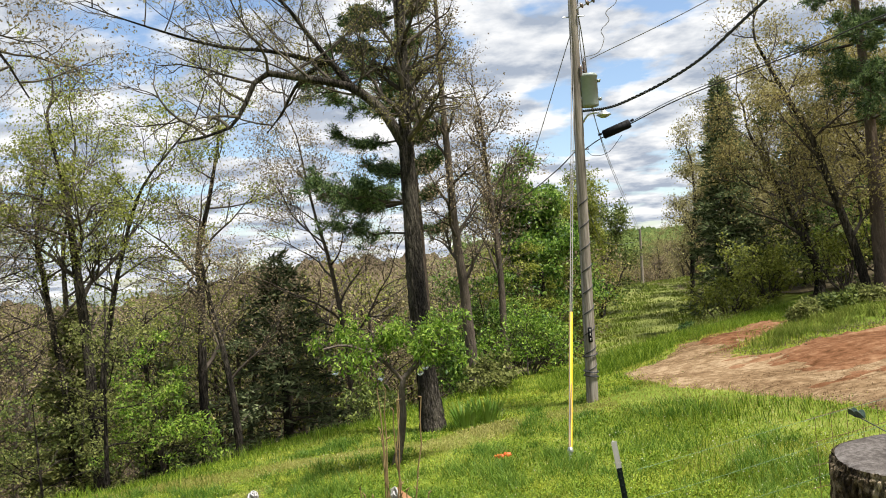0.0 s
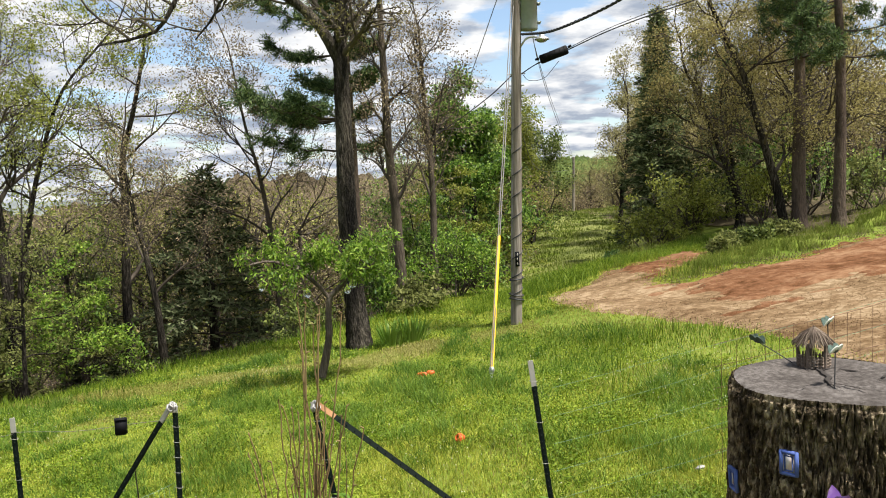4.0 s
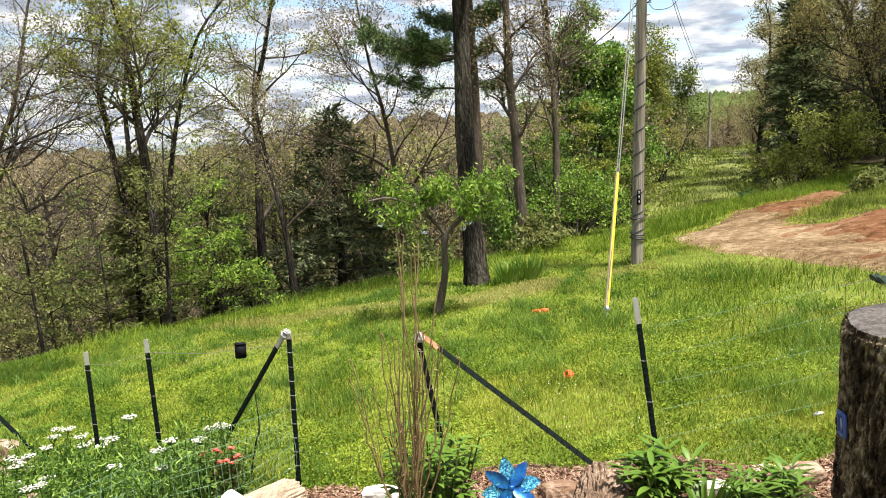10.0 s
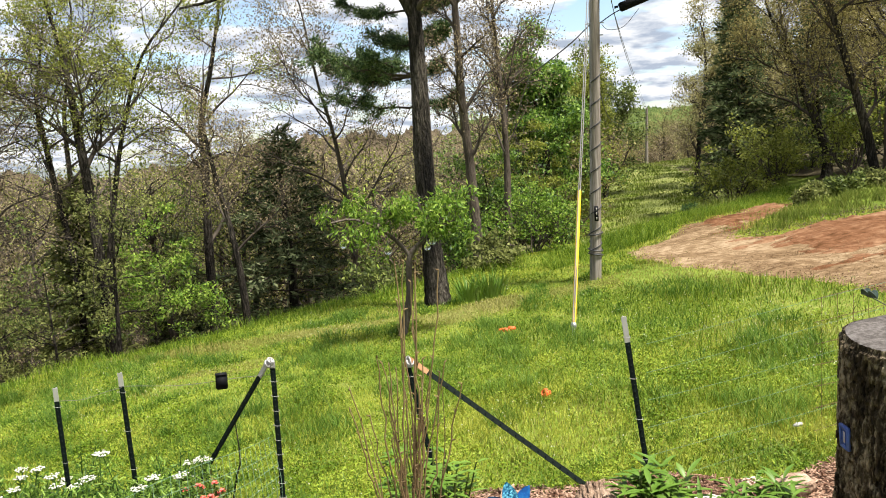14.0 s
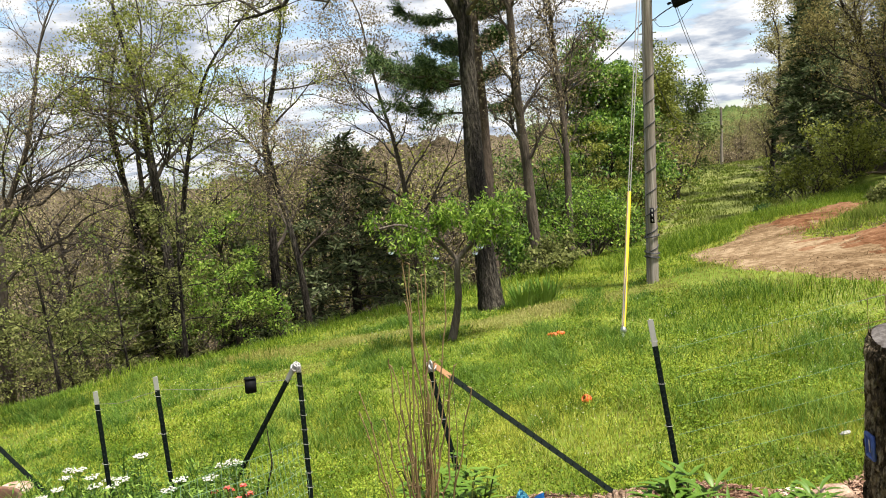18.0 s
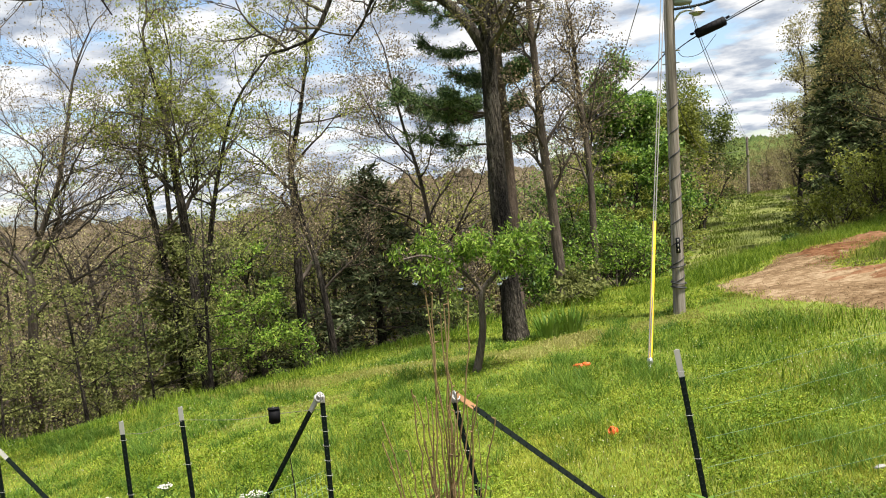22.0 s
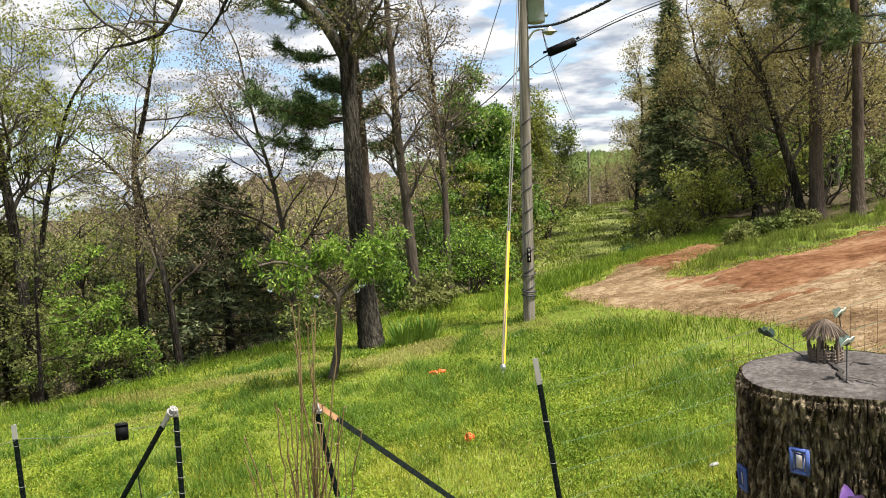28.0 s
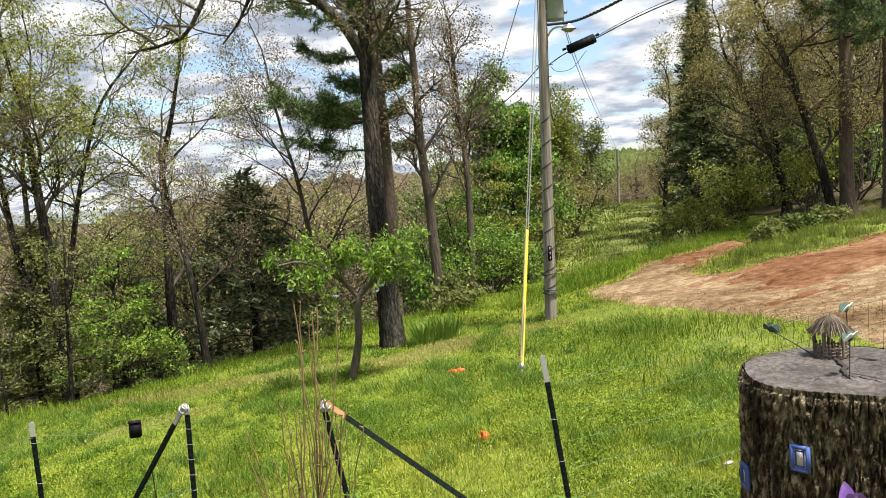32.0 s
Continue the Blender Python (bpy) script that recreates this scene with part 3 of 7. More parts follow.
# ---------------------------------------------------------------- setting: ground, track, bed, hills
b = Buf()
sheet(b, graded(-2600, 2600, -14, 15, 0.3), graded(-300, 3200, 2, 40, 0.3), lambda X, Y: height(X, Y))
tagged(b.link("ground", M_lawn), "sloping lawn ground running down to a wooded valley", "ground", kind="structure")

def ruts(x, y):
    """Wheel ruts along the lane and scraped grooves over the yard."""
    return 0.006 * np.sin(9 * x + 3 * y) * np.sin(7 * y) + 0.008 * np.sin(5.5 * (y - 0.35 * x) + 0.8 * np.sin(0.9 * x)) + 0.005 * np.sin(13 * (y - 0.3 * x) + np.sin(2 * x))


b = Buf()
sheet(b, np.arange(3.0, 24, 0.08), np.arange(4, 22, 0.08),
      lambda X, Y: height(X, Y) + np.clip(0.10 * track(X, Y), -0.06, 0.05) + ruts(X, Y) * np.clip(track(X, Y) * 2, 0, 1),
      lambda x, y: track(x, y) > -0.35)
tagged(b.link("road", M_dirt), "bare track of tan gravel and red dirt", "dirt road", kind="structure")


def clay(x, y):
    return np.minimum(np.minimum(track(x, y), y - 12.6 - 0.03 * (x - 6) + 1.6 * warp(0.6 * x, 1.4 * y)), x - 6.2 + 1.5 * warp(y, x)) + 0.45 * np.sin(7 * x + 3 * np.sin(5 * y)) * np.sin(11 * y + 3 * np.sin(2.3 * x)) + 0.25 * np.sin(3.1 * (y - 0.3 * x) * 3)


b = Buf()
sheet(b, np.arange(5.0, 24, 0.1), np.arange(11, 21, 0.1), lambda X, Y: height(X, Y) + np.clip(0.06 * clay(X, Y), -0.05, 0.055) + 1.6 * ruts(X, Y) * np.clip(clay(X, Y), 0, 1) + 0.045 * np.clip(track(X, Y) * 2, 0, 1),
      lambda x, y: clay(x, y) > -0.4)
tagged(b.link("clay_bank", M_clay), "bare red clay bank beside the dirt track", "bare soil", kind="structure")

b = Buf()
sheet(b, graded(-80, 60, -30, 30, 0.5), graded(8, 95, 9, 45, 0.4), lambda X, Y: height(X, Y) + 0.04 + 0.03 * np.sin(3 * X + Y) * np.sin(2.3 * Y),
      lambda x, y: ((y > brow(np.clip(x, -60, 60)) + 2.0 + 0.8 * warp(x, y)) & (x < 6)) | ((x > 10.6 + 0.15 * (y - 16) + 0.5 * warp(y, x)) & (y > 18.8 + 0.35 * (np.minimum(x, 18) - 9)) & (y > 0)))
g2 = Buf()
sheet(g2, graded(-2600, 2600, -90, 90, 6.0), graded(40, 3200, 46, 120, 4.0), lambda X, Y: height(X, Y) + 0.25 + 0.5 * np.sin(0.31 * X) * np.sin(0.27 * Y),
      lambda x, y: (y > brow(np.clip(x, -60, 60)) + np.where(x > 8, 14, 26)) | ((x < -45) & (y > 20)) | (y > 130))
tagged(g2.link("valley_woods", M_forest), "brown and green woods filling the valley", "woods", kind="structure")
tagged(b.link("woodland_floor", M_litter), "woodland floor of brown leaf litter under the trees", "woodland floor", kind="structure")

b = Buf()
sheet(b, np.arange(3.5, 34, 0.3), np.arange(18, 84, 0.35), lambda X, Y: height(X, Y) + 0.03 + 0.05 * np.sin(1.9 * X + 0.6 * Y) * np.sin(1.3 * Y),
      lambda x, y: (y > verge(x) + 0.5 + 0.5 * warp(x, y)) & (x < 0.41 * y) & (y < brow(np.clip(x, -60, 60)) + 5))
tagged(b.link("meadow", M_meadow), "rough olive-green grass strip cleared through the woods", "meadow", kind="structure")

b = Buf()
sheet(b, np.arange(-2.4, 3.8, 0.08), np.arange(2.6, 6.2, 0.08), lambda X, Y: height(X, Y) + 0.03 + 0.02 * np.sin(11 * X) * np.sin(9 * Y + X), lambda x, y: bed(x, y) > 0)
tagged(b.link("garden_bed", M_mulch), "garden bed covered with shredded wood mulch", "garden bed", kind="structure")


def ridge(name, dist, az0, az1, top, depth, mat, label, seed, bump):
    """A wooded ridge across the distance, with a rounded top and real depth."""
    g = Buf()
    az = np.radians(np.linspace(az0, az1, 420))
    ds = np.linspace(dist - depth, dist + depth * 0.3, 40)
    A, D = np.meshgrid(az, ds, indexing="ij")
    prof = np.cos((D - dist) / depth * np.pi / 2)
    deg = np.degrees(A)
    tops = top(deg) + bump * (np.sin(deg * 1.7 + seed) + 0.6 * np.sin(deg * 4.3 + 2 * seed) + 0.35 * np.sin(deg * 11 + seed) + 0.25 * np.sin(deg * 37 + D * 0.3))
    Z = -45 + (tops + 45) * prof + np.random.default_rng(int(dist)).normal(size=D.shape) * dist * 0.0016
    v = np.stack([np.sin(A) * D, np.cos(A) * D, Z], -1).reshape(-1, 3)
    n, k = A.shape
    i, j = np.meshgrid(np.arange(n - 1), np.arange(k - 1), indexing="ij")
    g.add(v, np.stack([i * k + j, (i + 1) * k + j, (i + 1) * k + j + 1, i * k + j + 1], -1).reshape(-1, 4))
    return tagged(g.link(name, mat), label, "hill", kind="structure")


ridge("backdrop_hill_right", 420, 2, 40, lambda d: 15.8 + 0 * d, 200, M_hillgreen, "distant hill covered in bright spring woods", 1.0, 0.7)
ridge("backdrop_hill_left", 330, -60, 10, lambda d: np.interp(d, [-60, -28, -22, -15, -11.3, -6, 10], [3, 3.5, -0.5, 3.5, 9.0, 10.5, 9.0]), 150, M_forest, "wooded valley side behind the trees", 2.3, 1.2)
ridge("backdrop_ridge", 1500, -75, 45, lambda d: 6 + 16 * np.exp(-((d + 36) / 6.0) ** 2), 300, M_farhaze, "far ridge on the horizon with blue haze in its colour", 0.4, 3.0)


# ---------------------------------------------------------------- grass
def in_view(x, y):
    return (np.abs(np.degrees(np.arctan2(x, y)) - 0.5) < 44) & (y > 3)


def blades(name, n, xr, yr, h, width, mat, label, keep, seed, lean=0.35, cat="grass", clumps=0):
    rng = np.random.default_rng(seed)
    x, y = rng.uniform(*xr, n), rng.uniform(*yr, n)
    if clumps:
        k = rng.integers(0, clumps, n)
        wide = 0.06 + 0.14 * rng.random(clumps)
        x, y = x[:clumps][k] + rng.normal(size=n) * wide[k], y[:clumps][k] + rng.normal(size=n) * wide[k]
    ok = keep(x, y, rng) & in_view(x, y)
    x, y = x[ok], y[ok]
    m = len(x)
    hh = h * (0.45 + 0.9 * rng.random(m)) * (0.75 + 0.5 * (np.sin(1.7 * x + 0.9 * y) * np.sin(1.1 * y - 0.6 * x) > 0.2))
    a, q = rng.uniform(0, 2 * np.pi, m), rng.uniform(0, 2 * np.pi, m)
    l = lean * hh * (0.3 + rng.random(m))
    w = width * (0.6 + 0.8 * rng.random(m)) * (0.6 + y / 16)
    z = height(x, y)
    wx, wy = np.cos(a) * w / 2, np.sin(a) * w / 2
    lx, ly = np.cos(q) * l, np.sin(q) * l
    v = np.stack([np.stack([x - wx, y - wy, z - 0.01], -1), np.stack([x + wx, y + wy, z - 0.01], -1),
                  np.stack([x + wx * 0.7 + lx * 0.4, y + wy * 0.7 + ly * 0.4, z + hh * 0.6], -1), np.stack([x - wx * 0.7 + lx * 0.4, y - wy * 0.7 + ly * 0.4, z + hh * 0.6], -1),
                  np.stack([x + lx, y + ly, z + hh], -1)], 1).reshape(-1, 3)
    k = np.arange(m)[:, None] * 5
    g = Buf()
    g.add(v, k + [0, 1, 2, 3])
    g.n -= len(v); g.v.pop()
    g.add(v, k + [3, 2, 4])
    return tagged(g.link(name, mat), label, cat, kind="stuff")


def lawn_ok(x, y):
    return (track(x, y) < -0.02) & (bed(x, y) < -0.02) & (y < brow(x) + 2.2)


def strawish(x, y):
    """The worn, yellowed strips across the lawn."""
    s = y - np.interp(x, [-8, -6, -3.6, -1.3, 0.3, 1.8, 3.5], [14.6, 14.3, 13.7, 13.35, 13.05, 13.6, 14.1])
    return 1.05 * np.exp(-(s / 0.42) ** 2) * np.interp(x, [-8, -2, 0.2, 2.5], [1.0, 1.0, 0.5, 0.25]) + 0.55 * np.exp(-((y - 13.3) / 0.5) ** 2) * (x > 1.8) * (x < 4.0) + 0.9 * np.exp(-((track(x, y) + 0.5) / 0.6) ** 2) * (y < 14) + 0.6 * np.clip(2.0 * (np.sin(0.83 * x + 1.2) * np.sin(1.07 * y + 0.4 * x) + 0.5 * np.sin(2.3 * x - 1.9 * y) - 0.45), 0, 1)


blades("lawn_grass", 820000, (-13, 9), (5.2, 20), 0.036, 0.0058, M_grass, "short bright green lawn grass with clover",
       lambda x, y, r: lawn_ok(x, y) & (r.random(len(x)) > 0.95 * strawish(x, y)) & (r.random(len(x)) < 1.25 - y / 22), 3, lean=0.75)
blades("lawn_grass", 300000, (-5.5, 6), (5.3, 9.6), 0.046, 0.0050, M_grass, "fine lawn grass along the garden bed",
       lambda x, y, r: lawn_ok(x, y) & (r.random(len(x)) > 0.9 * strawish(x, y)) & (r.random(len(x)) < 1.0 - (y - 5.3) / 6), 31, lean=0.8)
blades("worn_grass", 190000, (-13, 7.5), (5.2, 17), 0.040, 0.0075, M_strawgrass, "yellowed worn strips of short grass",
       lambda x, y, r: lawn_ok(x, y) & (r.random(len(x)) < 0.06 + strawish(x, y)), 4)

blades("worn_path", 120000, (-9, 3), (11.6, 15.8), 0.030, 0.0085, M_strawgrass, "pale mown strip of dry grass across the lawn",
       lambda x, y, r: lawn_ok(x, y) & (r.random(len(x)) < 1.6 * strawish(x, y) - 0.2), 24, lean=1.0)


def tufty(x, y):
    """Where the grass stands tall: along the brow, beyond the pole, beside the fence and in clumps."""
    edge = np.exp(-((y - brow(x) - 0.2) / 1.0) ** 2) * (x < 2)
    beyond = ((y > 14.6 + 0.1 * x) & (x > 1.0) & (y < brow(x) + 2)) * 0.25
    clump = sum(k * np.exp(-(((x - cx) / sx) ** 2 + ((y - cy) / sy) ** 2)) for cx, cy, sx, sy, k in
                ((4.0, 11.3, 1.3, 0.7, 1.0), (2.6, 10.6, 1.2, 1.0, 0.6), (2.3, 7.2, 0.9, 0.5, 0.8), (3.3, 8.6, 1.2, 1.0, 0.5), (2.9, 14.2, 0.5, 0.25, 1.0), (1.0, 8.4, 0.9, 0.4, 0.6), (4.9, 10.2, 0.5, 0.9, 0.7), (-1.7, 6.4, 0.7, 0.3, 0.5), (2.1, 6.3, 0.8, 0.25, 0.6)))
    return np.clip(edge + beyond + clump, 0, 1)


blades("grass_tufts", 90000, (-9, 6.5), (5.6, 14.5), 0.12, 0.0058, M_tuft, "darker tufts of coarse grass in the lawn",
       lambda x, y, r: lawn_ok(x, y) & (strawish(x, y) < 0.35), 15, lean=1.0, clumps=760)
blades("tall_grass", 150000, (-13, 9), (5.4, 22), 0.17, 0.0072, M_tall, "tall uncut green grass in clumps and along the woods",
       lambda x, y, r: (track(x, y) < -0.05) & (bed(x, y) < -0.05) & (y < brow(x) + 3) & (r.random(len(x)) < tufty(x, y) ** 1.4), 5, lean=0.55)
blades("slope_grass", 230000, (3.5, 30), (18, 80), 0.15, 0.010, M_slope, "rough olive grass on the cleared strip",
       lambda x, y, r: (track(x, y) < -0.3) & (y > verge(x) + 0.2) & (y < brow(x) + 4) & (x < 0.42 * y + 0.5) & (r.random(len(x)) < 1.15 - y / 90), 6, lean=0.7)
blades("verge_grass", 120000, (2.2, 11), (14.5, 24), 0.15, 0.0065, M_tall, "tall bright grass along the far side of the lane",
       lambda x, y, r: (track(x, y) < -0.12) & (np.abs(y - verge(x) + 0.55) < 0.95) & (r.random(len(x)) < 0.9), 26, lean=0.6)
blades("bank_grass", 90000, (5.5, 20), (14.2, 26), 0.17, 0.007, M_slope, "rough weeds along the bank above the track",
       lambda x, y, r: (track(x, y) < -0.15) & (y > 15.5 + 0.42 * (x - 7)) & (r.random(len(x)) < np.exp(-((y - 17.6 - 0.35 * (x - 8)) / 2.2) ** 2)), 7, lean=0.7, clumps=900)
blades("track_edge_grass", 90000, (3.4, 12), (5, 20.5), 0.045, 0.007, M_grass, "thin short grass creeping over the track's edge",
       lambda x, y, r: r.random(len(x)) < 0.75 * np.exp(-((track(x, y) - 0.05) / 0.38) ** 2), 27, lean=0.8)


def dots(name, n, xr, yr, r0, lift, mat, label, keep, seed, cat):
    """Many tiny flower heads standing over the grass."""
    rng = np.random.default_rng(seed)
    x, y = rng.uniform(*xr, n), rng.uniform(*yr, n)
    ok = keep(x, y, rng) & in_view(x, y)
    x, y = x[ok], y[ok]
    m = len(x)
    c = np.stack([x, y, height(x, y) + lift * (0.6 + 0.7 * rng.random(m))], -1)
    o = np.array([[1, 0, 0], [0, 1, 0], [-1, 0, 0], [0, -1, 0], [0, 0, 1], [0, 0, -0.7]]) * r0
    f = np.array([[0, 1, 4], [1, 2, 4], [2, 3, 4], [3, 0, 4], [1, 0, 5], [2, 1, 5], [3, 2, 5], [0, 3, 5]])
    s = (0.6 + 0.7 * rng.random((m, 1, 1)))
    g = Buf()
    g.add((c[:, None] + o * s).reshape(-1, 3), (np.arange(m)[:, None, None] * 6 + f).reshape(-1, 3))
    return tagged(g.link(name, mat), label, cat, kind="stuff")


def clover_mat(n, seed, xr=(-10, 6.5), y0=5.3, deep=11.5, big=1.0, bias=-0.1):
    """Small round clover leaves lying over the lawn, tipped every way."""
    rng = np.random.default_rng(seed)
    x, y = rng.uniform(*xr, n), y0 + deep * rng.random(n) ** 1.3
    patch = np.sin(1.9 * x + 0.5) * np.sin(1.5 * y - 0.8 * x) + 0.7 * np.sin(4.1 * x + 2.9 * y)
    ok = lawn_ok(x, y) & in_view(x, y) & (patch + rng.normal(size=n) * 0.7 > bias) & (rng.random(n) > 1.1 * strawish(x, y))
    x, y = x[ok], y[ok]
    m = len(x)
    c = np.stack([x, y, height(x, y) + 0.012 + 0.045 * rng.random(m)], -1)
    nrm = unit(rng.normal(size=(m, 3)) * 0.55 + [0, 0, 1])
    u = unit(np.cross(nrm, rng.normal(size=(m, 3)))); v = np.cross(nrm, u)
    s = big * (0.006 + 0.007 * rng.random((m, 1))) * (0.8 + 0.04 * y[:, None])
    q = np.stack([c + u * s, c + v * s, c - u * s, c - v * s], 1).reshape(-1, 3)
    g = Buf()
    g.add(q, np.arange(m)[:, None] * 4 + [0, 1, 2, 3])
    return tagged(g.link("clover_leaves", M_clovleaf, smooth=False), "mat of small clover leaves through the lawn", "clover", kind="stuff")


clover_mat(230000, 9)
clover_mat(150000, 10, (-5.2, 5.6), 5.2, 5.5, 0.85, -0.2)
dots("clover_flowers", 14000, (-9, 6.5), (5.6, 15.5), 0.0068, 0.06, M_clover, "scattered small white clover heads in the lawn",
     lambda x, y, r: lawn_ok(x, y) & (r.random(len(x)) < 0.08 + 0.22 * np.sin(1.3 * x + 1) * np.sin(0.9 * y + 0.5 * x) + 0.8 * np.exp(-((x - 3.9) / 1.0) ** 2 - ((y - 8.6) / 2.0) ** 2)), 8, "clover")


blades("lane_grass", 26000, (3.8, 9), (14.5, 20.5), 0.06, 0.008, M_slope, "thin worn grass between the wheel ruts",
       lambda x, y, r: (track(x, y) > 0) & (np.abs(y - 16.0 - 1.18 * (x - 5.05)) < 0.28 + 0.2 * r.random(len(x))) & (x > 4.7), 16)
dots("road_gravel", 42000, (3.4, 15), (6, 20), 0.009, 0.058, M_dirt, "loose tan gravel scattered over the track",
     lambda x, y, r: (track(x, y) > -0.1) & (r.random(len(x)) < 0.25 + 0.6 * (y < 12.5 + 0.2 * x)), 12, "gravel")
dots("bank_leaves", 16000, (6, 18), (13.5, 21), 0.014, 0.06, M_litter, "dry brown leaves strewn along the bank",
     lambda x, y, r: (np.abs(y - 15.6 - 0.43 * (x - 7)) < 0.5 * np.abs(r.normal(size=len(x)))), 13, "dead leaves")


# ---------------------------------------------------------------- trees
def rot_about(v, axis, ang):
    axis = axis / (np.linalg.norm(axis) + 1e-12)
    return v * math.cos(ang) + np.cross(axis, v) * math.sin(ang) + axis * (axis @ v) * (1 - math.cos(ang))


def grow(buf, tips, p, d, length, r, level, rng, o):
    """A branch that bends, thins and forks; the last twigs leave their places in tips."""
    n = 5 if level < 2 else 3
    pts, dirs = [p], [d]
    for _ in range(n):
        d = unit(d + rng.normal(size=3) * o["wander"] + np.array([0, 0, o["rise"] * (0.6 if level else 1)]))
        p = p + d * length / n
        pts.append(p); dirs.append(d)
    pts = np.array(pts)
    tube(buf, pts, np.linspace(r, r * 0.45, n + 1), max(6 - level, 3))
    if level >= o["depth"]:
        tips.append(pts[1:])
        return
    kids = o["kids"][level]
    for k in range(kids):
        u = 0.25 + 0.75 * (k + rng.random()) / kids
        i = min(int(u * n), n - 1)
        base = pts[i] + (pts[i + 1] - pts[i]) * (u * n - i)
        side = np.cross(dirs[i], rng.normal(size=3))
        nd = rot_about(dirs[i], side, rng.uniform(0.45, 1.05))
        grow(buf, tips, base, nd, length * rng.uniform(0.42, 0.66), r * (1 - 0.45 * u) * 0.62, level + 1, rng, o)
    if level + 1 <= o["depth"]:
        grow(buf, tips, pts[-1], dirs[-1], length * 0.5, r * 0.45, level + 1, rng, o)


def clouds(tips, rng, per, spread, bare=0.0, flat=1.0):
    """Places for leaves round the twig ends; bare leaves that share of the twigs empty, flat lays the sprays level."""
    if not tips:
        return np.zeros((0, 3))
    kept = [k for k in tips if rng.random() >= bare]
    if not kept:
        return np.zeros((0, 3))
    t = np.concatenate(kept)
    idx = np.repeat(np.arange(len(t)), per)
    return t[idx] + rng.normal(size=(len(idx), 3)) * spread * np.array([1, 1, flat])


def broadleaf(name, line, r0, label, seed, leaf_mat, bark=None, limbs=11, first=0.45, reach=2.6, leaf=0.05, per=3, spread=0.16, depth=3, kids=(4, 4, 4), rise=0.05, taper=0.25, extra=(), group="trees at the yard's edge", cat="tree", wander=0.16, up=0.7, bare=0.0, flat=1.0, ups=0.0):
    """A tree: a trunk along its own line, limbs, twigs and small young leaves."""
    rng = np.random.default_rng(seed)
    line = np.array(line, float)
    foot = np.array([line[0][0], line[0][1], gz(line[0][0], line[0][1]) - 0.05])
    if line[0][2] > foot[2] + 0.1:
        line = np.vstack([foot, line])
    else:
        line[0][2] = foot[2]
    root = thing(name, tuple(foot), label, cat, group)
    pts = smooth_line(line, 22)
    rad = r0 * np.linspace(1, taper, 22)
    rad[0] *= 1.35; rad[1] *= 1.1
    t = Buf()
    if r0 > 0.14:
        fine = smooth_line(line, 130)
        tube(t, fine, np.interp(np.linspace(0, 21, 130), np.arange(22), rad), 34, rough=0.075, rng=rng)
    else:
        tube(t, pts, rad, 12, rough=0.06, rng=rng)
    br, tips = Buf(), []
    o = dict(wander=wander, rise=rise, depth=depth, kids=kids)
    total = np.linalg.norm(np.diff(pts, axis=0), axis=1).sum()
    for k in range(limbs):
        u = first + (1 - first) * (k + 0.5 * rng.random()) / limbs
        i = min(int(u * 21), 20)
        d = unit(pts[min(i + 1, 21)] - pts[i])
        a = k * 2.4 + rng.uniform(-0.5, 0.5)
        out = np.array([math.cos(a), math.sin(a), 0.0])
        nd = unit(out + up * d)
        ln = reach * (1.15 - 0.55 * (u - first) / (1 - first)) * rng.uniform(0.75, 1.15)
        grow(br, tips, pts[i], nd, ln, rad[i] * 0.52, 0, rng, o)
    grow(br, tips, pts[-1], unit(pts[-1] - pts[-2]), reach * 0.9, rad[-1], 0, rng, o)
    for ln, r in extra:
        lp = smooth_line(ln, 16)
        tube(t, lp, r * np.linspace(1, 0.16, 16), 9, rough=0.06, rng=rng)
        for k in range(12):
            i = 4 + int(11 * k / 12)
            nd = unit(rng.normal(size=3) * [1, 0.7, 0.6] + [0, 0, 0.55] + unit(lp[i] - lp[i - 1]) * 0.6)
            grow(br, tips, lp[i], nd, 1.25 * rng.uniform(0.6, 1.2), r * 0.26, 0, rng, o)
    if r0 < 0.07:
        t.v += br.v; t.f4 += [f + t.n for f in br.f4]; t.m4 += br.m4
    t.link("trunk", bark or M_barkgrey, root)
    if r0 >= 0.07:
        br.link("branchwork", M_twig, root)
    c = Buf()
    leaves(c, clouds(tips, rng, per, spread, bare, flat), rng, leaf, ups=ups)
    c.link("crown", leaf_mat, root, smooth=False)
    return root


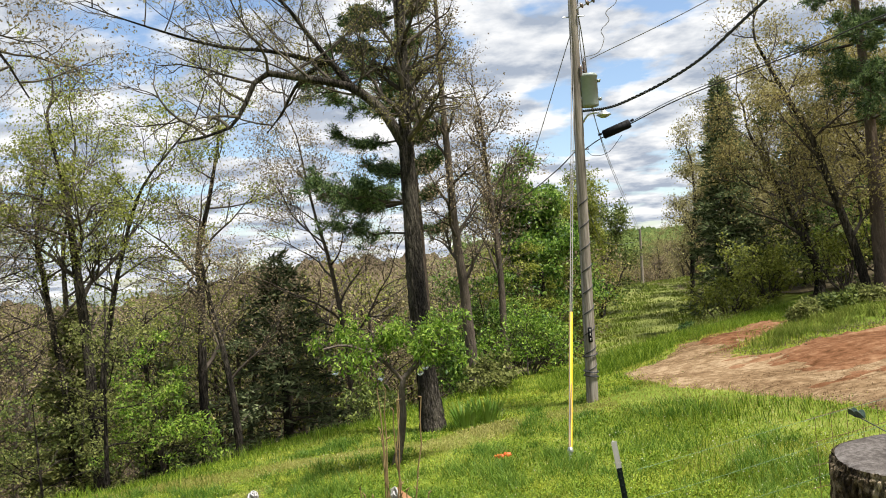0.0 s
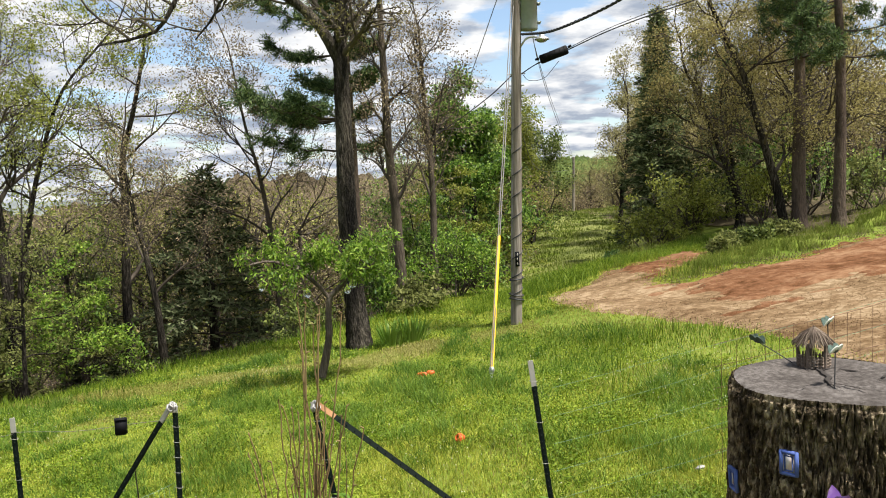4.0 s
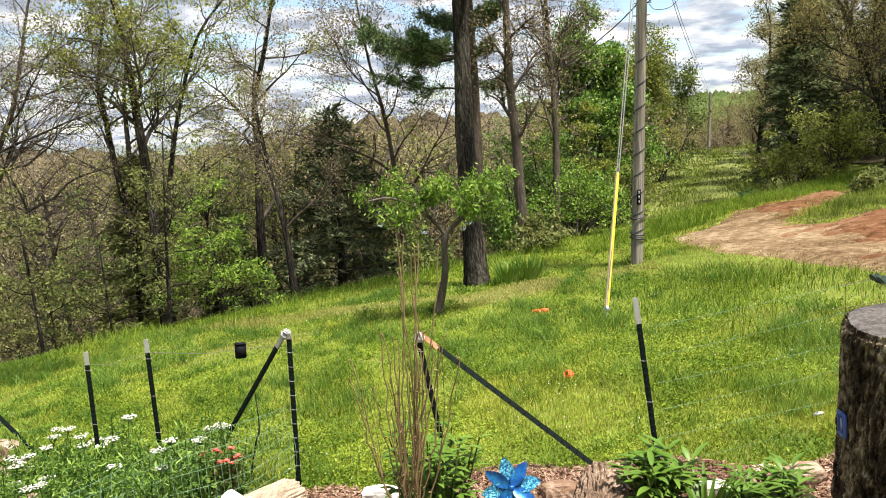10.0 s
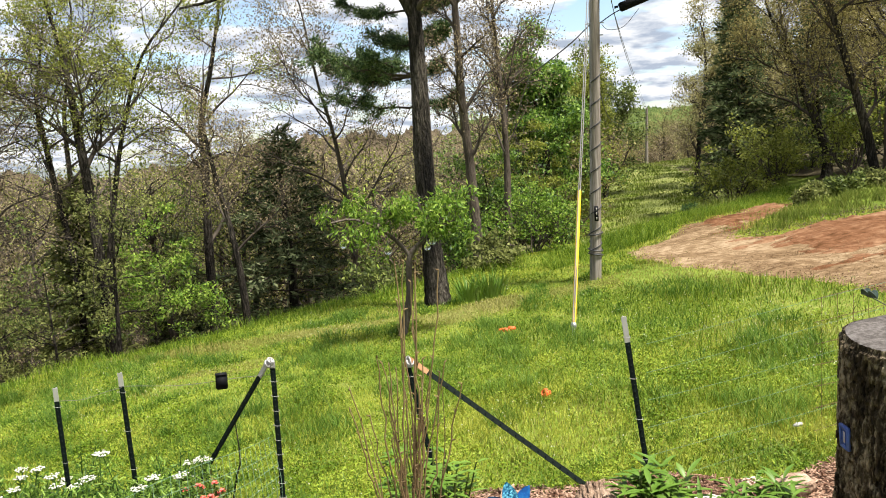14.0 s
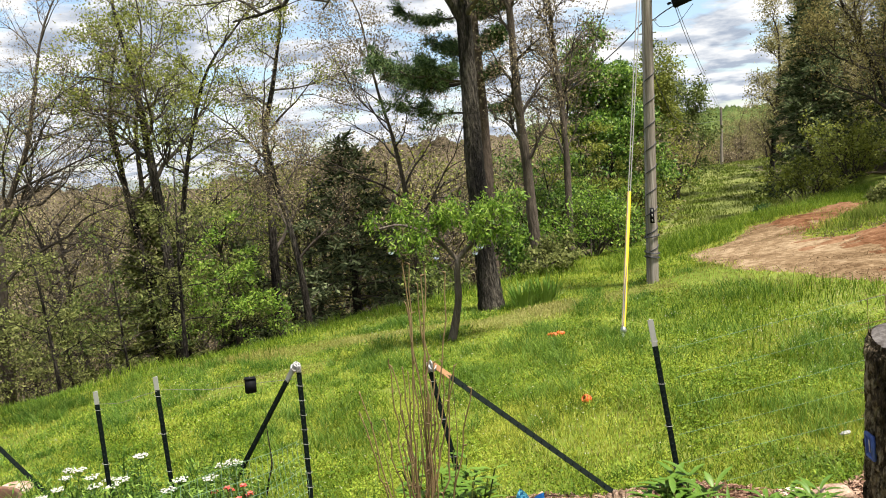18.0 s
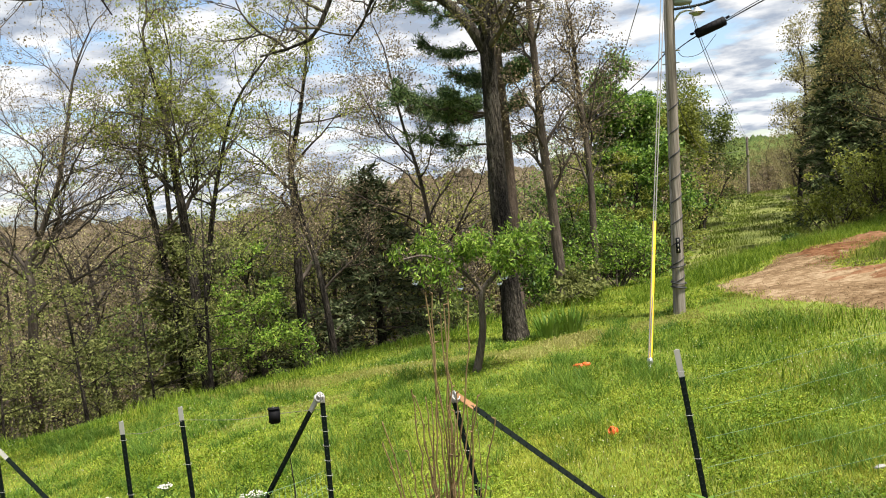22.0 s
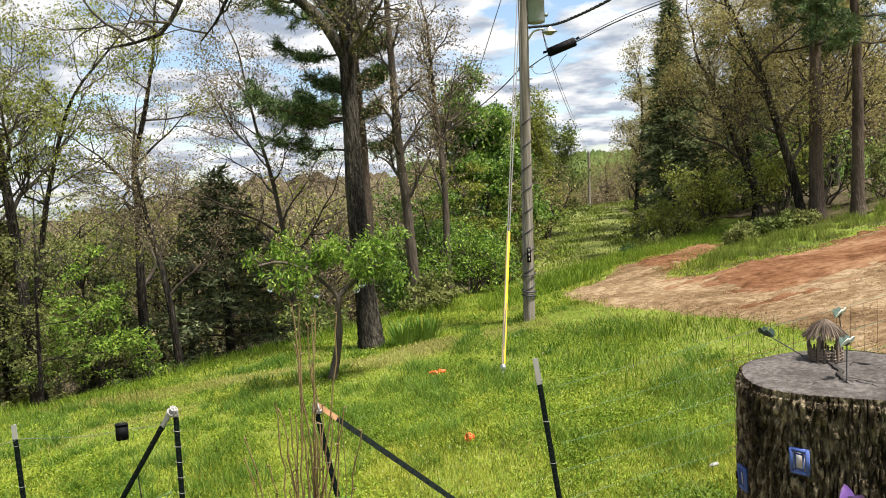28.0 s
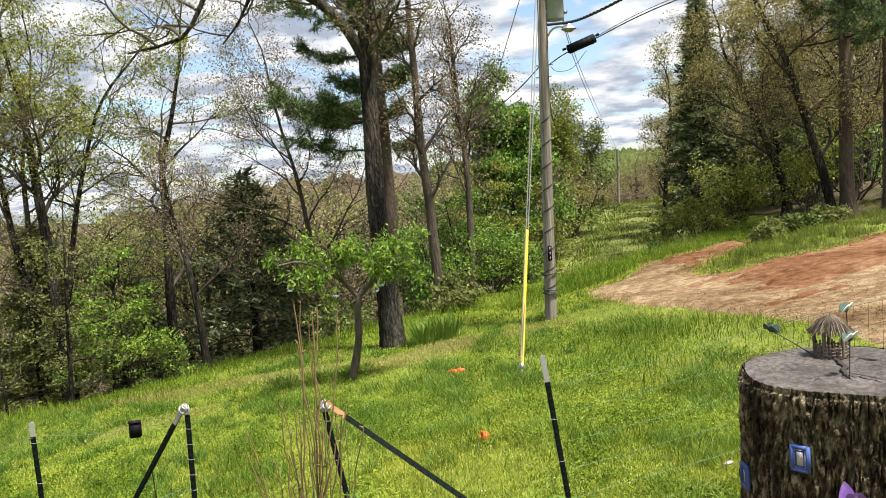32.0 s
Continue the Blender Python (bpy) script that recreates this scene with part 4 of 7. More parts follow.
def pine(name, foot_xy, top, r0, label, seed, first=0.35, reach=2.6, lean=(0, 0), whorls=16, tuft=0.17, thin=1.0, shade=1.0, wide=0.012, group="trees at the yard's edge"):
    """A pine: a straight trunk with whorls of near-level limbs that carry tufts of needles."""
    rng = np.random.default_rng(seed)
    x, y = foot_xy
    z = gz(x, y) - 0.05
    root = thing(name, (x, y, z), label, "pine tree", group)
    h = top - z
    us = np.linspace(0, 1, 18)
    pts = np.stack([x + lean[0] * us, y + lean[1] * us, z + h * us], -1) + np.stack([0.06 * np.sin(us * 7 + seed), 0.06 * np.cos(us * 5), 0 * us], -1)
    t = Buf()
    tube(t, pts, r0 * np.linspace(1, 0.18, 18) * np.where(us < 0.05, 1.3, 1), 12, rough=0.05, rng=rng)
    br, tc = Buf(), []
    for w in range(whorls):
        u = first + (1 - first) * w / whorls
        i = min(int(u * 17), 16)
        for k in range(rng.integers(2, 5)):
            a = rng.uniform(0, 2 * np.pi)
            ln = reach * (1.1 - 0.75 * (u - first) / (1 - first)) * rng.uniform(0.6, 1.15)
            ln *= shade if math.cos(a) > 0.1 else 1.0
            d = np.array([math.cos(a), math.sin(a), 0.12])
            s = np.linspace(0, 1, 7)
            lp = pts[i] + s[:, None] * d * ln + np.stack([0 * s, 0 * s, -0.25 * ln * s * (1 - s) * 1.2 + 0.1 * s * s], -1) + rng.normal(size=(7, 3)) * 0.03 * ln * s[:, None]
            tube(br, lp, r0 * 0.17 * np.linspace(1, 0.25, 7), 5)
            for q in range(int(13 * thin)):
                j = rng.uniform(0.35, 1.0) * 6
                jj = min(int(j), 5)
                p0 = lp[jj] + (lp[jj + 1] - lp[jj]) * (j - jj)
                sd = unit(d * 0.7 + rng.normal(size=3) * [0.7, 0.7, 0.25])
                p1 = p0 + sd * ln * rng.uniform(0.1, 0.28)
                tube(br, [p0, (p0 + p1) / 2 + [0, 0, 0.02], p1], [0.012, 0.009, 0.005], 3)
                for e in range(5):
                    tc.append((p0 + (p1 - p0) * rng.uniform(0.2, 1.05), sd))
    t.link("trunk", M_barkpine, root)
    br.link("branchwork", M_twig, root)
    c = np.array([p for p, _ in tc]); dd = np.array([q for _, q in tc])
    n = len(c); k = 14
    c, dd = np.repeat(c, k, 0) + rng.normal(size=(n * k, 3)) * 0.05, np.repeat(dd, k, 0)
    dirs = unit(dd * 0.6 + rng.normal(size=(n * k, 3)) * 0.8 + [0, 0, 0.25])
    w = unit(np.cross(dirs, rng.normal(size=(n * k, 3)))) * wide
    ln = tuft * (0.6 + 0.7 * rng.random((n * k, 1)))
    v = np.stack([c - w, c + w, c + dirs * ln], 1).reshape(-1, 3)
    g = Buf()
    g.add(v, np.arange(n * k)[:, None] * 3 + [0, 1, 2])
    g.link("crown", M_needle, root, smooth=False)
    return root


def cedar(name, foot_xy, h, radius, label, seed, first=0.06, n=130, mat=None, group="trees at the yard's edge", dense=1.0, fullness=1.05):
    """A cedar: a dark cone of drooping limbs with flat sprays and gaps between them."""
    rng = np.random.default_rng(seed)
    x, y = foot_xy
    z = gz(x, y) - 0.05
    root = thing(name, (x, y, z), label, "cedar tree", group)
    us = np.linspace(0, 1, 12)
    pts = np.stack([x + 0.05 * np.sin(us * 6), y + 0 * us, z + h * us], -1)
    t = Buf()
    r0 = 0.022 * h + 0.03
    tube(t, pts, r0 * np.linspace(1, 0.12, 12), 9, rough=0.08, rng=rng)
    br, cs, ds = Buf(), [], []
    for k in range(n):
        u = first + (0.98 - first) * ((k + rng.random()) / n) ** 0.9
        a = k * 2.399 + rng.uniform(-0.4, 0.4)
        ln = radius * (1 - u) ** fullness * rng.uniform(0.6, 1.25) + 0.10
        d = np.array([math.cos(a), math.sin(a), 0.05 + 0.5 * u])
        s = np.linspace(0, 1, 6)
        p0 = np.array([x, y, z + h * u])
        lp = p0 + s[:, None] * d * ln + np.stack([0 * s, 0 * s, -0.28 * ln * s * s], -1)
        tube(br, lp, 0.012 + 0.02 * (1 - u) * np.linspace(1, 0.2, 6), 4)
        m = int((7 + 24 * ln) * dense)
        uu = 0.2 + 0.8 * rng.random(m)
        base = np.stack([np.interp(uu, s, lp[:, q]) for q in range(3)], -1)
        side = unit(np.cross(d, [0, 0, 1.0]))
        offs = side * rng.normal(size=(m, 1)) * 0.22 * ln * (1.15 - uu[:, None]) + rng.normal(size=(m, 3)) * [0.05, 0.05, 0.025]
        cs.append(base + offs - np.array([0, 0, 0.06]) * rng.random((m, 1)))
        ds.append(unit(d + np.sign(rng.normal(size=(m, 1))) * side * 0.6 + rng.normal(size=(m, 3)) * 0.35 + [0, 0, -0.25]))
    t.link("trunk", M_bark, root)
    br.link("branchwork", M_twig, root)
    c, d = np.concatenate(cs), np.concatenate(ds)
    k = 3
    c, d = np.repeat(c, k, 0) + rng.normal(size=(len(c) * k, 3)) * 0.06, unit(np.repeat(d, k, 0) + rng.normal(size=(len(d) * k, 3)) * 0.4)
    w = unit(np.cross(d, rng.normal(size=d.shape))) * (0.014 + 0.026 * rng.random((len(d), 1)))
    ln = 0.14 + 0.2 * rng.random((len(d), 1))
    v = np.stack([c, c + d * ln * 0.5 + w, c + d * ln, c + d * ln * 0.5 - w], 1).reshape(-1, 3)
    g = Buf()
    q = np.arange(len(c))[:, None] * 4
    g.add(v, np.concatenate([q + [0, 1, 2], q + [0, 2, 3]]))
    g.link("crown", mat or M_cedar, root, smooth=False)
    return root


def shrub(name, xy, h, w, label, seed, mat, leaf=0.05, stems=9, per=9, group="shrubs below the trees", long=1.8, cat="shrub"):
    """A shrub of many stems with leaves in loose, uneven clumps."""
    rng = np.random.default_rng(seed)
    x, y = xy
    z = gz(x, y) - 0.03
    root = thing(name, (x, y, z), label, cat, group)
    br, tips = Buf(), []
    o = dict(wander=0.22, rise=0.06, depth=2, kids=(4, 4))
    for k in range(stems):
        a = k * 2.4 + rng.random()
        d = unit(np.array([math.cos(a) * w / h, math.sin(a) * w / h, 1.0]))
        grow(br, tips, np.array([x, y, z]) + rng.normal(size=3) * [0.08, 0.08, 0], d, h * rng.uniform(0.6, 0.9), 0.012 + 0.008 * h, 0, rng, o)
    br.link("stemwork", M_twig, root)
    c = Buf()
    leaves(c, clouds(tips, rng, per, 0.04 + 0.03 * h, 0.45, 0.5), rng, leaf, long, ups=1.2)
    c.link("foliage", mat, root, smooth=False)
    return root


def trunk_at(y, rows, dy=0.0):
    return [(x, y + dy * i, z) for i, (x, z) in enumerate(rows)]


# the large oak behind the little ornamental tree, with its arching limbs
M_LIMB = [(-0.19, 14.3, 5.3), (-0.48, 14.2, 5.86), (-0.86, 14.1, 6.24), (-1.23, 14.0, 6.42), (-1.9, 13.9, 6.54), (-2.53, 13.8, 6.62), (-2.85, 13.7, 6.08), (-3.13, 13.6, 5.69), (-3.95, 13.5, 5.5)]
M_ARCH = [(-0.95, 14.1, 6.28), (-1.22, 14.3, 6.66), (-1.41, 14.4, 6.9), (-1.72, 14.5, 6.83), (-2.09, 14.6, 6.55), (-2.37, 14.7, 6.13), (-2.69, 14.8, 5.8)]
M_HIGH = [(-1.3, 14.3, 6.75), (-1.75, 14.2, 7.4), (-2.2, 14.0, 8.0), (-2.9, 13.8, 8.5), (-3.8, 13.6, 8.8)]
M_FAR = [(-1.5, 14.4, 6.9), (-2.4, 14.3, 7.15), (-3.4, 14.2, 7.3), (-4.6, 14.0, 7.7), (-5.6, 13.8, 8.1)]
broadleaf("oak_tree", trunk_at(14.3, [(-0.07, 0.2), (-0.13, 1.41), (-0.18, 2.83), (-0.17, 3.85), (-0.17, 4.86), (-0.17, 5.5), (-0.12, 6.2), (-0.10, 7.2), (-0.05, 8.6), (0.0, 9.6)]), 0.19,
          "large dark-barked oak with arching limbs, barely in leaf", 11, M_oakdull, M_bark, limbs=22, first=0.56, reach=0.85, leaf=0.024, per=3, spread=0.05, kids=(4, 3, 2), bare=0.5,
          extra=((M_LIMB, 0.105), (M_ARCH, 0.07), (M_HIGH, 0.05), (M_FAR, 0.045)), taper=0.3, rise=0.05, up=0.9)
pine("pine_tree", (-0.15, 22.0), 13.5, 0.22, "tall pine with open tiers of blue-green needles", 12, first=0.40, reach=3.1, whorls=20, thin=1.9, shade=0.36, wide=0.014)
broadleaf("ash_tree", trunk_at(19.0, [(0.98, 0.4), (0.93, 1.6), (0.89, 2.66), (0.79, 4.07), (0.76, 5.68), (0.73, 7.03), (0.75, 8.65), (0.75, 10.2)]), 0.150,
          "tall grey-brown tree with bare upright branches", 13, M_budbrown, M_barkgrey, limbs=16, first=0.40, reach=0.9, leaf=0.03, per=2, up=1.5, bare=0.3)
broadleaf("ash_tree", trunk_at(22.0, [(2.02, 0.2), (2.04, 1.6), (2.06, 2.91), (1.99, 4.62), (1.91, 5.87), (1.87, 7.0)]), 0.13,
          "grey tree with a tall twiggy crown and few buds", 14, M_budbrown, M_barkgrey, limbs=15, first=0.45, reach=1.5, leaf=0.035, per=2, up=3.0, bare=0.4)
broadleaf("maple_tree", trunk_at(27.0, [(3.82, 0.2), (3.92, 2.64), (3.71, 3.61), (3.55, 4.6), (3.5, 5.1)]), 0.12,
          "maple in full bright green leaf", 15, M_leafbright, M_bark, limbs=17, first=0.30, reach=1.15, leaf=0.062, per=7, spread=0.15, bare=0.4, flat=0.45, ups=1.2)
broadleaf("hickory_tree", trunk_at(21.0, [(-8.67, -1.6), (-8.75, 1.59), (-8.9, 3.81), (-8.97, 4.84), (-9.08, 5.88), (-9.33, 7.23)]), 0.17,
          "slender tree with a forked trunk and young yellow-green leaves", 16, M_leafyel, M_bark, limbs=11, first=0.42, reach=2.2, leaf=0.036, per=7, spread=0.11, bare=0.55, flat=0.6, kids=(4, 3, 3), up=0.6, wander=0.2)
broadleaf("hickory_tree", trunk_at(22.0, [(-9.78, 0.0), (-10.09, 2.59), (-10.25, 4.06), (-10.31, 4.99), (-9.98, 6.52)]), 0.115,
          "slender grey-stemmed tree with sparse young leaves", 17, M_leafyel, M_bark, limbs=11, first=0.4, reach=1.9, leaf=0.036, per=7, spread=0.11, bare=0.55, flat=0.6, kids=(4, 3, 3), up=0.6, wander=0.2)
broadleaf("hickory_tree", trunk_at(22.4, [(-9.85, 0.0), (-9.84, 2.8), (-9.81, 4.49), (-9.5, 5.9), (-9.3, 7.3)]), 0.10,
          "slender grey-stemmed tree with sparse young leaves", 18, M_leafyel, M_bark, limbs=11, first=0.45, reach=1.8, leaf=0.036, per=7, spread=0.11, bare=0.55, flat=0.6, kids=(4, 3, 3), up=0.6, wander=0.2)
broadleaf("hickory_tree", trunk_at(22.0, [(-8.89, 0.2), (-8.49, 2.54), (-8.11, 4.05), (-7.46, 5.86), (-6.32, 7.18)]), 0.10,
          "slender tree leaning out with sparse young leaves", 19, M_leafyel, M_bark, limbs=11, first=0.35, reach=2.0, leaf=0.036, per=7, spread=0.11, bare=0.55, flat=0.6, kids=(4, 3, 3), up=0.5, wander=0.2)
broadleaf("elm_tree", trunk_at(23.0, [(-6.48, -1.6), (-6.43, 0.72), (-6.33, 2.8), (-6.32, 4.1), (-5.93, 5.52), (-5.59, 6.96)]), 0.16,
          "dark-stemmed tree with a yellow-green crown", 20, M_leafyel, M_bark, limbs=11, first=0.36, reach=2.1, leaf=0.036, per=7, spread=0.11, bare=0.55, flat=0.6, kids=(4, 3, 3), up=0.5, wander=0.2)
broadleaf("elm_tree", trunk_at(20.0, [(-4.82, -1.2), (-4.9, 0.27), (-5.07, 1.55), (-5.35, 3.0), (-5.5, 4.2)]), 0.12,
          "leaning dark trunk with thin twigs", 21, M_budbrown, M_bark, limbs=7, first=0.5, reach=1.3, leaf=0.03, per=2)
broadleaf("elm_tree", trunk_at(24.0, [(-2.41, 0.2), (-2.55, 1.97), (-2.79, 3.68), (-3.11, 5.06), (-3.4, 6.95)]), 0.10,
          "thin leaning tree with reddish-brown buds", 22, M_budbrown, M_barkgrey, limbs=13, first=0.3, reach=2.3, leaf=0.035, per=3)
broadleaf("walnut_tree", trunk_at(20.0, [(-12.98, -1.4), (-12.74, 1.26), (-12.73, 2.0), (-12.2, 3.0), (-11.6, 4.2), (-11.2, 5.6)]), 0.15,
          "spreading bare grey tree with fine twigs", 23, M_budbrown, M_barkgrey, limbs=15, first=0.3, reach=2.9, leaf=0.028, per=2, kids=(5, 5, 4))
cedar("cedar_tree", (-4.3, 23.6), 4.0 - gz(-4.3, 23.6), 3.3, "dark dense red cedar with drooping limbs", 24, n=64, dense=1.2, fullness=1.0)
cedar("cedar_tree", (-8.2, 25.5), 4.6, 1.8, "dark young cedar among the trunks", 25, n=90)
cedar("cedar_tree", (-9.85, 22.4), 2.9 - gz(-9.85, 22.4), 1.75, "olive green cedar with brownish tips", 26, n=66, dense=1.6, mat=M_cedarolive)

# beyond the pole and along the slope
broadleaf("locust_tree", trunk_at(44.0, [(9.6, 0.0), (9.9, 2.0), (9.7, 4.0), (9.3, 5.2)]), 0.16, "thin dark tree on the brow of the slope", 27, M_leafmid, M_bark, limbs=10, first=0.4, reach=2.0, leaf=0.07, per=3)
broadleaf("locust_tree", trunk_at(33.0, [(5.0, -0.4), (5.2, 2.0), (5.1, 3.4), (5.2, 4.2)]), 0.12, "small green tree behind the pole", 28, M_leafmid, M_bark, limbs=12, first=0.25, reach=1.1, leaf=0.075, per=5, spread=0.2)
broadleaf("locust_tree", trunk_at(38.0, [(7.2, -0.4), (7.3, 2.5), (7.1, 3.8), (7.2, 4.6)]), 0.12, "thin yellowish-green tree behind the pole", 29, M_leafyel, M_barkgrey, limbs=13, first=0.3, reach=1.8, leaf=0.06, per=4, up=1.1)

# the woods on the bank beyond the track
broadleaf("oak_tree", trunk_at(38.0, [(12.6, 0.9), (12.8, 3.17), (13.1, 5.3), (13.1, 7.3)]), 0.15, "pale budding tree at the end of the wood", 31, M_bud, M_bark, limbs=12, first=0.35, reach=1.3, leaf=0.05, per=3, up=1.1, bare=0.4, group="trees above the track")
# both cedars here carry the foliage copy with sunlight in its colour
cedar("cedar_tree", (11.6, 30.0), 9.2, 1.9, "tall dark cedar at the wood's edge", 32, n=170, dense=1.2, mat=M_cedarlit, group="trees above the track")
cedar("cedar_tree", (13.6, 28.5), 6.5, 1.9, "dark cedar in the shade of the wood", 33, n=80, dense=1.0, mat=M_cedarlit, group="trees above the track")
broadleaf("oak_tree", trunk_at(24.0, [(11.81, 1.15), (11.75, 2.36), (11.18, 3.94), (10.6, 5.33), (10.11, 6.36)]), 0.16, "leaning oak with brownish young leaves", 34, M_oakleaf, M_bark, limbs=12, first=0.35, reach=1.6, leaf=0.035, per=3, kids=(4, 4, 3), group="trees above the track")
broadleaf("oak_tree", trunk_at(21.0, [(11.62, 1.45), (11.38, 2.68), (10.98, 4.06), (10.48, 5.72), (9.83, 7.07), (9.3, 8.2)]), 0.15, "long leaning oak with a thin high crown", 35, M_oakleaf, M_bark, limbs=11, first=0.4, reach=1.5, leaf=0.035, per=3, kids=(4, 4, 3), group="trees above the track")
pine("pine_tree", (12.12, 21.0), 13.0, 0.20, "straight grey-barked pine above the track", 36, first=0.42, reach=2.2, whorls=9, lean=(-0.3, 0), thin=0.7, group="trees above the track")
pine("pine_tree", (12.62, 20.0), 12.5, 0.17, "straight grey-barked pine above the track", 37, first=0.42, reach=2.1, whorls=9, lean=(-0.2, 0), thin=0.7, group="trees above the track")
rng_w = np.random.default_rng(77)
for k, (x, y, h, r, m) in enumerate(((14.2, 24.5, 7.5, 0.13, M_oakleaf), (16.0, 27.5, 8.5, 0.15, M_oakleaf), (15.8, 33.0, 9.0, 0.15, M_bud), (16.0, 41.0, 8.5, 0.15, M_bud), (18.8, 31.5, 9.5, 0.15, M_oakleaf), (18.6, 47.0, 9.0, 0.16, M_bud), (23.5, 61.0, 8.0, 0.18, M_bud), (21.0, 53.0, 8.0, 0.16, M_budbrown), (28.5, 80.0, 7.0, 0.18, M_budbrown), (26.5, 90.0, 6.5, 0.18, M_bud))):
    lx = rng_w.uniform(-0.9, 0.1)
    z0 = gz(x, y)
    broadleaf("oak_tree", [(x, y, z0), (x + 0.2 * lx, y, z0 + 0.3 * h), (x + 0.6 * lx, y, z0 + 0.6 * h), (x + lx, y, z0 + 0.85 * h)], r,
              "oak of the wood in brownish-yellow young leaf", 50 + k, m, M_bark, limbs=13, first=0.22, reach=2.2, leaf=0.046, per=5, kids=(4, 4, 3), bare=0.25, flat=0.6, group="trees above the track")

# leafy young trees in the light below the tall ones
for k, (x, y, h, m) in enumerate(((-6.6, 19.4, 2.5, M_leaffresh), (-7.5, 20.8, 3.0, M_under), (-13.9, 19.0, 2.6, M_under), (-11.0, 19.4, 2.6, M_under), (-12.6, 20.4, 3.2, M_under), (1.6, 24.0, 3.2, M_leafbright), (2.8, 25.5, 3.8, M_leafyel), (0.8, 25.0, 3.0, M_leafbright), (4.6, 28.0, 4.2, M_leafyel))):
    z0 = gz(x, y)
    broadleaf("young_maple", [(x, y, z0), (x + 0.1, y, z0 + 0.5 * h), (x - 0.1, y, z0 + h)], 0.035, "young maple with level tiers of fresh green leaves", 900 + k, m, M_bark,
              limbs=14, first=0.3, reach=1.05, leaf=0.046, per=9, spread=0.12, depth=2, kids=(4, 3), up=0.08, bare=0.4, flat=0.18, ups=3.0, group="saplings along the wood's edge", cat="young tree")

# shrubs
shrub("shrub", (2.3, 19.3), 1.35, 1.0, "rounded bright green bush at the lawn's edge", 61, M_leaffresh, leaf=0.04, stems=12, per=8)
for k, (x, y, h, w, m, lab) in enumerate((
        (0.6, 20.2, 1.4, 0.9, M_leafbright, "leafy green undergrowth behind the oak"), (3.3, 23.5, 1.5, 0.8, M_leafbright, "tall leafy green undergrowth behind the oak"),
        (1.2, 17.6, 0.7, 0.7, M_under, "low brushy shrub beside the iris clump"), (-1.6, 19.2, 1.1, 1.0, M_leafmid, "leafy undergrowth along the brow"),
        
        
        (-10.4, 20.6, 2.0, 1.0, M_under, "green sapling thicket below the trees"), 
        (-12.6, 14.6, 1.5, 1.3, M_leafbright, "bright green brush at the wood's edge"), (-13.6, 16.5, 2.4, 1.4, M_under, "tangled brush at the wood's edge"),
        (2.7, 26.0, 2.6, 1.1, M_leafbright, "tall green thicket behind the pole"),
        (4.2, 26.5, 2.2, 0.8, M_leafyel, "yellow-green thicket behind the pole"), (4.9, 30.0, 2.6, 0.9, M_leafmid, "green thicket behind the pole"),
        (9.35, 25.0, 1.6, 1.0, M_leafyel, "leafy yellow-green bush above the track"), (10.9, 25.6, 1.5, 1.1, M_leafyel, "pale leafy bush under the trees"),
        (9.1, 19.3, 0.4, 0.5, M_under, "low weedy bush on the bank"), (10.2, 19.9, 0.45, 0.6, M_leafmid, "low leafy bush on the bank"), (11.2, 20.4, 0.5, 0.7, M_under, "low weedy bush on the bank"),
        (11.9, 22.8, 2.0, 1.2, M_leafyel, "pale leafy bush under the trees"), (13.6, 23.4, 2.4, 1.3, M_leafbright, "leafy green bush under the trees"), (11.4, 27.6, 2.0, 1.2, M_leafyel, "tall leafy bush at the wood's edge"),
        (12.8, 24.5, 1.7, 1.4, M_leafmid, "shaded bush under the trees"), (9.03, 28.0, 0.55, 0.25, M_leafdark, "small dark evergreen bush on the slope"),
        (9.6, 45.0, 2.0, 1.4, M_leafbright, "bright green bush on the brow"), (14.6, 21.8, 1.3, 1.2, M_under, "low leafy bush on the bank"))):
    h = h * (0.55 if x < -4 else 1.0)
    shrub("shrub", (x, y), h, w, lab, 70 + k, m, leaf=0.034 + 0.0010 * y, stems=8, per=7)


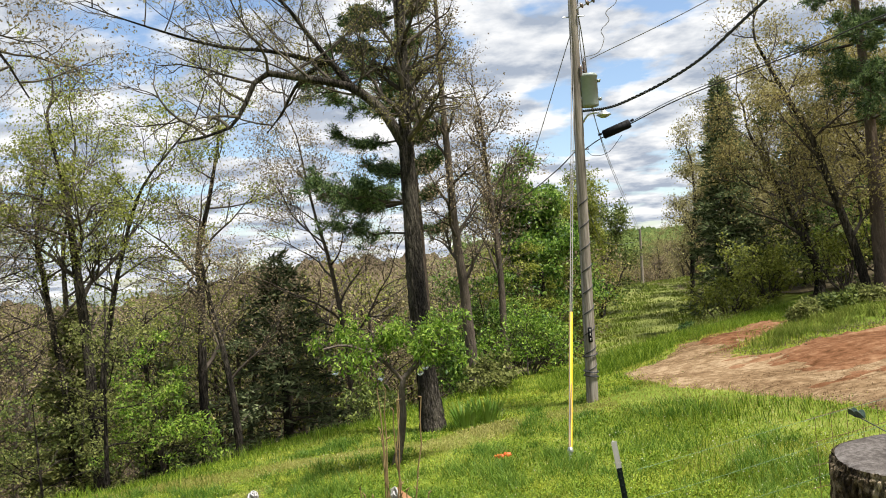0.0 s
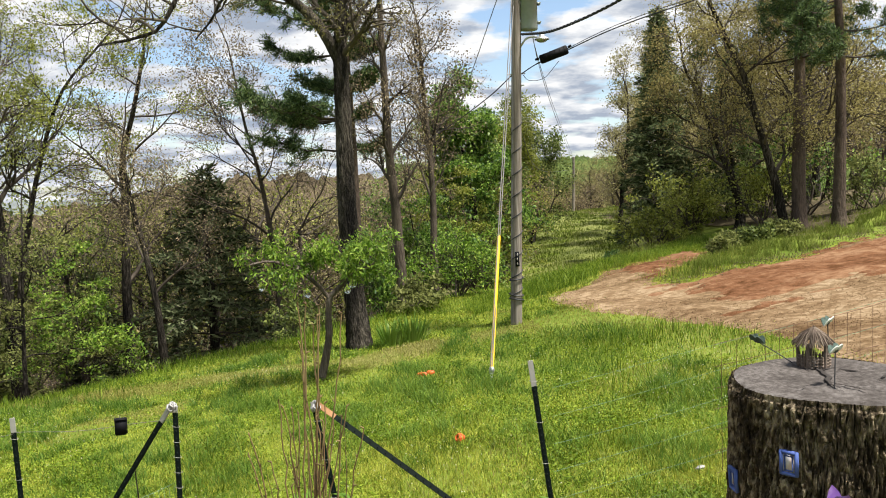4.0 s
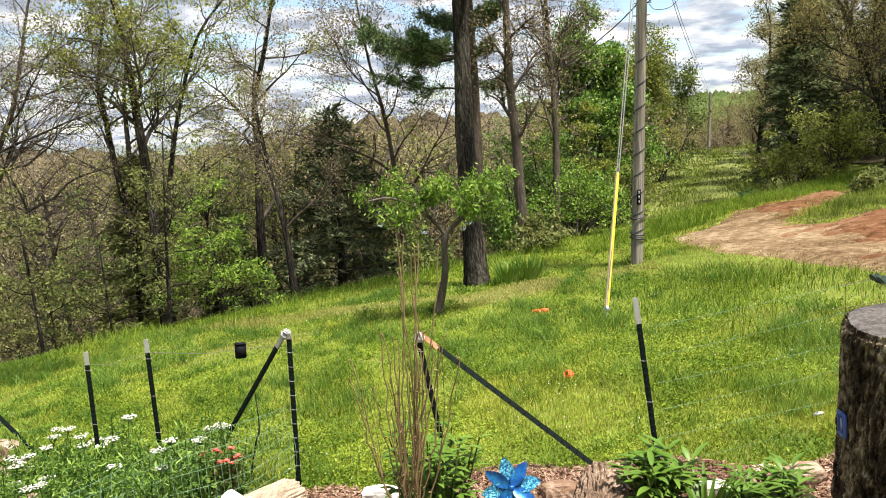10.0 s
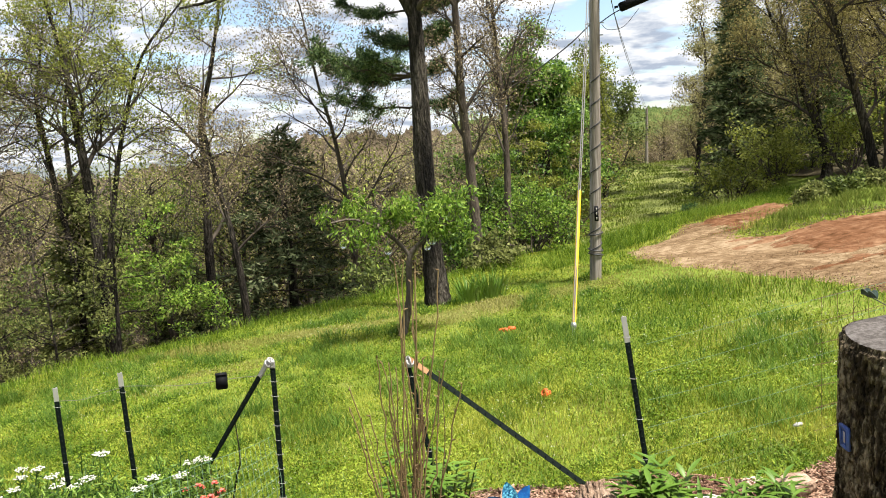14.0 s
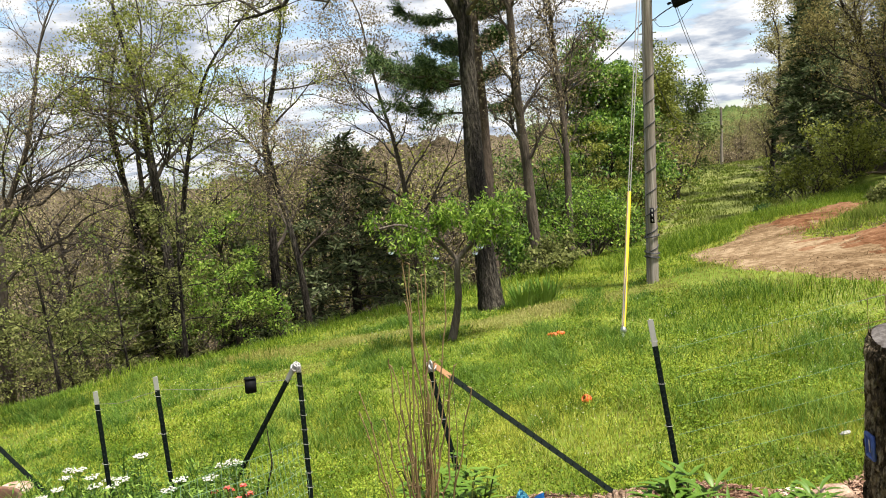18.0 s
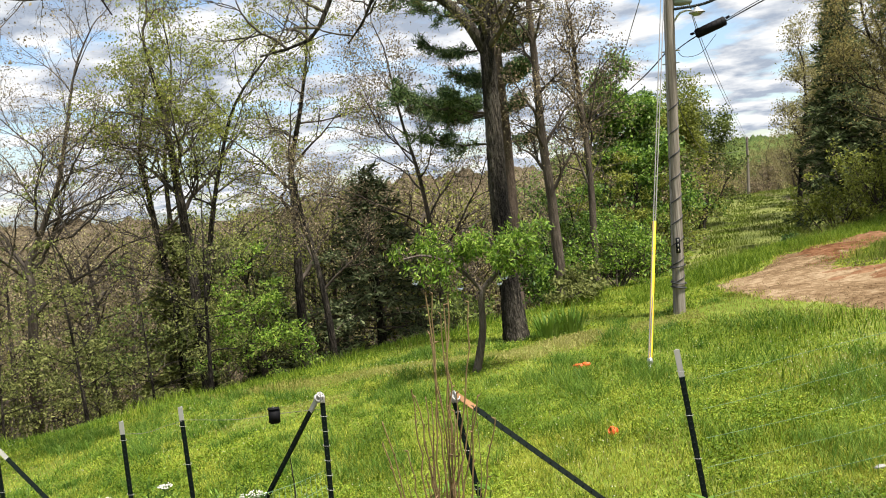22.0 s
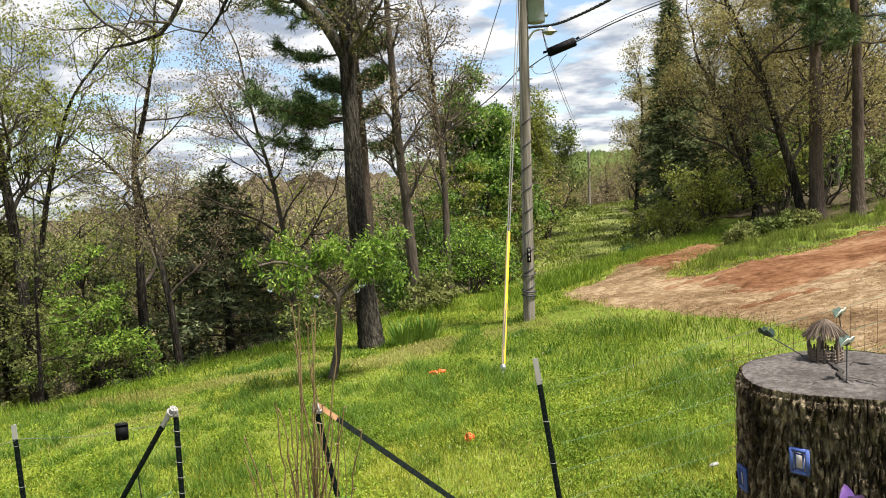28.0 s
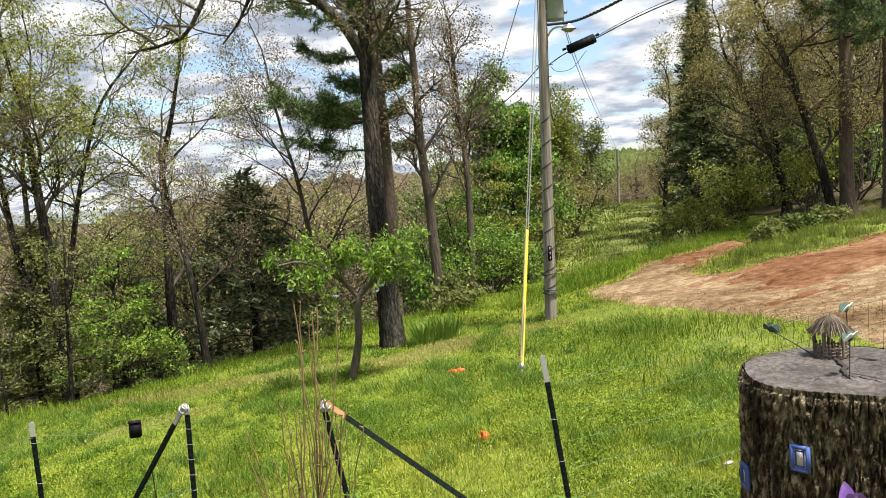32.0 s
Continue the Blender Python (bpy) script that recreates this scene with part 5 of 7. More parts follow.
def far_woods(name, spots, seed, mats, label, leaf, tall=(6, 10), aim=(-0.035, 0.0)):
    """Woods too deep to count: thin trunks, twigs and a haze of buds, in one mesh."""
    rng = np.random.default_rng(seed)
    g = Buf()
    for x, y in spots:
        z = gz(x, y)
        h = rng.uniform(*tall)
        if y > brow(x):
            h = float(np.clip((3.0 + y * rng.uniform(*aim) - z) / 0.95, 4, 17))
        lean = rng.normal(size=2) * 0.6
        s = np.linspace(0, 1, 5)
        pts = np.stack([x + lean[0] * s, y + lean[1] * s, z + h * 0.85 * s], -1)
        tube(g, pts, 0.14 * np.linspace(1, 0.2, 5) * rng.uniform(0.6, 1.2), 5)
        k = 1 + rng.integers(0, len(mats))
        tips = []
        for q in range(16):
            u = rng.uniform(0.25, 1)
            p = np.array([np.interp(u, s, pts[:, i]) for i in range(3)])
            a = rng.uniform(0, 2 * np.pi)
            d = np.array([math.cos(a), math.sin(a), rng.uniform(0.3, 1.2)])
            e = p + unit(d) * rng.uniform(1.0, 2.8)
            tube(g, [p, (p + e) / 2 + rng.normal(size=3) * 0.12, e], [0.035, 0.025, 0.01], 3)
            for w in range(4):
                b0 = p + (e - p) * rng.uniform(0.35, 1)
                e2 = b0 + unit(d * 0.5 + rng.normal(size=3)) * rng.uniform(0.5, 1.2)
                tube(g, [b0, e2], [0.014, 0.006], 3)
                tips.append(np.array([b0 + (e2 - b0) * t for t in (0.4, 0.7, 1.0)]))
        leaves(g, clouds(tips, rng, 9, 0.24), rng, leaf * rng.uniform(0.7, 1.2), slot=int(k))
    return tagged(g.link(name, [M_twig, *mats], smooth=False), label, "woods", kind="stuff")


rng_w = np.random.default_rng(5)
spots = [(x, y) for x, y in zip(rng_w.uniform(-60, 8, 1100), 24 + 75 * rng_w.random(1100) ** 1.7) if y > brow(x) + 11 and -0.86 * y < x < 0.2 * y][:440]
for k in range(9):
    x = -13.5 + 1.32 * k + rng_w.uniform(-0.3, 0.3)
    y = float(brow(x)) + rng_w.uniform(2.6, 6.0)
    if -6.3 < x < -2.0:
        continue
    z0, h, lx = gz(x, y), rng_w.uniform(2.2, 4.6), rng_w.uniform(-0.4, 0.4)
    broadleaf("sapling", [(x, y, z0), (x + 0.3 * lx, y, z0 + 0.4 * h), (x + lx, y, z0 + h)], rng_w.uniform(0.03, 0.06), "thin dark-stemmed sapling under the larger trees", 600 + k, (M_under, M_leafmid, M_under)[k % 3], M_bark,
              limbs=11, first=0.35, reach=1.0, leaf=0.042, per=6, spread=0.12, depth=2, kids=(3, 3), bare=0.5, flat=0.3, ups=2.0, up=0.2, group="saplings along the wood's edge", cat="sapling")
far_woods("far_woods", spots, 6, [M_budbrown, M_bud, M_budbrown, M_budbrown, M_leafyel, M_leafmid], "brown and yellow-green spring woods down the valley", 0.06, (4.0, 7.0))
spots = [(x, y) for x, y in zip(rng_w.uniform(3, 44, 620), rng_w.uniform(30, 120, 620)) if (y < brow(x) - 3 and x > 12 + 0.2 * y) or (y > brow(x) + 5 and 3 < x < 0.42 * y)][:210]
far_woods("far_woods", spots, 7, [M_bud, M_budbrown, M_budbrown, M_oakleaf], "budding woods along the far slope", 0.09, aim=(-0.02, 0.020))


# ---------------------------------------------------------------- utility pole and its gear
def line_between(a, b_, n, sag=0.0):
    a, b_ = np.array(a, float), np.array(b_, float)
    u = np.linspace(0, 1, n)[:, None]
    return a + (b_ - a) * u - np.array([0, 0, 1.0]) * 4 * sag * u * (1 - u)


def pole_x(z):
    return 2.71 + (z - 0.5) * 0.0325


PB = (2.70, 14.0, gz(2.70, 14.0) - 0.05)
pole = thing("utility_pole", PB, "weathered wooden utility pole wound with a black cable", "utility pole")
b = Buf()
zs = np.linspace(PB[2], 9.0, 40)
rng = np.random.default_rng(100)
tube(b, np.stack([pole_x(zs), 14.0 + 0 * zs, zs], -1), np.linspace(0.104, 0.072, 40), 16, cap=True, rough=0.025, rng=rng)
b.link("shaft", M_pole, pole)
b = Buf()
u = np.linspace(0, 1, 260)
zz = 0.95 + 3.3 * u ** 1.12
ang = u * 2 * np.pi * 9.3
rr = 0.108 - 0.0042 * zz
tube(b, np.stack([pole_x(zz) + rr * np.cos(ang), 14.0 + rr * np.sin(ang), zz], -1), 0.011, 5)
b.link("wound_cable", M_cable, pole, label="black cable wound round the pole")
for z in (1.02, 1.10, 1.38):
    b = Buf()
    an = np.linspace(0, 2 * np.pi, 25)
    tube(b, np.stack([pole_x(z) + 0.124 * np.cos(an), 14.0 + 0.124 * np.sin(an), z + 0.02 * np.cos(an + z * 9)], -1), 0.012, 5)
    b.link("band", M_cable, pole)
b = Buf()
box(b, (pole_x(1.74) - 0.01, 13.87, 1.74), (0.07, 0.02, 0.26), bev=0.004)
tag = b.link("number_plate", M_black, pole, label="black plate with pale marks")
for k in range(3):
    b = Buf()
    box(b, (pole_x(1.74) - 0.01, 13.857, 1.66 + 0.08 * k), (0.018, 0.006, 0.045), bev=0.002)
    sub(b, "mark", M_white, tag)
for x_off, r in ((-0.085, 0.012), (-0.10, 0.007)):
    b = Buf()
    zc = np.linspace(0.5, 7.6, 12)
    tube(b, np.stack([pole_x(zc) + x_off + 0.003 * zc, 13.95 + 0 * zc, zc], -1), r, 5)
    b.link("ground_wire", M_wire, pole)
for z, l in ((7.3, 0.2), (4.95, 0.16), (4.75, 0.14)):
    b = Buf()
    tube(b, [(pole_x(z) - l, 14.0, z), (pole_x(z) + l, 14.0, z + 0.01)], 0.012, 6, cap=True)
    b.link("through_bolt", M_steel, pole)

# strain insulators and their bracket near the top
ins = thing("strain_insulator", (pole_x(7.42), 13.95, 7.42), "dark ribbed strain insulator bolted to the pole", "insulator")
b = Buf()
tube(b, [(pole_x(7.42) + 0.05, 13.95, 7.42), (3.5, 13.7, 7.58)], 0.012, 6)
b.link("rod", M_steel, ins)
for k in range(4):
    b = Buf()
    t0 = 0.25 + 0.17 * k
    lathe(b, (pole_x(7.42) + t0 * 0.55, 13.95 - t0 * 0.25, 7.42 + t0 * 0.16), [(0.012, -0.03), (0.055, -0.012), (0.05, 0.008), (0.012, 0.03)], 12, tilt=Euler((0, 1.2, -0.4)).to_matrix())
    b.link("shed", M_porcelain, ins)

tr = thing("transformer", (3.10, 14.0, 5.72), "grey-green pole-mounted transformer tank with a bushing on top", "transformer")
b = Buf()
lathe(b, (3.10, 14.0, 5.70), [(0.0, 0), (0.145, 0), (0.155, 0.02), (0.155, 0.5), (0.165, 0.505), (0.165, 0.53)], 24)
tank = b.link("tank", M_trafo, tr)
b = Buf()
lathe(b, (3.10, 14.0, 5.70), [(0.168, 0.525), (0.168, 0.545), (0.15, 0.565), (0.06, 0.585), (0.0, 0.59)], 24)
b.link("lid", M_trafo, tr)
for z in (5.82, 6.14):
    b = Buf()
    box(b, (3.275, 13.98, z), (0.06, 0.07, 0.05), bev=0.008)
    tube(b, [(3.29, 13.94, z), (3.29, 13.90, z)], 0.014, 8, cap=True)
    sub(b, "terminal", M_trafo, tank)
    b = Buf()
    box(b, (2.945, 14.0, z + 0.02), (0.06, 0.12, 0.06), bev=0.006)
    b.link("bracket", M_steel, tr)
b = Buf()
prof = [(0.02, 0)]
for k in range(5):
    prof += [(0.036, 0.012 + 0.045 * k), (0.022, 0.03 + 0.045 * k)]
prof += [(0.012, 0.25), (0.012, 0.30), (0.0, 0.30)]
lathe(b, (3.05, 13.98, 6.28), prof, 12)
b.link("bushing", M_porcelain, tr, label="brown ribbed porcelain bushing")
b = Buf()
lathe(b, (2.97, 13.93, 6.22), [(0.03, 0), (0.045, 0.02), (0.03, 0.05), (0.045, 0.08), (0.03, 0.11), (0.045, 0.14), (0.02, 0.2), (0.0, 0.22)], 10)
b.link("arrester", M_porcelain, tr)
b = Buf()
tube(b, smooth_line([(3.05, 13.98, 6.57), (3.3, 13.9, 6.62), (3.42, 13.9, 6.85), (3.38, 13.9, 7.0), (3.52, 13.85, 7.15), (3.48, 13.85, 7.3), (3.66, 13.8, 7.45), (3.6, 13.8, 7.62)], 40), 0.007, 5)
b.link("jumper", M_wire, tr, label="thin curly jumper wire")

lamp = thing("street_lamp", (pole_x(5.45), 14.0, 5.45), "small grey dusk-to-dawn lamp on a curved arm", "street lamp")
b = Buf()
tube(b, smooth_line([(pole_x(5.42) + 0.07, 13.97, 5.42), (3.02, 13.9, 5.53), (3.12, 13.85, 5.56), (3.2, 13.82, 5.55)], 14), 0.018, 8)
b.link("arm", M_steel, lamp)
b = Buf()
lathe(b, (3.28, 13.8, 5.50), [(0.13, 0.0), (0.125, 0.012), (0.08, 0.04), (0.05, 0.055), (0.045, 0.10), (0.03, 0.12), (0.0, 0.122)], 20)
b.link("shade", M_steel, lamp)
b = Buf()
lathe(b, (3.28, 13.8, 5.50), [(0.0, -0.05), (0.05, -0.045), (0.09, -0.02), (0.115, 0.004)], 20)
b.link("lens", M_steel, lamp)

# guy wires with the yellow guard
ANC = np.array((1.66, 10.45, gz(1.66, 10.45)))
guy = thing("guy_wire", tuple(ANC), "steel guy wires to a ground anchor with a yellow guard", "guy wire")
tops = ((pole_x(6.95) - 0.05, 13.95, 6.95), (pole_x(6.1) - 0.06, 13.95, 6.1))
for k, tp in enumerate(tops):
    b = Buf()
    tube(b, line_between(ANC + [0.02 * k, 0, 0.18], tp, 8), 0.0075, 6)
    b.link("cable", M_wire, guy)
d = unit(np.array(tops[0]) - ANC)
b = Buf()
pp = ANC + d * 0.16
qq = ANC + d * 2.12
ring = line_between(pp, qq, 10)
tube(b, ring, 0.027, 10, cap=True)
b.link("guard", M_yellow, guy, label="bright yellow plastic guard")
b = Buf()
tube(b, [ANC - d * 0.1, ANC + d * 0.2], 0.017, 8, cap=True)
b.link("anchor_rod", M_steel, guy)
b = Buf()
lathe(b, ANC + d * 0.13, [(0.0, -0.05), (0.03, -0.045), (0.042, 0), (0.03, 0.045), (0.0, 0.05)], 10)
b.link("anchor_eye", M_steel, guy)
dg = thing("guy_wire", (0.6, 21.0, gz(0.6, 21.0)), "thin steel guy wire down into the trees", "guy wire")
b = Buf()
tube(b, line_between((pole_x(6.95) - 0.08, 14.0, 6.95), (0.6, 21.0, gz(0.6, 21.0)), 10), 0.008, 5)
b.link("cable", M_wire, dg)


def cable(name, pts, r, mat, label, twist=0):
    """A cable through the air along a smooth line; twist lays strands round each other."""
    mid = smooth_line(pts, 120)
    base = thing(name, tuple(mid[0]), label, "cable", "cables on the pole")
    if not twist:
        g = Buf()
        tube(g, mid, r, 6)
        g.link("strand", mat, base)
    for s in range(twist):
        fine = smooth_line(pts, 420)
        a, c, _ = frames_along(fine)
        ph = np.arange(420) * 0.42 + s * 2 * np.pi / twist
        g = Buf()
        tube(g, fine + (np.cos(ph)[:, None] * a + np.sin(ph)[:, None] * c) * r * 1.25, r, 5)
        g.link("strand", mat, base)
    return base


cable("service_cable", [(pole_x(5.62) + 0.08, 13.95, 5.62), (3.45, 13.3, 5.58), (4.25, 12.0, 5.84), (4.83, 10.5, 6.33), (6.2, 7.4, 7.4), (7.6, 4.4, 8.6)], 0.0115, M_cable, "thick black twisted service cable", twist=3)
cable("communication_cable", [(pole_x(4.95) + 0.08, 13.95, 4.95), (3.23, 13.9, 5.12), (3.7, 13.7, 5.30), (4.5, 13.0, 5.58), (5.88, 11.5, 5.87), (6.38, 10.5, 5.98), (9, 6.8, 6.5), (11, 4, 7.0)], 0.010, M_cable, "black communication cable from the pole")
cable("communication_cable", [(3.62, 13.75, 5.26), (3.72, 13.68, 5.33), (4.5, 12.95, 5.62), (5.88, 11.45, 5.90)], 0.006, M_cable, "thin black cable lashed beside another")
cable("communication_cable", [(pole_x(4.9) + 0.06, 14.05, 4.9), (4.2, 20, 4.2), (8, 34, 3.6), (17.72, 65, 4.2)], 0.012, M_cable, "dark cable running away along the cleared strip")
cable("communication_cable", [(pole_x(4.95) - 0.06, 14.05, 4.95), (2.60, 15.2, 4.74), (2.35, 18.0, 4.55), (1.9, 22, 4.3)], 0.011, M_cable, "dark cable running off into the trees")
cable("overhead_wire", [(3.15, 13.95, 6.52), (4.7, 12.0, 6.86), (7, 9, 7.6), (11, 4, 9)], 0.007, M_wire, "thin overhead wire from the transformer")
cable("overhead_wire", [(pole_x(8.7) + 0.05, 14.05, 8.7), (6, 26, 7.2), (17.74, 65, 5.1)], 0.010, M_wire, "thin overhead wire to the distant pole")
cable("overhead_wire", [(pole_x(7.5) + 0.08, 14.05, 7.5), (6.2, 26, 6.3), (17.76, 65, 4.7)], 0.010, M_wire, "thin overhead wire to the distant pole")
cable("drop_loop", [(pole_x(4.9) + 0.1, 13.9, 4.92), (3.05, 13.85, 4.82), (3.3, 13.8, 4.85), (3.55, 13.75, 5.12)], 0.005, M_cable, "thin slack loop of cable under the box")

sp = thing("splice_box", (3.48, 13.8, 5.24), "black ribbed cable splice box hung on the cable", "splice box")
rot = Euler((0.0, -0.30, -0.35)).to_matrix()
b = Buf()
box(b, (3.48, 13.8, 5.24), (0.50, 0.13, 0.14), rot, bev=0.014)
case = b.link("case", M_black, sp)
for k in range(6):
    b = Buf()
    o = rot @ Vector((-0.2 + 0.08 * k, 0, 0.0))
    box(b, Vector((3.48, 13.8, 5.24)) + o, (0.010, 0.134, 0.134), rot, bev=0.003)
    sub(b, "rib", M_black, case)
for s in (-1, 1):
    b = Buf()
    o = rot @ Vector((0.26 * s, 0, 0.03))
    tube(b, [Vector((3.48, 13.8, 5.24)) + o, Vector((3.48, 13.8, 5.24)) + o * 1.25], 0.02, 8, cap=True)
    b.link("end_seal", M_black, sp)

far = thing("utility_pole", (17.62, 65.0, gz(17.62, 65.0) - 0.1), "distant thin grey utility pole on the cleared strip", "utility pole")
b = Buf()
tube(b, [(17.62, 65, gz(17.62, 65.0) - 0.1), (17.68, 65, 2.5), (17.75, 65, 5.2)], [0.13, 0.11, 0.09], 10, cap=True)
b.link("shaft", M_pole, far)


# ---------------------------------------------------------------- fence posts, braces and wires
def t_bar(buf, a, c, w=0.038, slot=0, facing=(0, -1, 0)):
    """A steel bar of T section from a to c."""
    a, c = np.array(a, float), np.array(c, float)
    t = unit(c - a)
    side = unit(np.cross(t, facing))
    front = unit(np.cross(side, t))
    def strip(o, s1, h1, s2, h2):
        v = []
        for p in (a, c):
            for s, h in ((-s1, -h1), (s1, -h1), (s1, h1), (-s1, h1)):
                v.append(p + o + s2 * s * 1.0 + h2 * h)
        f = [(0, 1, 2, 3), (7, 6, 5, 4), (0, 4, 5, 1), (1, 5, 6, 2), (2, 6, 7, 3), (3, 7, 4, 0)]
        buf.add(v, f, slot)
    strip(np.zeros(3), w / 2, 0.0035, side, front)
    strip(front * -0.018, 0.003, 0.016, side, front)
    return t, side, front


def t_post(base, top, label, tip=0.17, ties=5, group="fence posts"):
    """A steel fence post with a white tip, anchor studs and wire ties."""
    base, top = np.array(base, float), np.array(top, float)
    root = thing("fence_post", tuple(base), label, "fence post", group)
    ln = np.linalg.norm(top - base)
    cut = base + (top - base) * (1 - tip / ln)
    g = Buf()
    t, side, front = t_bar(g, base - (top - base) * 0.05, cut)
    n = int(ln / 0.055)
    for k in range(n):
        p = base + (top - base) * (k + 0.5) / n * (1 - tip / ln)
        tube(g, [p + front * 0.003, p + front * 0.012], [0.006, 0.005], 5, cap=True)
    g.link("bar", M_postgreen, root, smooth=False)
    if tip:
        g = Buf()
        t_bar(g, cut, top)
        g.link("tip", M_white, root, smooth=False, label="white-painted tip")
    for k in range(ties):
        g = Buf()
        p = base + (top - base) * (0.18 + 0.7 * k / max(ties - 1, 1))
        an = np.linspace(0, 2 * np.pi, 13)
        tube(g, p + 0.027 * (np.cos(an)[:, None] * side + np.sin(an)[:, None] * front) + np.outer(np.sin(an * 0.5) * 0.012, t), 0.0017, 4)
        g.link("wire_tie", M_tape, root)
    return root


def brace(foot, top, label, rusty=False):
    foot, top = np.array(foot, float), np.array(top, float)
    root = thing("fence_brace", tuple(foot), label, "fence brace", "fence posts")
    g = Buf()
    facing = (0, -0.8, 0.6)
    cut = foot + (top - foot) * 0.9
    t, side, front = t_bar(g, foot - (top - foot) * 0.04, cut, facing=facing)
    for k in range(22):
        p = foot + (cut - foot) * (k + 0.5) / 22
        tube(g, [p + front * 0.003, p + front * 0.012], [0.006, 0.005], 5, cap=True)
    g.link("bar", M_postgreen, root, smooth=False)
    g = Buf()
    t_bar(g, cut, top, facing=facing)
    g.link("tip", M_rusttip if rusty else M_white, root, smooth=False, label="rusty end" if rusty else "white-painted end")
    g = Buf()
    rng = np.random.default_rng(int(abs(foot[0]) * 100))
    for k in range(7):
        an = np.linspace(0, 2 * np.pi, 11)
        p = top + rng.normal(size=3) * 0.010 - [0, 0, 0.03]
        q = unit(rng.normal(size=3)); w = unit(np.cross(q, rng.normal(size=3)))
        tube(g, p + 0.026 * (np.cos(an)[:, None] * q + np.sin(an)[:, None] * w), 0.007, 5)
    g.link("tape_wrap", M_tape, root, label="wad of silver tape and wire")
    return root


t_post((-1.41, 6.0, gz(-1.41, 6.0)), (-1.40, 6.0, 1.50), "dark green steel gate post with white wire ties", tip=0.05, ties=9)
t_post((-0.17, 5.75, gz(-0.17, 5.75)), (-0.38, 5.75, 1.53), "dark green steel gate post leaning a little", tip=0.06, ties=4)
t_post((1.345, 5.65, gz(1.345, 5.65)), (1.19, 5.65, 1.75), "dark green steel fence post with a white tip", tip=0.19, ties=4)
t_post((-2.63, 6.31, gz(-2.63, 6.31)), (-2.672, 6.31, 1.41), "dark green steel fence post with a white tip", tip=0.11, ties=4)
t_post((-3.19, 6.35, gz(-3.19, 6.35)), (-3.212, 6.35, 1.31), "dark green steel fence post with a white tip", tip=0.11, ties=3)
t_post((-4.72, 6.9, gz(-4.72, 6.9)), (-4.75, 6.9, 1.0), "dark green steel corner post with taped top", tip=0.05, ties=4)
t_post((5.3, 6.9, gz(5.3, 6.9)), (5.25, 6.9, 2.1), "dark green steel fence post with a white tip", tip=0.17, ties=4)
brace((-2.42, 6.6, gz(-2.42, 6.6)), (-1.42, 6.0, 1.52), "dark steel brace slanting up to the gate post")
brace((0.95, 5.78, gz(0.95, 5.78)), (-0.36, 5.75, 1.52), "dark steel brace with a rusty end slanting to the gate post", rusty=True)
brace((-3.80, 6.9, gz(-3.80, 6.9)), (-4.74, 6.9, 1.0), "dark green brace slanting up to the corner post")


def fence_run(name, a, c, za, zc, rows, label, mat, uprights=0, sag=0.02, r=0.0022, seed=0):
    """A run of fence wire: level strands from post to post, with uprights where it is mesh."""
    a, c = np.array(a, float), np.array(c, float)
    root = thing(name, (a[0], a[1], gz(a[0], a[1])), label, "wire fence")
    rng = np.random.default_rng(seed)
    lines = []
    for k in range(rows):
        u = k / max(rows - 1, 1)
        p = np.array([*a, gz(*a) + 0.05 + u * (za - gz(*a) - 0.05)])
        q = np.array([*c, gz(*c) + 0.05 + u * (zc - gz(*c) - 0.05)])
        ln = line_between(p, q, 24, sag * rng.uniform(0.4, 1.6))
        ln = ln + np.outer(np.sin(np.linspace(0, 9, 24) + k), [0, 0.004, 0.006])
        lines.append(ln)
        g = Buf()
        tube(g, ln, r, 4)
        g.link("wire", mat, root)
    for k in range(uprights):
        u = (k + 0.5) / uprights * 23
        i = min(int(u), 22)
        pts = [l[i] + (l[i + 1] - l[i]) * (u - i) for l in lines]
        g = Buf()
        tube(g, pts, r * 0.9, 4)
        g.link("upright_wire", mat, root)
    return root


fence_run("wire_fence", (1.34, 5.64), (5.3, 6.9), 1.55, 1.95, 6, "thin wire fence strands beside the lawn", M_fence, uprights=0, seed=1, r=0.0015)
fence_run("wire_fence", (2.75, 6.05), (5.28, 6.86), 1.70, 1.93, 7, "rusty welded wire fence behind the stump", M_rust, uprights=17, seed=2)
fence_run("wire_fence", (-2.66, 6.29), (-1.41, 6.02), 1.30, 1.40, 2, "thin wire strung between fence posts", M_wire, sag=0.03, r=0.002, seed=3)
fence_run("wire_fence", (-3.21, 6.33), (-2.66, 6.29), 1.20, 1.30, 2, "thin wire strung between fence posts", M_wire, r=0.0018, seed=4)
fence_run("wire_fence", (-6.4, 7.3), (-4.73, 6.9), 0.75, 0.85, 7, "white wire mesh fence beside the fire pit", M_tape, uprights=12, seed=6)


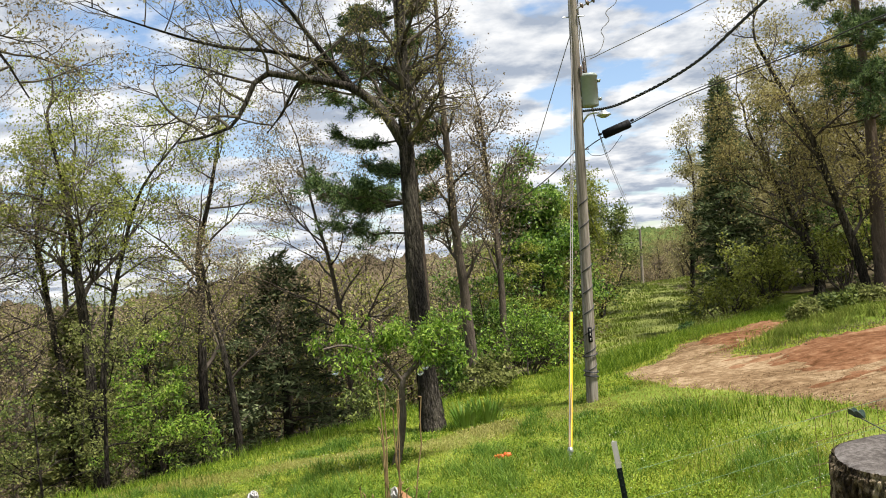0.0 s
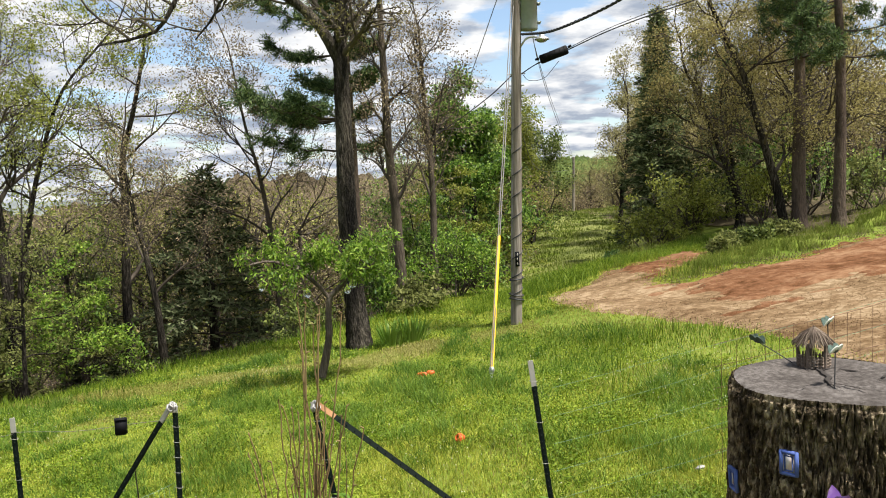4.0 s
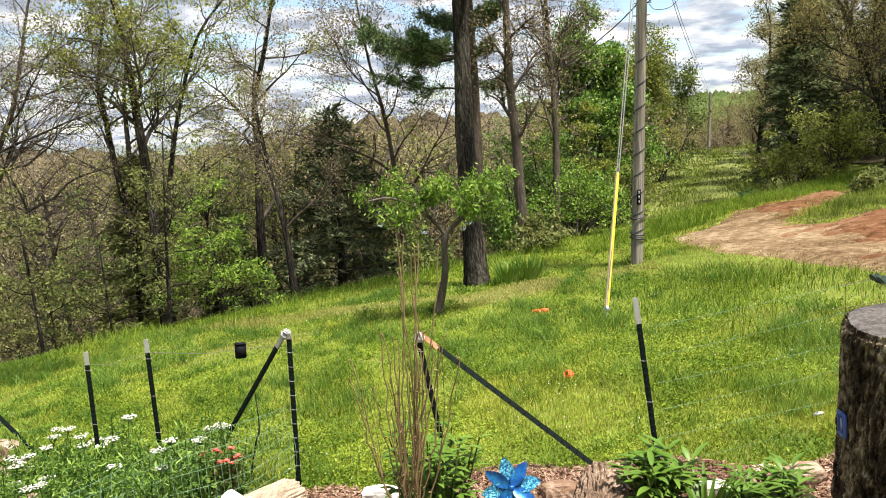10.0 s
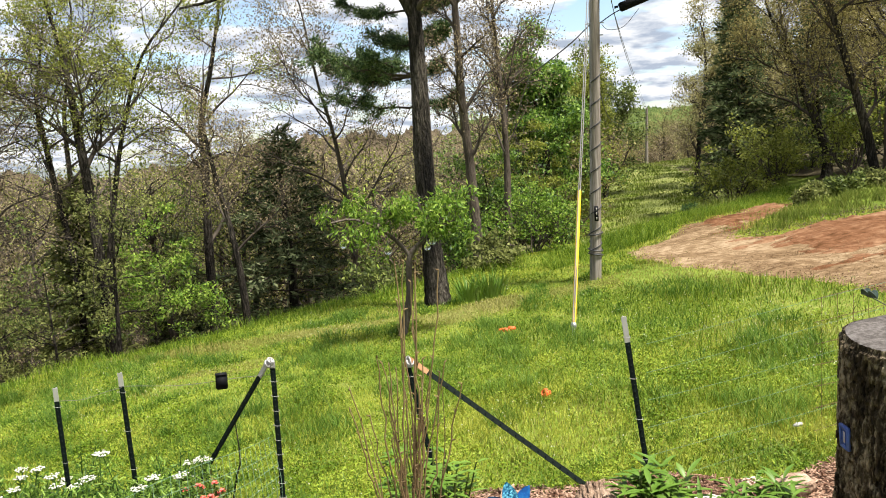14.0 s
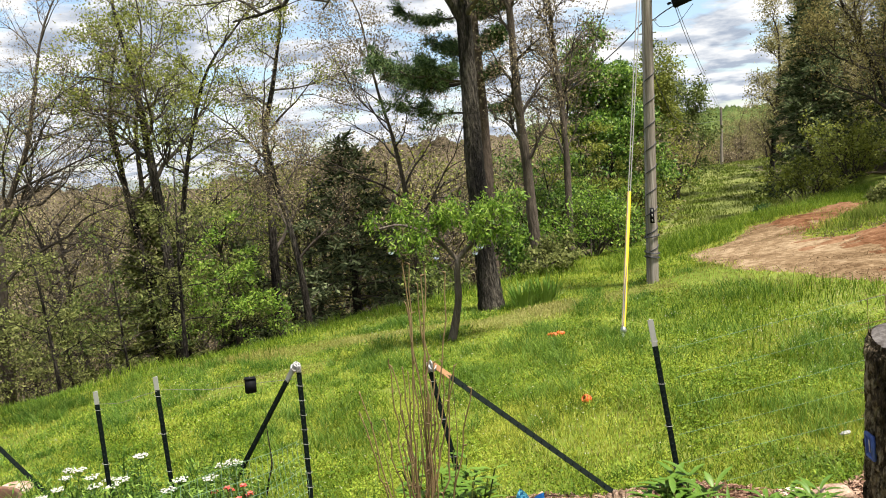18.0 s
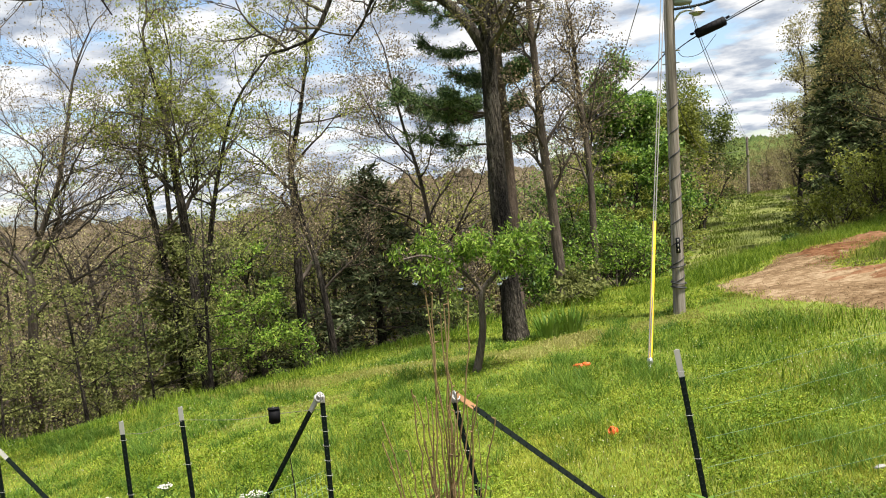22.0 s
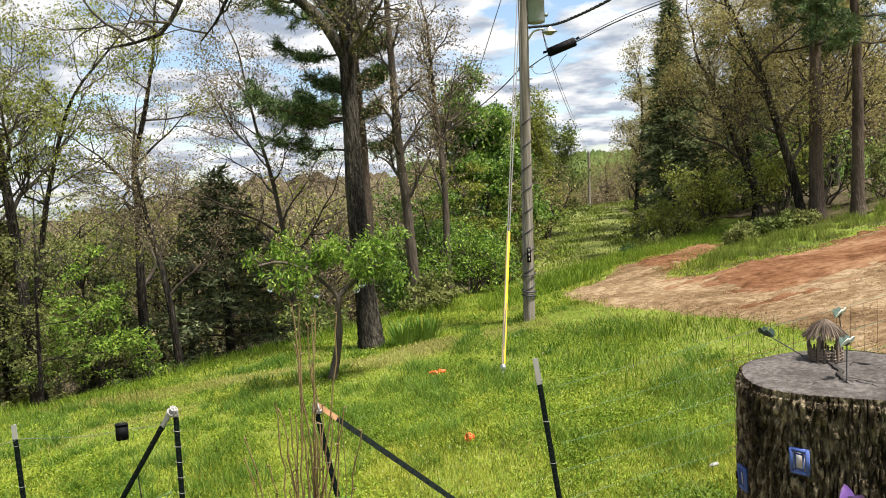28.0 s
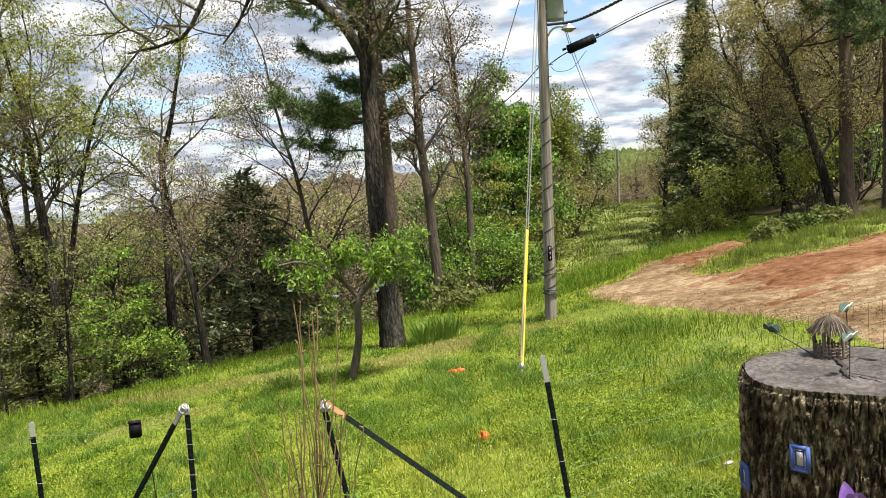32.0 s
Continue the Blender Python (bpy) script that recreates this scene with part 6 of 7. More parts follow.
def slack_mesh():
    """The slack green garden mesh that bellies in front of the yarrow."""
    root = thing("garden_mesh", (-1.46, 5.92, gz(-1.46, 5.92)), "slack green wire mesh bellying in front of the flowers", "wire mesh")
    base = smooth_line([(-1.45, 5.95, 0), (-1.75, 5.62, 0), (-2.2, 5.3, 0), (-2.8, 5.0, 0), (-3.5, 4.85, 0)], 40)
    rows = []
    for k in range(8):
        u = k / 7
        z = height(base[:, 0], base[:, 1]) + 0.03 + u * np.linspace(0.72, 0.5, 40) + 0.035 * np.sin(np.linspace(0, 7, 40) + 0.7 * k)
        ln = np.stack([base[:, 0] + 0.05 * np.sin(u * 4) + 0.03 * u, base[:, 1] - 0.10 * np.sin(u * 3.1) + 0.12 * u, z], -1)
        rows.append(ln)
        g = Buf()
        tube(g, ln, 0.0019, 4)
        g.link("wire", M_fence, root)
    for i in range(0, 40, 1):
        g = Buf()
        tube(g, np.array([r_[i] for r_ in rows]), 0.0014, 4)
        g.link("upright_wire", M_fence, root)


slack_mesh()

bx = thing("black_box", (-1.82, 6.1, 1.28), "small black plastic box hung on the fence wire", "box")
b = Buf()
box(b, (-1.82, 6.1, 1.345), (0.088, 0.055, 0.115), Euler((0, 0.03, 0.3)).to_matrix(), bev=0.008)
b.link("case", M_black, bx)
b = Buf()
box(b, (-1.82, 6.095, 1.405), (0.091, 0.058, 0.012), Euler((0, 0.03, 0.3)).to_matrix(), bev=0.004)
b.link("lid", M_black, bx)
b = Buf()
tube(b, [(-1.82, 6.1, 1.40), (-1.825, 6.1, 1.425)], 0.004, 5)
b.link("hook", M_wire, bx)

stk = thing("dead_stick", (-1.86, 6.35, gz(-1.86, 6.35)), "thin dark dead stick standing in the grass", "stick")
b = Buf()
tube(b, smooth_line([(-1.92, 6.35, gz(-1.86, 6.35)), (-1.84, 6.35, 0.48), (-1.80, 6.35, 0.62), (-1.81, 6.34, 0.95)], 10), [0.009, 0.009, 0.008, 0.008, 0.008, 0.007, 0.007, 0.006, 0.005, 0.004], 5)
b.link("stick", M_bark, stk)


# ---------------------------------------------------------------- the stump and what stands on it
SC, SR, STOP, SBOT = (2.22, 3.50), 0.482, 2.05, gz(2.22, 3.5) - 0.05


def stump_r(a, z):
    """Outline of the stump: lobes, a fold at the front, and a flare towards the ground."""
    lob = 1 + 0.045 * np.cos(2 * a + 0.6) + 0.045 * np.cos(3 * a + 2.4) + 0.03 * np.cos(5 * a + 0.5)
    lob = lob + 0.16 * np.exp(-((np.abs(np.mod(a - np.radians(-107) + np.pi, 2 * np.pi) - np.pi)) / 0.38) ** 2)
    flare = 1 + 0.22 * np.exp(-(z - SBOT) / 0.35) - 0.02 * (z > STOP - 0.03)
    return SR * lob * flare * 0.97


def make_stump():
    root = thing("tree_stump", (SC[0], SC[1], SBOT), "tall cut tree stump with rugged dark bark and a weathered top", "tree stump")
    na, nz = 600, 210
    a = np.linspace(0, 2 * np.pi, na, endpoint=False)
    z = np.linspace(SBOT, STOP, nz)
    A, Z = np.meshgrid(a, z, indexing="ij")
    R = stump_r(A, Z)
    fur = np.zeros_like(A)
    for i in range(na):
        ca, sa = math.cos(a[i]), math.sin(a[i])
        for j in range(nz):
            q = Vector((ca * 4, sa * 4, z[j] * 2.6))
            w = 0.55 * noise.noise(q * 2.2)
            p = Vector((ca * 26 + w, sa * 26 - w, z[j] * 8.0 + w))
            n1 = abs(noise.noise(p))
            n2 = noise.noise(Vector((ca * 18, sa * 18, z[j] * 16)))
            n3 = abs(noise.noise(Vector((ca * 19 + 3, sa * 19, z[j] * 24 + 0.8 * w))))
            fur[i, j] = 0.046 * (min(n1 * 2.8, 0.6) - 0.4) + 0.018 * (min(n3 * 3.2, 0.5) - 0.3) + 0.012 * n2 + 0.014 * noise.noise(q)
    fur[:, -6:] *= np.linspace(0.9, 0.3, 6)
    R = R + fur
    v = np.stack([SC[0] + R * np.cos(A), SC[1] + R * np.sin(A), Z], -1)
    i, j = np.meshgrid(np.arange(na), np.arange(nz - 1), indexing="ij")
    k = (i + 1) % na
    g = Buf()
    g.add(v.reshape(-1, 3), np.stack([i * nz + j, k * nz + j, k * nz + j + 1, i * nz + j + 1], -1).reshape(-1, 4))
    g.link("bark", M_stumpbark, root, smooth=False)
    nr = 22
    g = Buf()
    rr = np.linspace(0.0, 1.0, nr)
    A2, U = np.meshgrid(a, rr, indexing="ij")
    edge = stump_r(a, np.full(na, STOP))[:, None] + fur[:, -1:] * 0.4 - 0.012
    X, Y = SC[0] + edge * U * np.cos(A2), SC[1] + edge * U * np.sin(A2)
    Zt = STOP + 0.004 + 0.010 * np.cos(3 * X + 5 * Y) * U - 0.012 * (U > 0.97) + 0.003 * np.sin(50 * U + 2 * np.sin(3 * A2))
    v = np.stack([X, Y, Zt], -1).reshape(-1, 3)
    i, j = np.meshgrid(np.arange(na), np.arange(nr - 1), indexing="ij")
    k = (i + 1) % na
    g.add(v, np.stack([i * nr + j, i * nr + j + 1, k * nr + j + 1, k * nr + j], -1).reshape(-1, 4))
    top = g.link("cut_top", M_stumptop, root, label="grey weathered saw-cut top")
    for pts, w in (([(2.23, 3.74), (2.20, 3.62), (2.17, 3.50), (2.11, 3.40), (2.10, 3.30)], 0.014), ([(2.11, 3.40), (2.16, 3.30), (2.18, 3.24)], 0.006),
                   ([(2.38, 3.42), (2.47, 3.46), (2.62, 3.44)], 0.013), ([(2.30, 3.62), (2.36, 3.55)], 0.008), ([(2.20, 3.62), (2.30, 3.66)], 0.006),
                   *[([(2.16 + q * math.cos(n), 3.46 + q * math.sin(n) * 0.9) for q in (0.10 + 0.05 * (k % 3), 0.2, 0.26 + 0.03 * (k % 4))], 0.0012 + 0.0007 * (k % 3)) for k, n in enumerate(np.arange(9) * 0.698 + 0.2)]):
        g = Buf()
        q = smooth_line([(*p, STOP + 0.010) for p in pts], 14)
        q[:, 0] += 0.006 * np.sin(np.arange(14) * 2.1)
        tube(g, q, w * np.sin(np.linspace(0.35, 2.9, 14)), 6)
        v = g.v[0]; v[:, 2] = STOP + 0.012 + (v[:, 2] - STOP - 0.010) * 0.25
        sub(g, "crack", M_crack, top)
    return root


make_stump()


def fairy_window(ang, z, w, h, label):
    """A little blue window frame fixed to the bark."""
    a = radians(ang)
    r = float(stump_r(np.array(a), np.array(z))) + 0.020
    c = Vector((SC[0] + r * math.cos(a), SC[1] + r * math.sin(a), z))
    rot = Euler((0, 0.05, a)).to_matrix()
    root = thing("fairy_window", tuple(c), label, "miniature window", "little blue windows on the stump")
    bars = (((0, -w / 2, 0), (0.016, 0.016, h + 0.016)), ((0, w / 2, 0), (0.016, 0.016, h + 0.016)), ((0, 0, h / 2), (0.018, w, 0.016)), ((0, 0, -h / 2), (0.018, w, 0.016)),
            ((0.002, -w / 2 + 0.016, 0), (0.012, 0.006, h - 0.02)), ((0.002, w / 2 - 0.016, 0), (0.012, 0.006, h - 0.02)), ((0.002, 0, h / 2 - 0.015), (0.012, w - 0.03, 0.006)), ((0.002, 0, -h / 2 + 0.015), (0.012, w - 0.03, 0.006)))
    for o, s in bars:
        g = Buf()
        box(g, c + rot @ Vector(o), s, rot, bev=0.003)
        g.link("frame_bar", M_bluepaint, root)
    g = Buf()
    box(g, c + rot @ Vector((-0.002, 0, 0)), (0.008, w - 0.01, h - 0.01), rot, bev=0.001)
    g.link("pane", M_pane, root)


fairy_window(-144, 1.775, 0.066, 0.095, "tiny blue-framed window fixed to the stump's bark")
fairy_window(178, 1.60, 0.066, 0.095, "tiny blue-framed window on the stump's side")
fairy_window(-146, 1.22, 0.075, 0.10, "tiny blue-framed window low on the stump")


def twig_hut():
    c = np.array((2.23, 3.72, STOP + 0.008))
    rng = np.random.default_rng(9)
    root = thing("twig_hut", tuple(c), "little round hut of woven twigs with a straw roof", "miniature hut")
    for k in range(30):
        a = 2 * np.pi * k / 30
        g = Buf()
        p = c + [0.07 * math.cos(a), 0.07 * math.sin(a), 0]
        tall = 0.125 if k % 6 == 0 else 0.055 + 0.012 * rng.random()
        tube(g, [p, p + [0.003 * rng.normal(), 0.003 * rng.normal(), tall]], 0.0085 if k % 6 == 0 else 0.0045, 5, cap=True)
        g.link("post" if k % 6 == 0 else "stake", M_twighut, root)
    for z in (0.015, 0.03, 0.045):
        g = Buf()
        an = np.linspace(0, 2 * np.pi, 61)
        rr = 0.072 + 0.006 * np.sin(an * 15)
        tube(g, np.stack([c[0] + rr * np.cos(an), c[1] + rr * np.sin(an), c[2] + z + 0 * an], -1), 0.004, 4)
        g.link("weave", M_twighut, root)
    g = Buf()
    for k in range(220):
        a = rng.uniform(0, 2 * np.pi)
        r1 = 0.070 + 0.032 * rng.random() ** 0.7
        p0 = c + [0.008 * math.cos(a), 0.008 * math.sin(a), 0.185 + 0.012 * rng.random()]
        p1 = c + [r1 * math.cos(a + 0.1), r1 * math.sin(a + 0.1), 0.120 - 0.016 * rng.random()]
        tube(g, [p0, (p0 + p1) / 2 + [0.004 * rng.normal(), 0.004 * rng.normal(), 0.012], p1 + rng.normal(size=3) * 0.004], 0.0022, 3)
    g.link("thatch", M_twighut, root)
    g = Buf()
    tube(g, [c + [0, 0, 0.17], c + [0, 0, 0.205]], [0.009, 0.003], 5)
    g.link("finial", M_twighut, root)


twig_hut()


def butterfly(foot, head, turn, span, label, mats):
    """A metal butterfly on a wire stake."""
    foot, head = np.array(foot, float), np.array(head, float)
    root = thing("butterfly_stake", tuple(foot), label, "garden stake", "butterflies on the stump")
    g = Buf()
    tube(g, line_between(foot - [0, 0, 0.01], head, 6, -0.004), 0.0028, 5)
    g.link("stake", M_cable, root)
    g = Buf()
    f = np.array([math.cos(turn), math.sin(turn), 0.15])
    tube(g, np.array([head - f * 0.02, head - f * 0.008, head + f * 0.01, head + f * 0.022]), [0.002, 0.006, 0.007, 0.002], 6)
    g.link("body", M_cable, root)
    side = np.array([-math.sin(turn), math.cos(turn), 0])
    for s, m in zip((-1, 1), mats):
        out = []
        for th in np.linspace(0, np.pi, 13):
            rr = span * (0.55 + 0.45 * abs(math.cos(th)) ** 0.8) * (1 - 0.25 * math.exp(-((th - 1.5) / 0.35) ** 2))
            out.append(head + side * s * rr * math.sin(th) * 0.55 + f * rr * math.cos(th) * 0.8 + np.array([0, 0, 0.9 * rr * math.sin(th)]))
        g = Buf()
        nrm = unit(np.cross(out[4] - head, out[8] - head)) * 0.0015
        v = [head + nrm, *[p + nrm for p in out], head - nrm, *[p - nrm for p in out]]
        n = 14
        fc = [(0, i, i + 1) for i in range(1, 13)] + [(n, n + i + 1, n + i) for i in range(1, 13)]
        g.add(v, fc)
        g.add(v, [(i, i + 1, n + i + 1, n + i) for i in range(1, 13)])
        wing = g.link("wing", m, root)
        for q in (3, 6, 9):
            g = Buf()
            tube(g, [head, head + (out[q] - head) * 0.96], [0.003, 0.0014], 4)
            sub(g, "wing_vein", M_cable, wing)


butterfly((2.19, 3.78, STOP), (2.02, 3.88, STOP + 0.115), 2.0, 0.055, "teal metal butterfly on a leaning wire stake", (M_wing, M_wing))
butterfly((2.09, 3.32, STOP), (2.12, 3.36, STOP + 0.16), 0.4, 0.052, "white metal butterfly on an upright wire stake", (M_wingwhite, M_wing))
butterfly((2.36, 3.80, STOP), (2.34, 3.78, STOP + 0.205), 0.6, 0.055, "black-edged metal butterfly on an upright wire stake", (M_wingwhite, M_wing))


def petal(g, base, d, n, ln, w, curl, slot=0, cup=0.25):
    """A curved petal or leaf of sheet, from its base along d, with its face towards n."""
    d, n = unit(np.array(d, float)), unit(np.array(n, float))
    s = unit(np.cross(d, n))
    us = np.linspace(0, 1, 9)
    rows = []
    for u in us:
        ww = w * math.sin(math.pi * min(0.06 + 0.94 * u, 1)) ** 0.7 * (1 - 0.25 * u)
        mid = np.array(base) + d * ln * u + n * curl * ln * u * u
        rows.append([mid - s * ww + n * cup * ww, mid, mid + s * ww + n * cup * ww])
    v = np.array(rows).reshape(-1, 3)
    f = []
    for i in range(8):
        for j in range(2):
            f.append((i * 3 + j, i * 3 + j + 1, i * 3 + j + 4, i * 3 + j + 3))
    g.add(v, f, slot)
    g.add(v - n * 0.002, [t[::-1] for t in f], slot)


def metal_iris():
    c = np.array((1.868, 2.95, 1.630))
    foot = (1.885, 2.96, gz(1.885, 2.96))
    root = thing("metal_iris", foot, "large purple metal iris flower on a stake", "garden ornament")
    g = Buf()
    tube(g, smooth_line([foot, (1.865, 2.95, 1.1), (1.868, 2.95, 1.54)], 10), 0.006, 6)
    g.link("stake", M_leafdark, root)
    for d, n, ln, w, cl, m in (((-0.35, -0.1, 1), (0.3, -1, 0.2), 0.108, 0.052, 0.30, M_purple), ((0.35, -0.1, 1), (-0.3, -1, 0.2), 0.108, 0.052, 0.30, M_purple), ((0.0, 0.35, 1), (0, -1, 0.3), 0.13, 0.040, 0.1, M_purple), ((0.02, -0.3, 1), (0, -1, 0.1), 0.10, 0.036, 0.2, M_lilac), ((-0.75, -0.2, 0.8), (0.3, -0.8, 0.5), 0.10, 0.034, 0.15, M_purple), ((0.75, -0.2, 0.8), (-0.3, -0.8, 0.5), 0.10, 0.034, 0.15, M_purple),
                               ((0.1, -0.55, -0.9), (0.1, -1, 0.5), 0.125, 0.048, -0.35, M_purple), ((-0.9, -0.2, 0.15), (-0.2, -0.3, 1), 0.115, 0.030, -0.9, M_lilac), ((0.9, -0.1, 0.1), (0.2, -0.3, 1), 0.105, 0.030, -0.9, M_purple)):
        g = Buf()
        petal(g, c, d, n, ln, w, cl)
        g.link("petal", m, root)
    for d, ln in (((0.5, -0.2, 0.8), 0.24), ((-0.5, -0.2, 0.75), 0.22)):
        g = Buf()
        petal(g, (1.866, 2.95, 1.27), d, (0, -1, 0.3), ln, 0.022, -0.2)
        g.link("leaf", M_leafdark, root, label="painted green metal leaf")


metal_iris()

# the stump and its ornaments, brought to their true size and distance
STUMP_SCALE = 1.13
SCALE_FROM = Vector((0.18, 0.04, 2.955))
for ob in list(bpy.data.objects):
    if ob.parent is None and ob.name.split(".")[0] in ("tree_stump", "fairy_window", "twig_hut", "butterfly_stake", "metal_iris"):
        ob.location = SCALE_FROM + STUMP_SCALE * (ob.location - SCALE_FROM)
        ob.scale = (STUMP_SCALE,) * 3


def pinwheel(c, size, foot, label, mats, n1, n2, seed):
    """A garden pinwheel: two rings of bent metal petals on a thin stake, turned to the house."""
    c, foot = np.array(c, float), np.array(foot, float)
    root = thing("pinwheel", tuple(foot), label, "pinwheel")
    g = Buf()
    tube(g, smooth_line([foot, (foot + c) / 2 + [0.01, 0, 0], c + [0, 0.03, 0]], 8), 0.006, 6)
    g.link("stake", M_cable, root)
    face = unit(np.array([-0.05, -1.0, 0.42]))
    ux = unit(np.cross([0, 0, 1.0], face)) * -1
    uy = np.cross(face, ux)
    for ring, (n, rr, w, lift, m) in enumerate(((n1, size, 0.30, 0.0, mats[0]), (n2, size * 0.98, 0.25, 0.02, mats[1]))):
        for k in range(n):
            a = 2 * np.pi * k / n + 0.2 + ring * np.pi / n
            d = ux * math.cos(a) + uy * math.sin(a)
            g = Buf()
            tw = unit(face + 0.28 * np.cross(face, d))
            petal(g, c + d * size * 0.08 + face * lift, d, tw, rr * 0.92, rr * w, 0.12, cup=0.3)
            g.link("petal", m, root)
    g = Buf()
    blob(g, c + face * 0.035, (size * 0.1,) * 3, np.random.default_rng(seed), 0.0, 2)
    g.link("hub", M_blue, root, label="shiny blue ball hub")


pinwheel((0.25, 4.6, 0.84), 0.185, (0.36, 4.6, gz(0.36, 4.6)), "large shiny blue metal pinwheel on a thin dark stake", (M_bluelace, M_blue), 4, 4, 1)
pinwheel((-2.67, 5.0, 0.54), 0.085, (-2.67, 5.02, gz(-2.67, 5.0)), "small teal metal pinwheel among the flowers", (M_teal, M_teal), 4, 4, 2)


# ---------------------------------------------------------------- logs, stones and small things in the bed
def log(name, axis, r, label, mat, seed, ridge_amp, end_mat, stub=None):
    rng = np.random.default_rng(seed)
    root = thing(name, tuple(axis[0]), label, "log")
    p = smooth_line(axis, 40)
    a, c, t = frames_along(p)
    na = 260
    ang = np.linspace(0, 2 * np.pi, na, endpoint=False)
    rad = np.zeros((40, na))
    for i in range(40):
        for j in range(na):
            q = Vector((math.cos(ang[j]) * 3.2, math.sin(ang[j]) * 3.2, i * 0.09))
            w = 0.9 * noise.noise(Vector((math.cos(ang[j]) * 2, math.sin(ang[j]) * 2, i * 0.22)))
            v_ = Vector((math.cos(ang[j]) * 9 + w, math.sin(ang[j]) * 9 - w, i * 0.16))
            rad[i, j] = r[0] + (r[1] - r[0]) * i / 39
            rad[i, j] *= 1 + ridge_amp * (min(abs(noise.noise(v_)) * 2.2, 0.75) - 0.4) + 0.05 * noise.noise(q * 0.4)
    rad[-1] *= 0.93; rad[0] *= 0.93
    v = p[:, None] + rad[..., None] * (np.cos(ang)[None, :, None] * a[:, None] + np.sin(ang)[None, :, None] * c[:, None])
    i, j = np.meshgrid(np.arange(39), np.arange(na), indexing="ij")
    k = (j + 1) % na
    g = Buf()
    g.add(v.reshape(-1, 3), np.stack([i * na + j, i * na + k, (i + 1) * na + k, (i + 1) * na + j], -1).reshape(-1, 4))
    g.link("body", mat, root)
    for e, s in ((0, -1), (39, 1)):
        g = Buf()
        ring = v[e]
        inner = p[e] + (ring - p[e]) * 0.5 + t[e] * s * 0.012
        vv = np.vstack([ring, inner, p[e] + t[e] * s * 0.015])
        f = [(q, (q + 1) % na, na + (q + 1) % na, na + q) for q in range(na)]
        g.add(vv, f)
        g.add(vv, [(na + q, na + (q + 1) % na, 2 * na) for q in range(na)])
        g.link("cut_end", end_mat, root)
    if stub is not None:
        g = Buf()
        tube(g, [stub[0], stub[1]], [0.085, 0.06], 14, cap=True, rough=0.08, rng=rng)
        g.link("knot", M_stonewhite, root, label="pale sawn knot", smooth=False)
    return root


log("bare_log", [(-1.36, 5.62, 0.33), (-1.55, 5.25, 0.36), (-1.80, 4.80, 0.36), (-2.05, 4.4, 0.34)], (0.15, 0.19), "barkless weathered pale log with a sawn knot", M_log, 31, 0.20, M_log, stub=((-1.66, 5.22, 0.46), (-1.69, 5.16, 0.56)))
log("bark_log", [(0.92, 5.48, 0.47), (0.86, 5.2, 0.46), (0.78, 4.8, 0.42), (0.68, 4.3, 0.40)], (0.15, 0.20), "thick log with deeply ridged brown bark", M_logbark, 32, 0.32, M_logbark)
log("bark_log", [(-4.45, 6.3, 0.02), (-4.0, 6.05, 0.05), (-3.55, 5.95, 0.06)], (0.17, 0.17), "rough-barked log lying by the fence corner", M_logbark, 33, 0.34, M_stumptop)

for k, (x, y, rx, ry, rz, m, lab) in enumerate((
        (-1.10, 5.66, 0.15, 0.11, 0.085, M_stone, "flat tan sandstone block edging the bed"), (-0.83, 5.56, 0.155, 0.12, 0.085, M_stone, "brownish sandstone block edging the bed"),
        (-0.70, 5.80, 0.16, 0.10, 0.10, M_stonewhite, "pale limestone block edging the bed"), (0.60, 5.56, 0.15, 0.11, 0.10, M_stone, "grey-tan stone beside the bark log"),
        (1.62, 5.34, 0.12, 0.09, 0.085, M_stonewhite, "white limestone lump edging the bed"), (2.18, 5.32, 0.15, 0.11, 0.13, M_stone, "large rough tan rock leaning at the bed's edge"),
        (2.36, 5.02, 0.07, 0.06, 0.05, M_stone, "small tan stone by the rock"), (-1.33, 5.33, 0.045, 0.045, 0.045, M_stone, "small round brown stone by the log"),
        (2.02, 5.62, 0.12, 0.06, 0.03, M_stone, "flat stone half hidden by grass"))):
    rng = np.random.default_rng(200 + k)
    y -= 0.16
    z = gz(x, y) + rz * 0.5 + 0.02
    s = thing("stone", (x, y, z - rz), lab, "stone", "stones edging the bed")
    g = Buf()
    slab(g, (x, y, z), (rx * 0.80, ry * 0.78, rz * 0.58), rng, rng.uniform(-0.4, 0.4))
    g.link("rock", m, s, smooth=False)

tb = thing("tennis_ball", (-1.36, 5.18, gz(-1.36, 5.18)), "worn yellow-green tennis ball on the mulch", "ball")
b = Buf()
lathe(b, (-1.36, 5.18, gz(-1.36, 5.18) + 0.055), [(0.034 * math.sin(t), -0.034 * math.cos(t)) for t in np.linspace(0.01, 3.13, 14)], 20)
b.link("felt", M_tennis, tb)

ob_ = thing("toy_ball", (0.93, 7.99, gz(0.93, 7.99)), "orange openwork dog ball in the grass", "ball")
c = np.array((0.93, 7.99, gz(0.93, 7.99) + 0.045))
for k in range(9):
    b = Buf()
    ax = unit(np.array([math.cos(k * 2.4), math.sin(k * 2.4), math.cos(k * 1.3)]))
    e1 = unit(np.cross(ax, [0.3, 0.5, 0.8])); e2 = np.cross(ax, e1)
    an = np.linspace(0, 2 * np.pi, 25)
    tube(b, c + ax * 0.024 * (-1) ** k + 0.040 * (np.cos(an)[:, None] * e1 + np.sin(an)[:, None] * e2), 0.007, 6)
    b.link("ring", M_orange, ob_)
ty = thing("dog_toy", (0.84, 11.05, gz(0.84, 11.05)), "crumpled orange toy lying on the lawn", "toy")
b = Buf()
rng = np.random.default_rng(44)
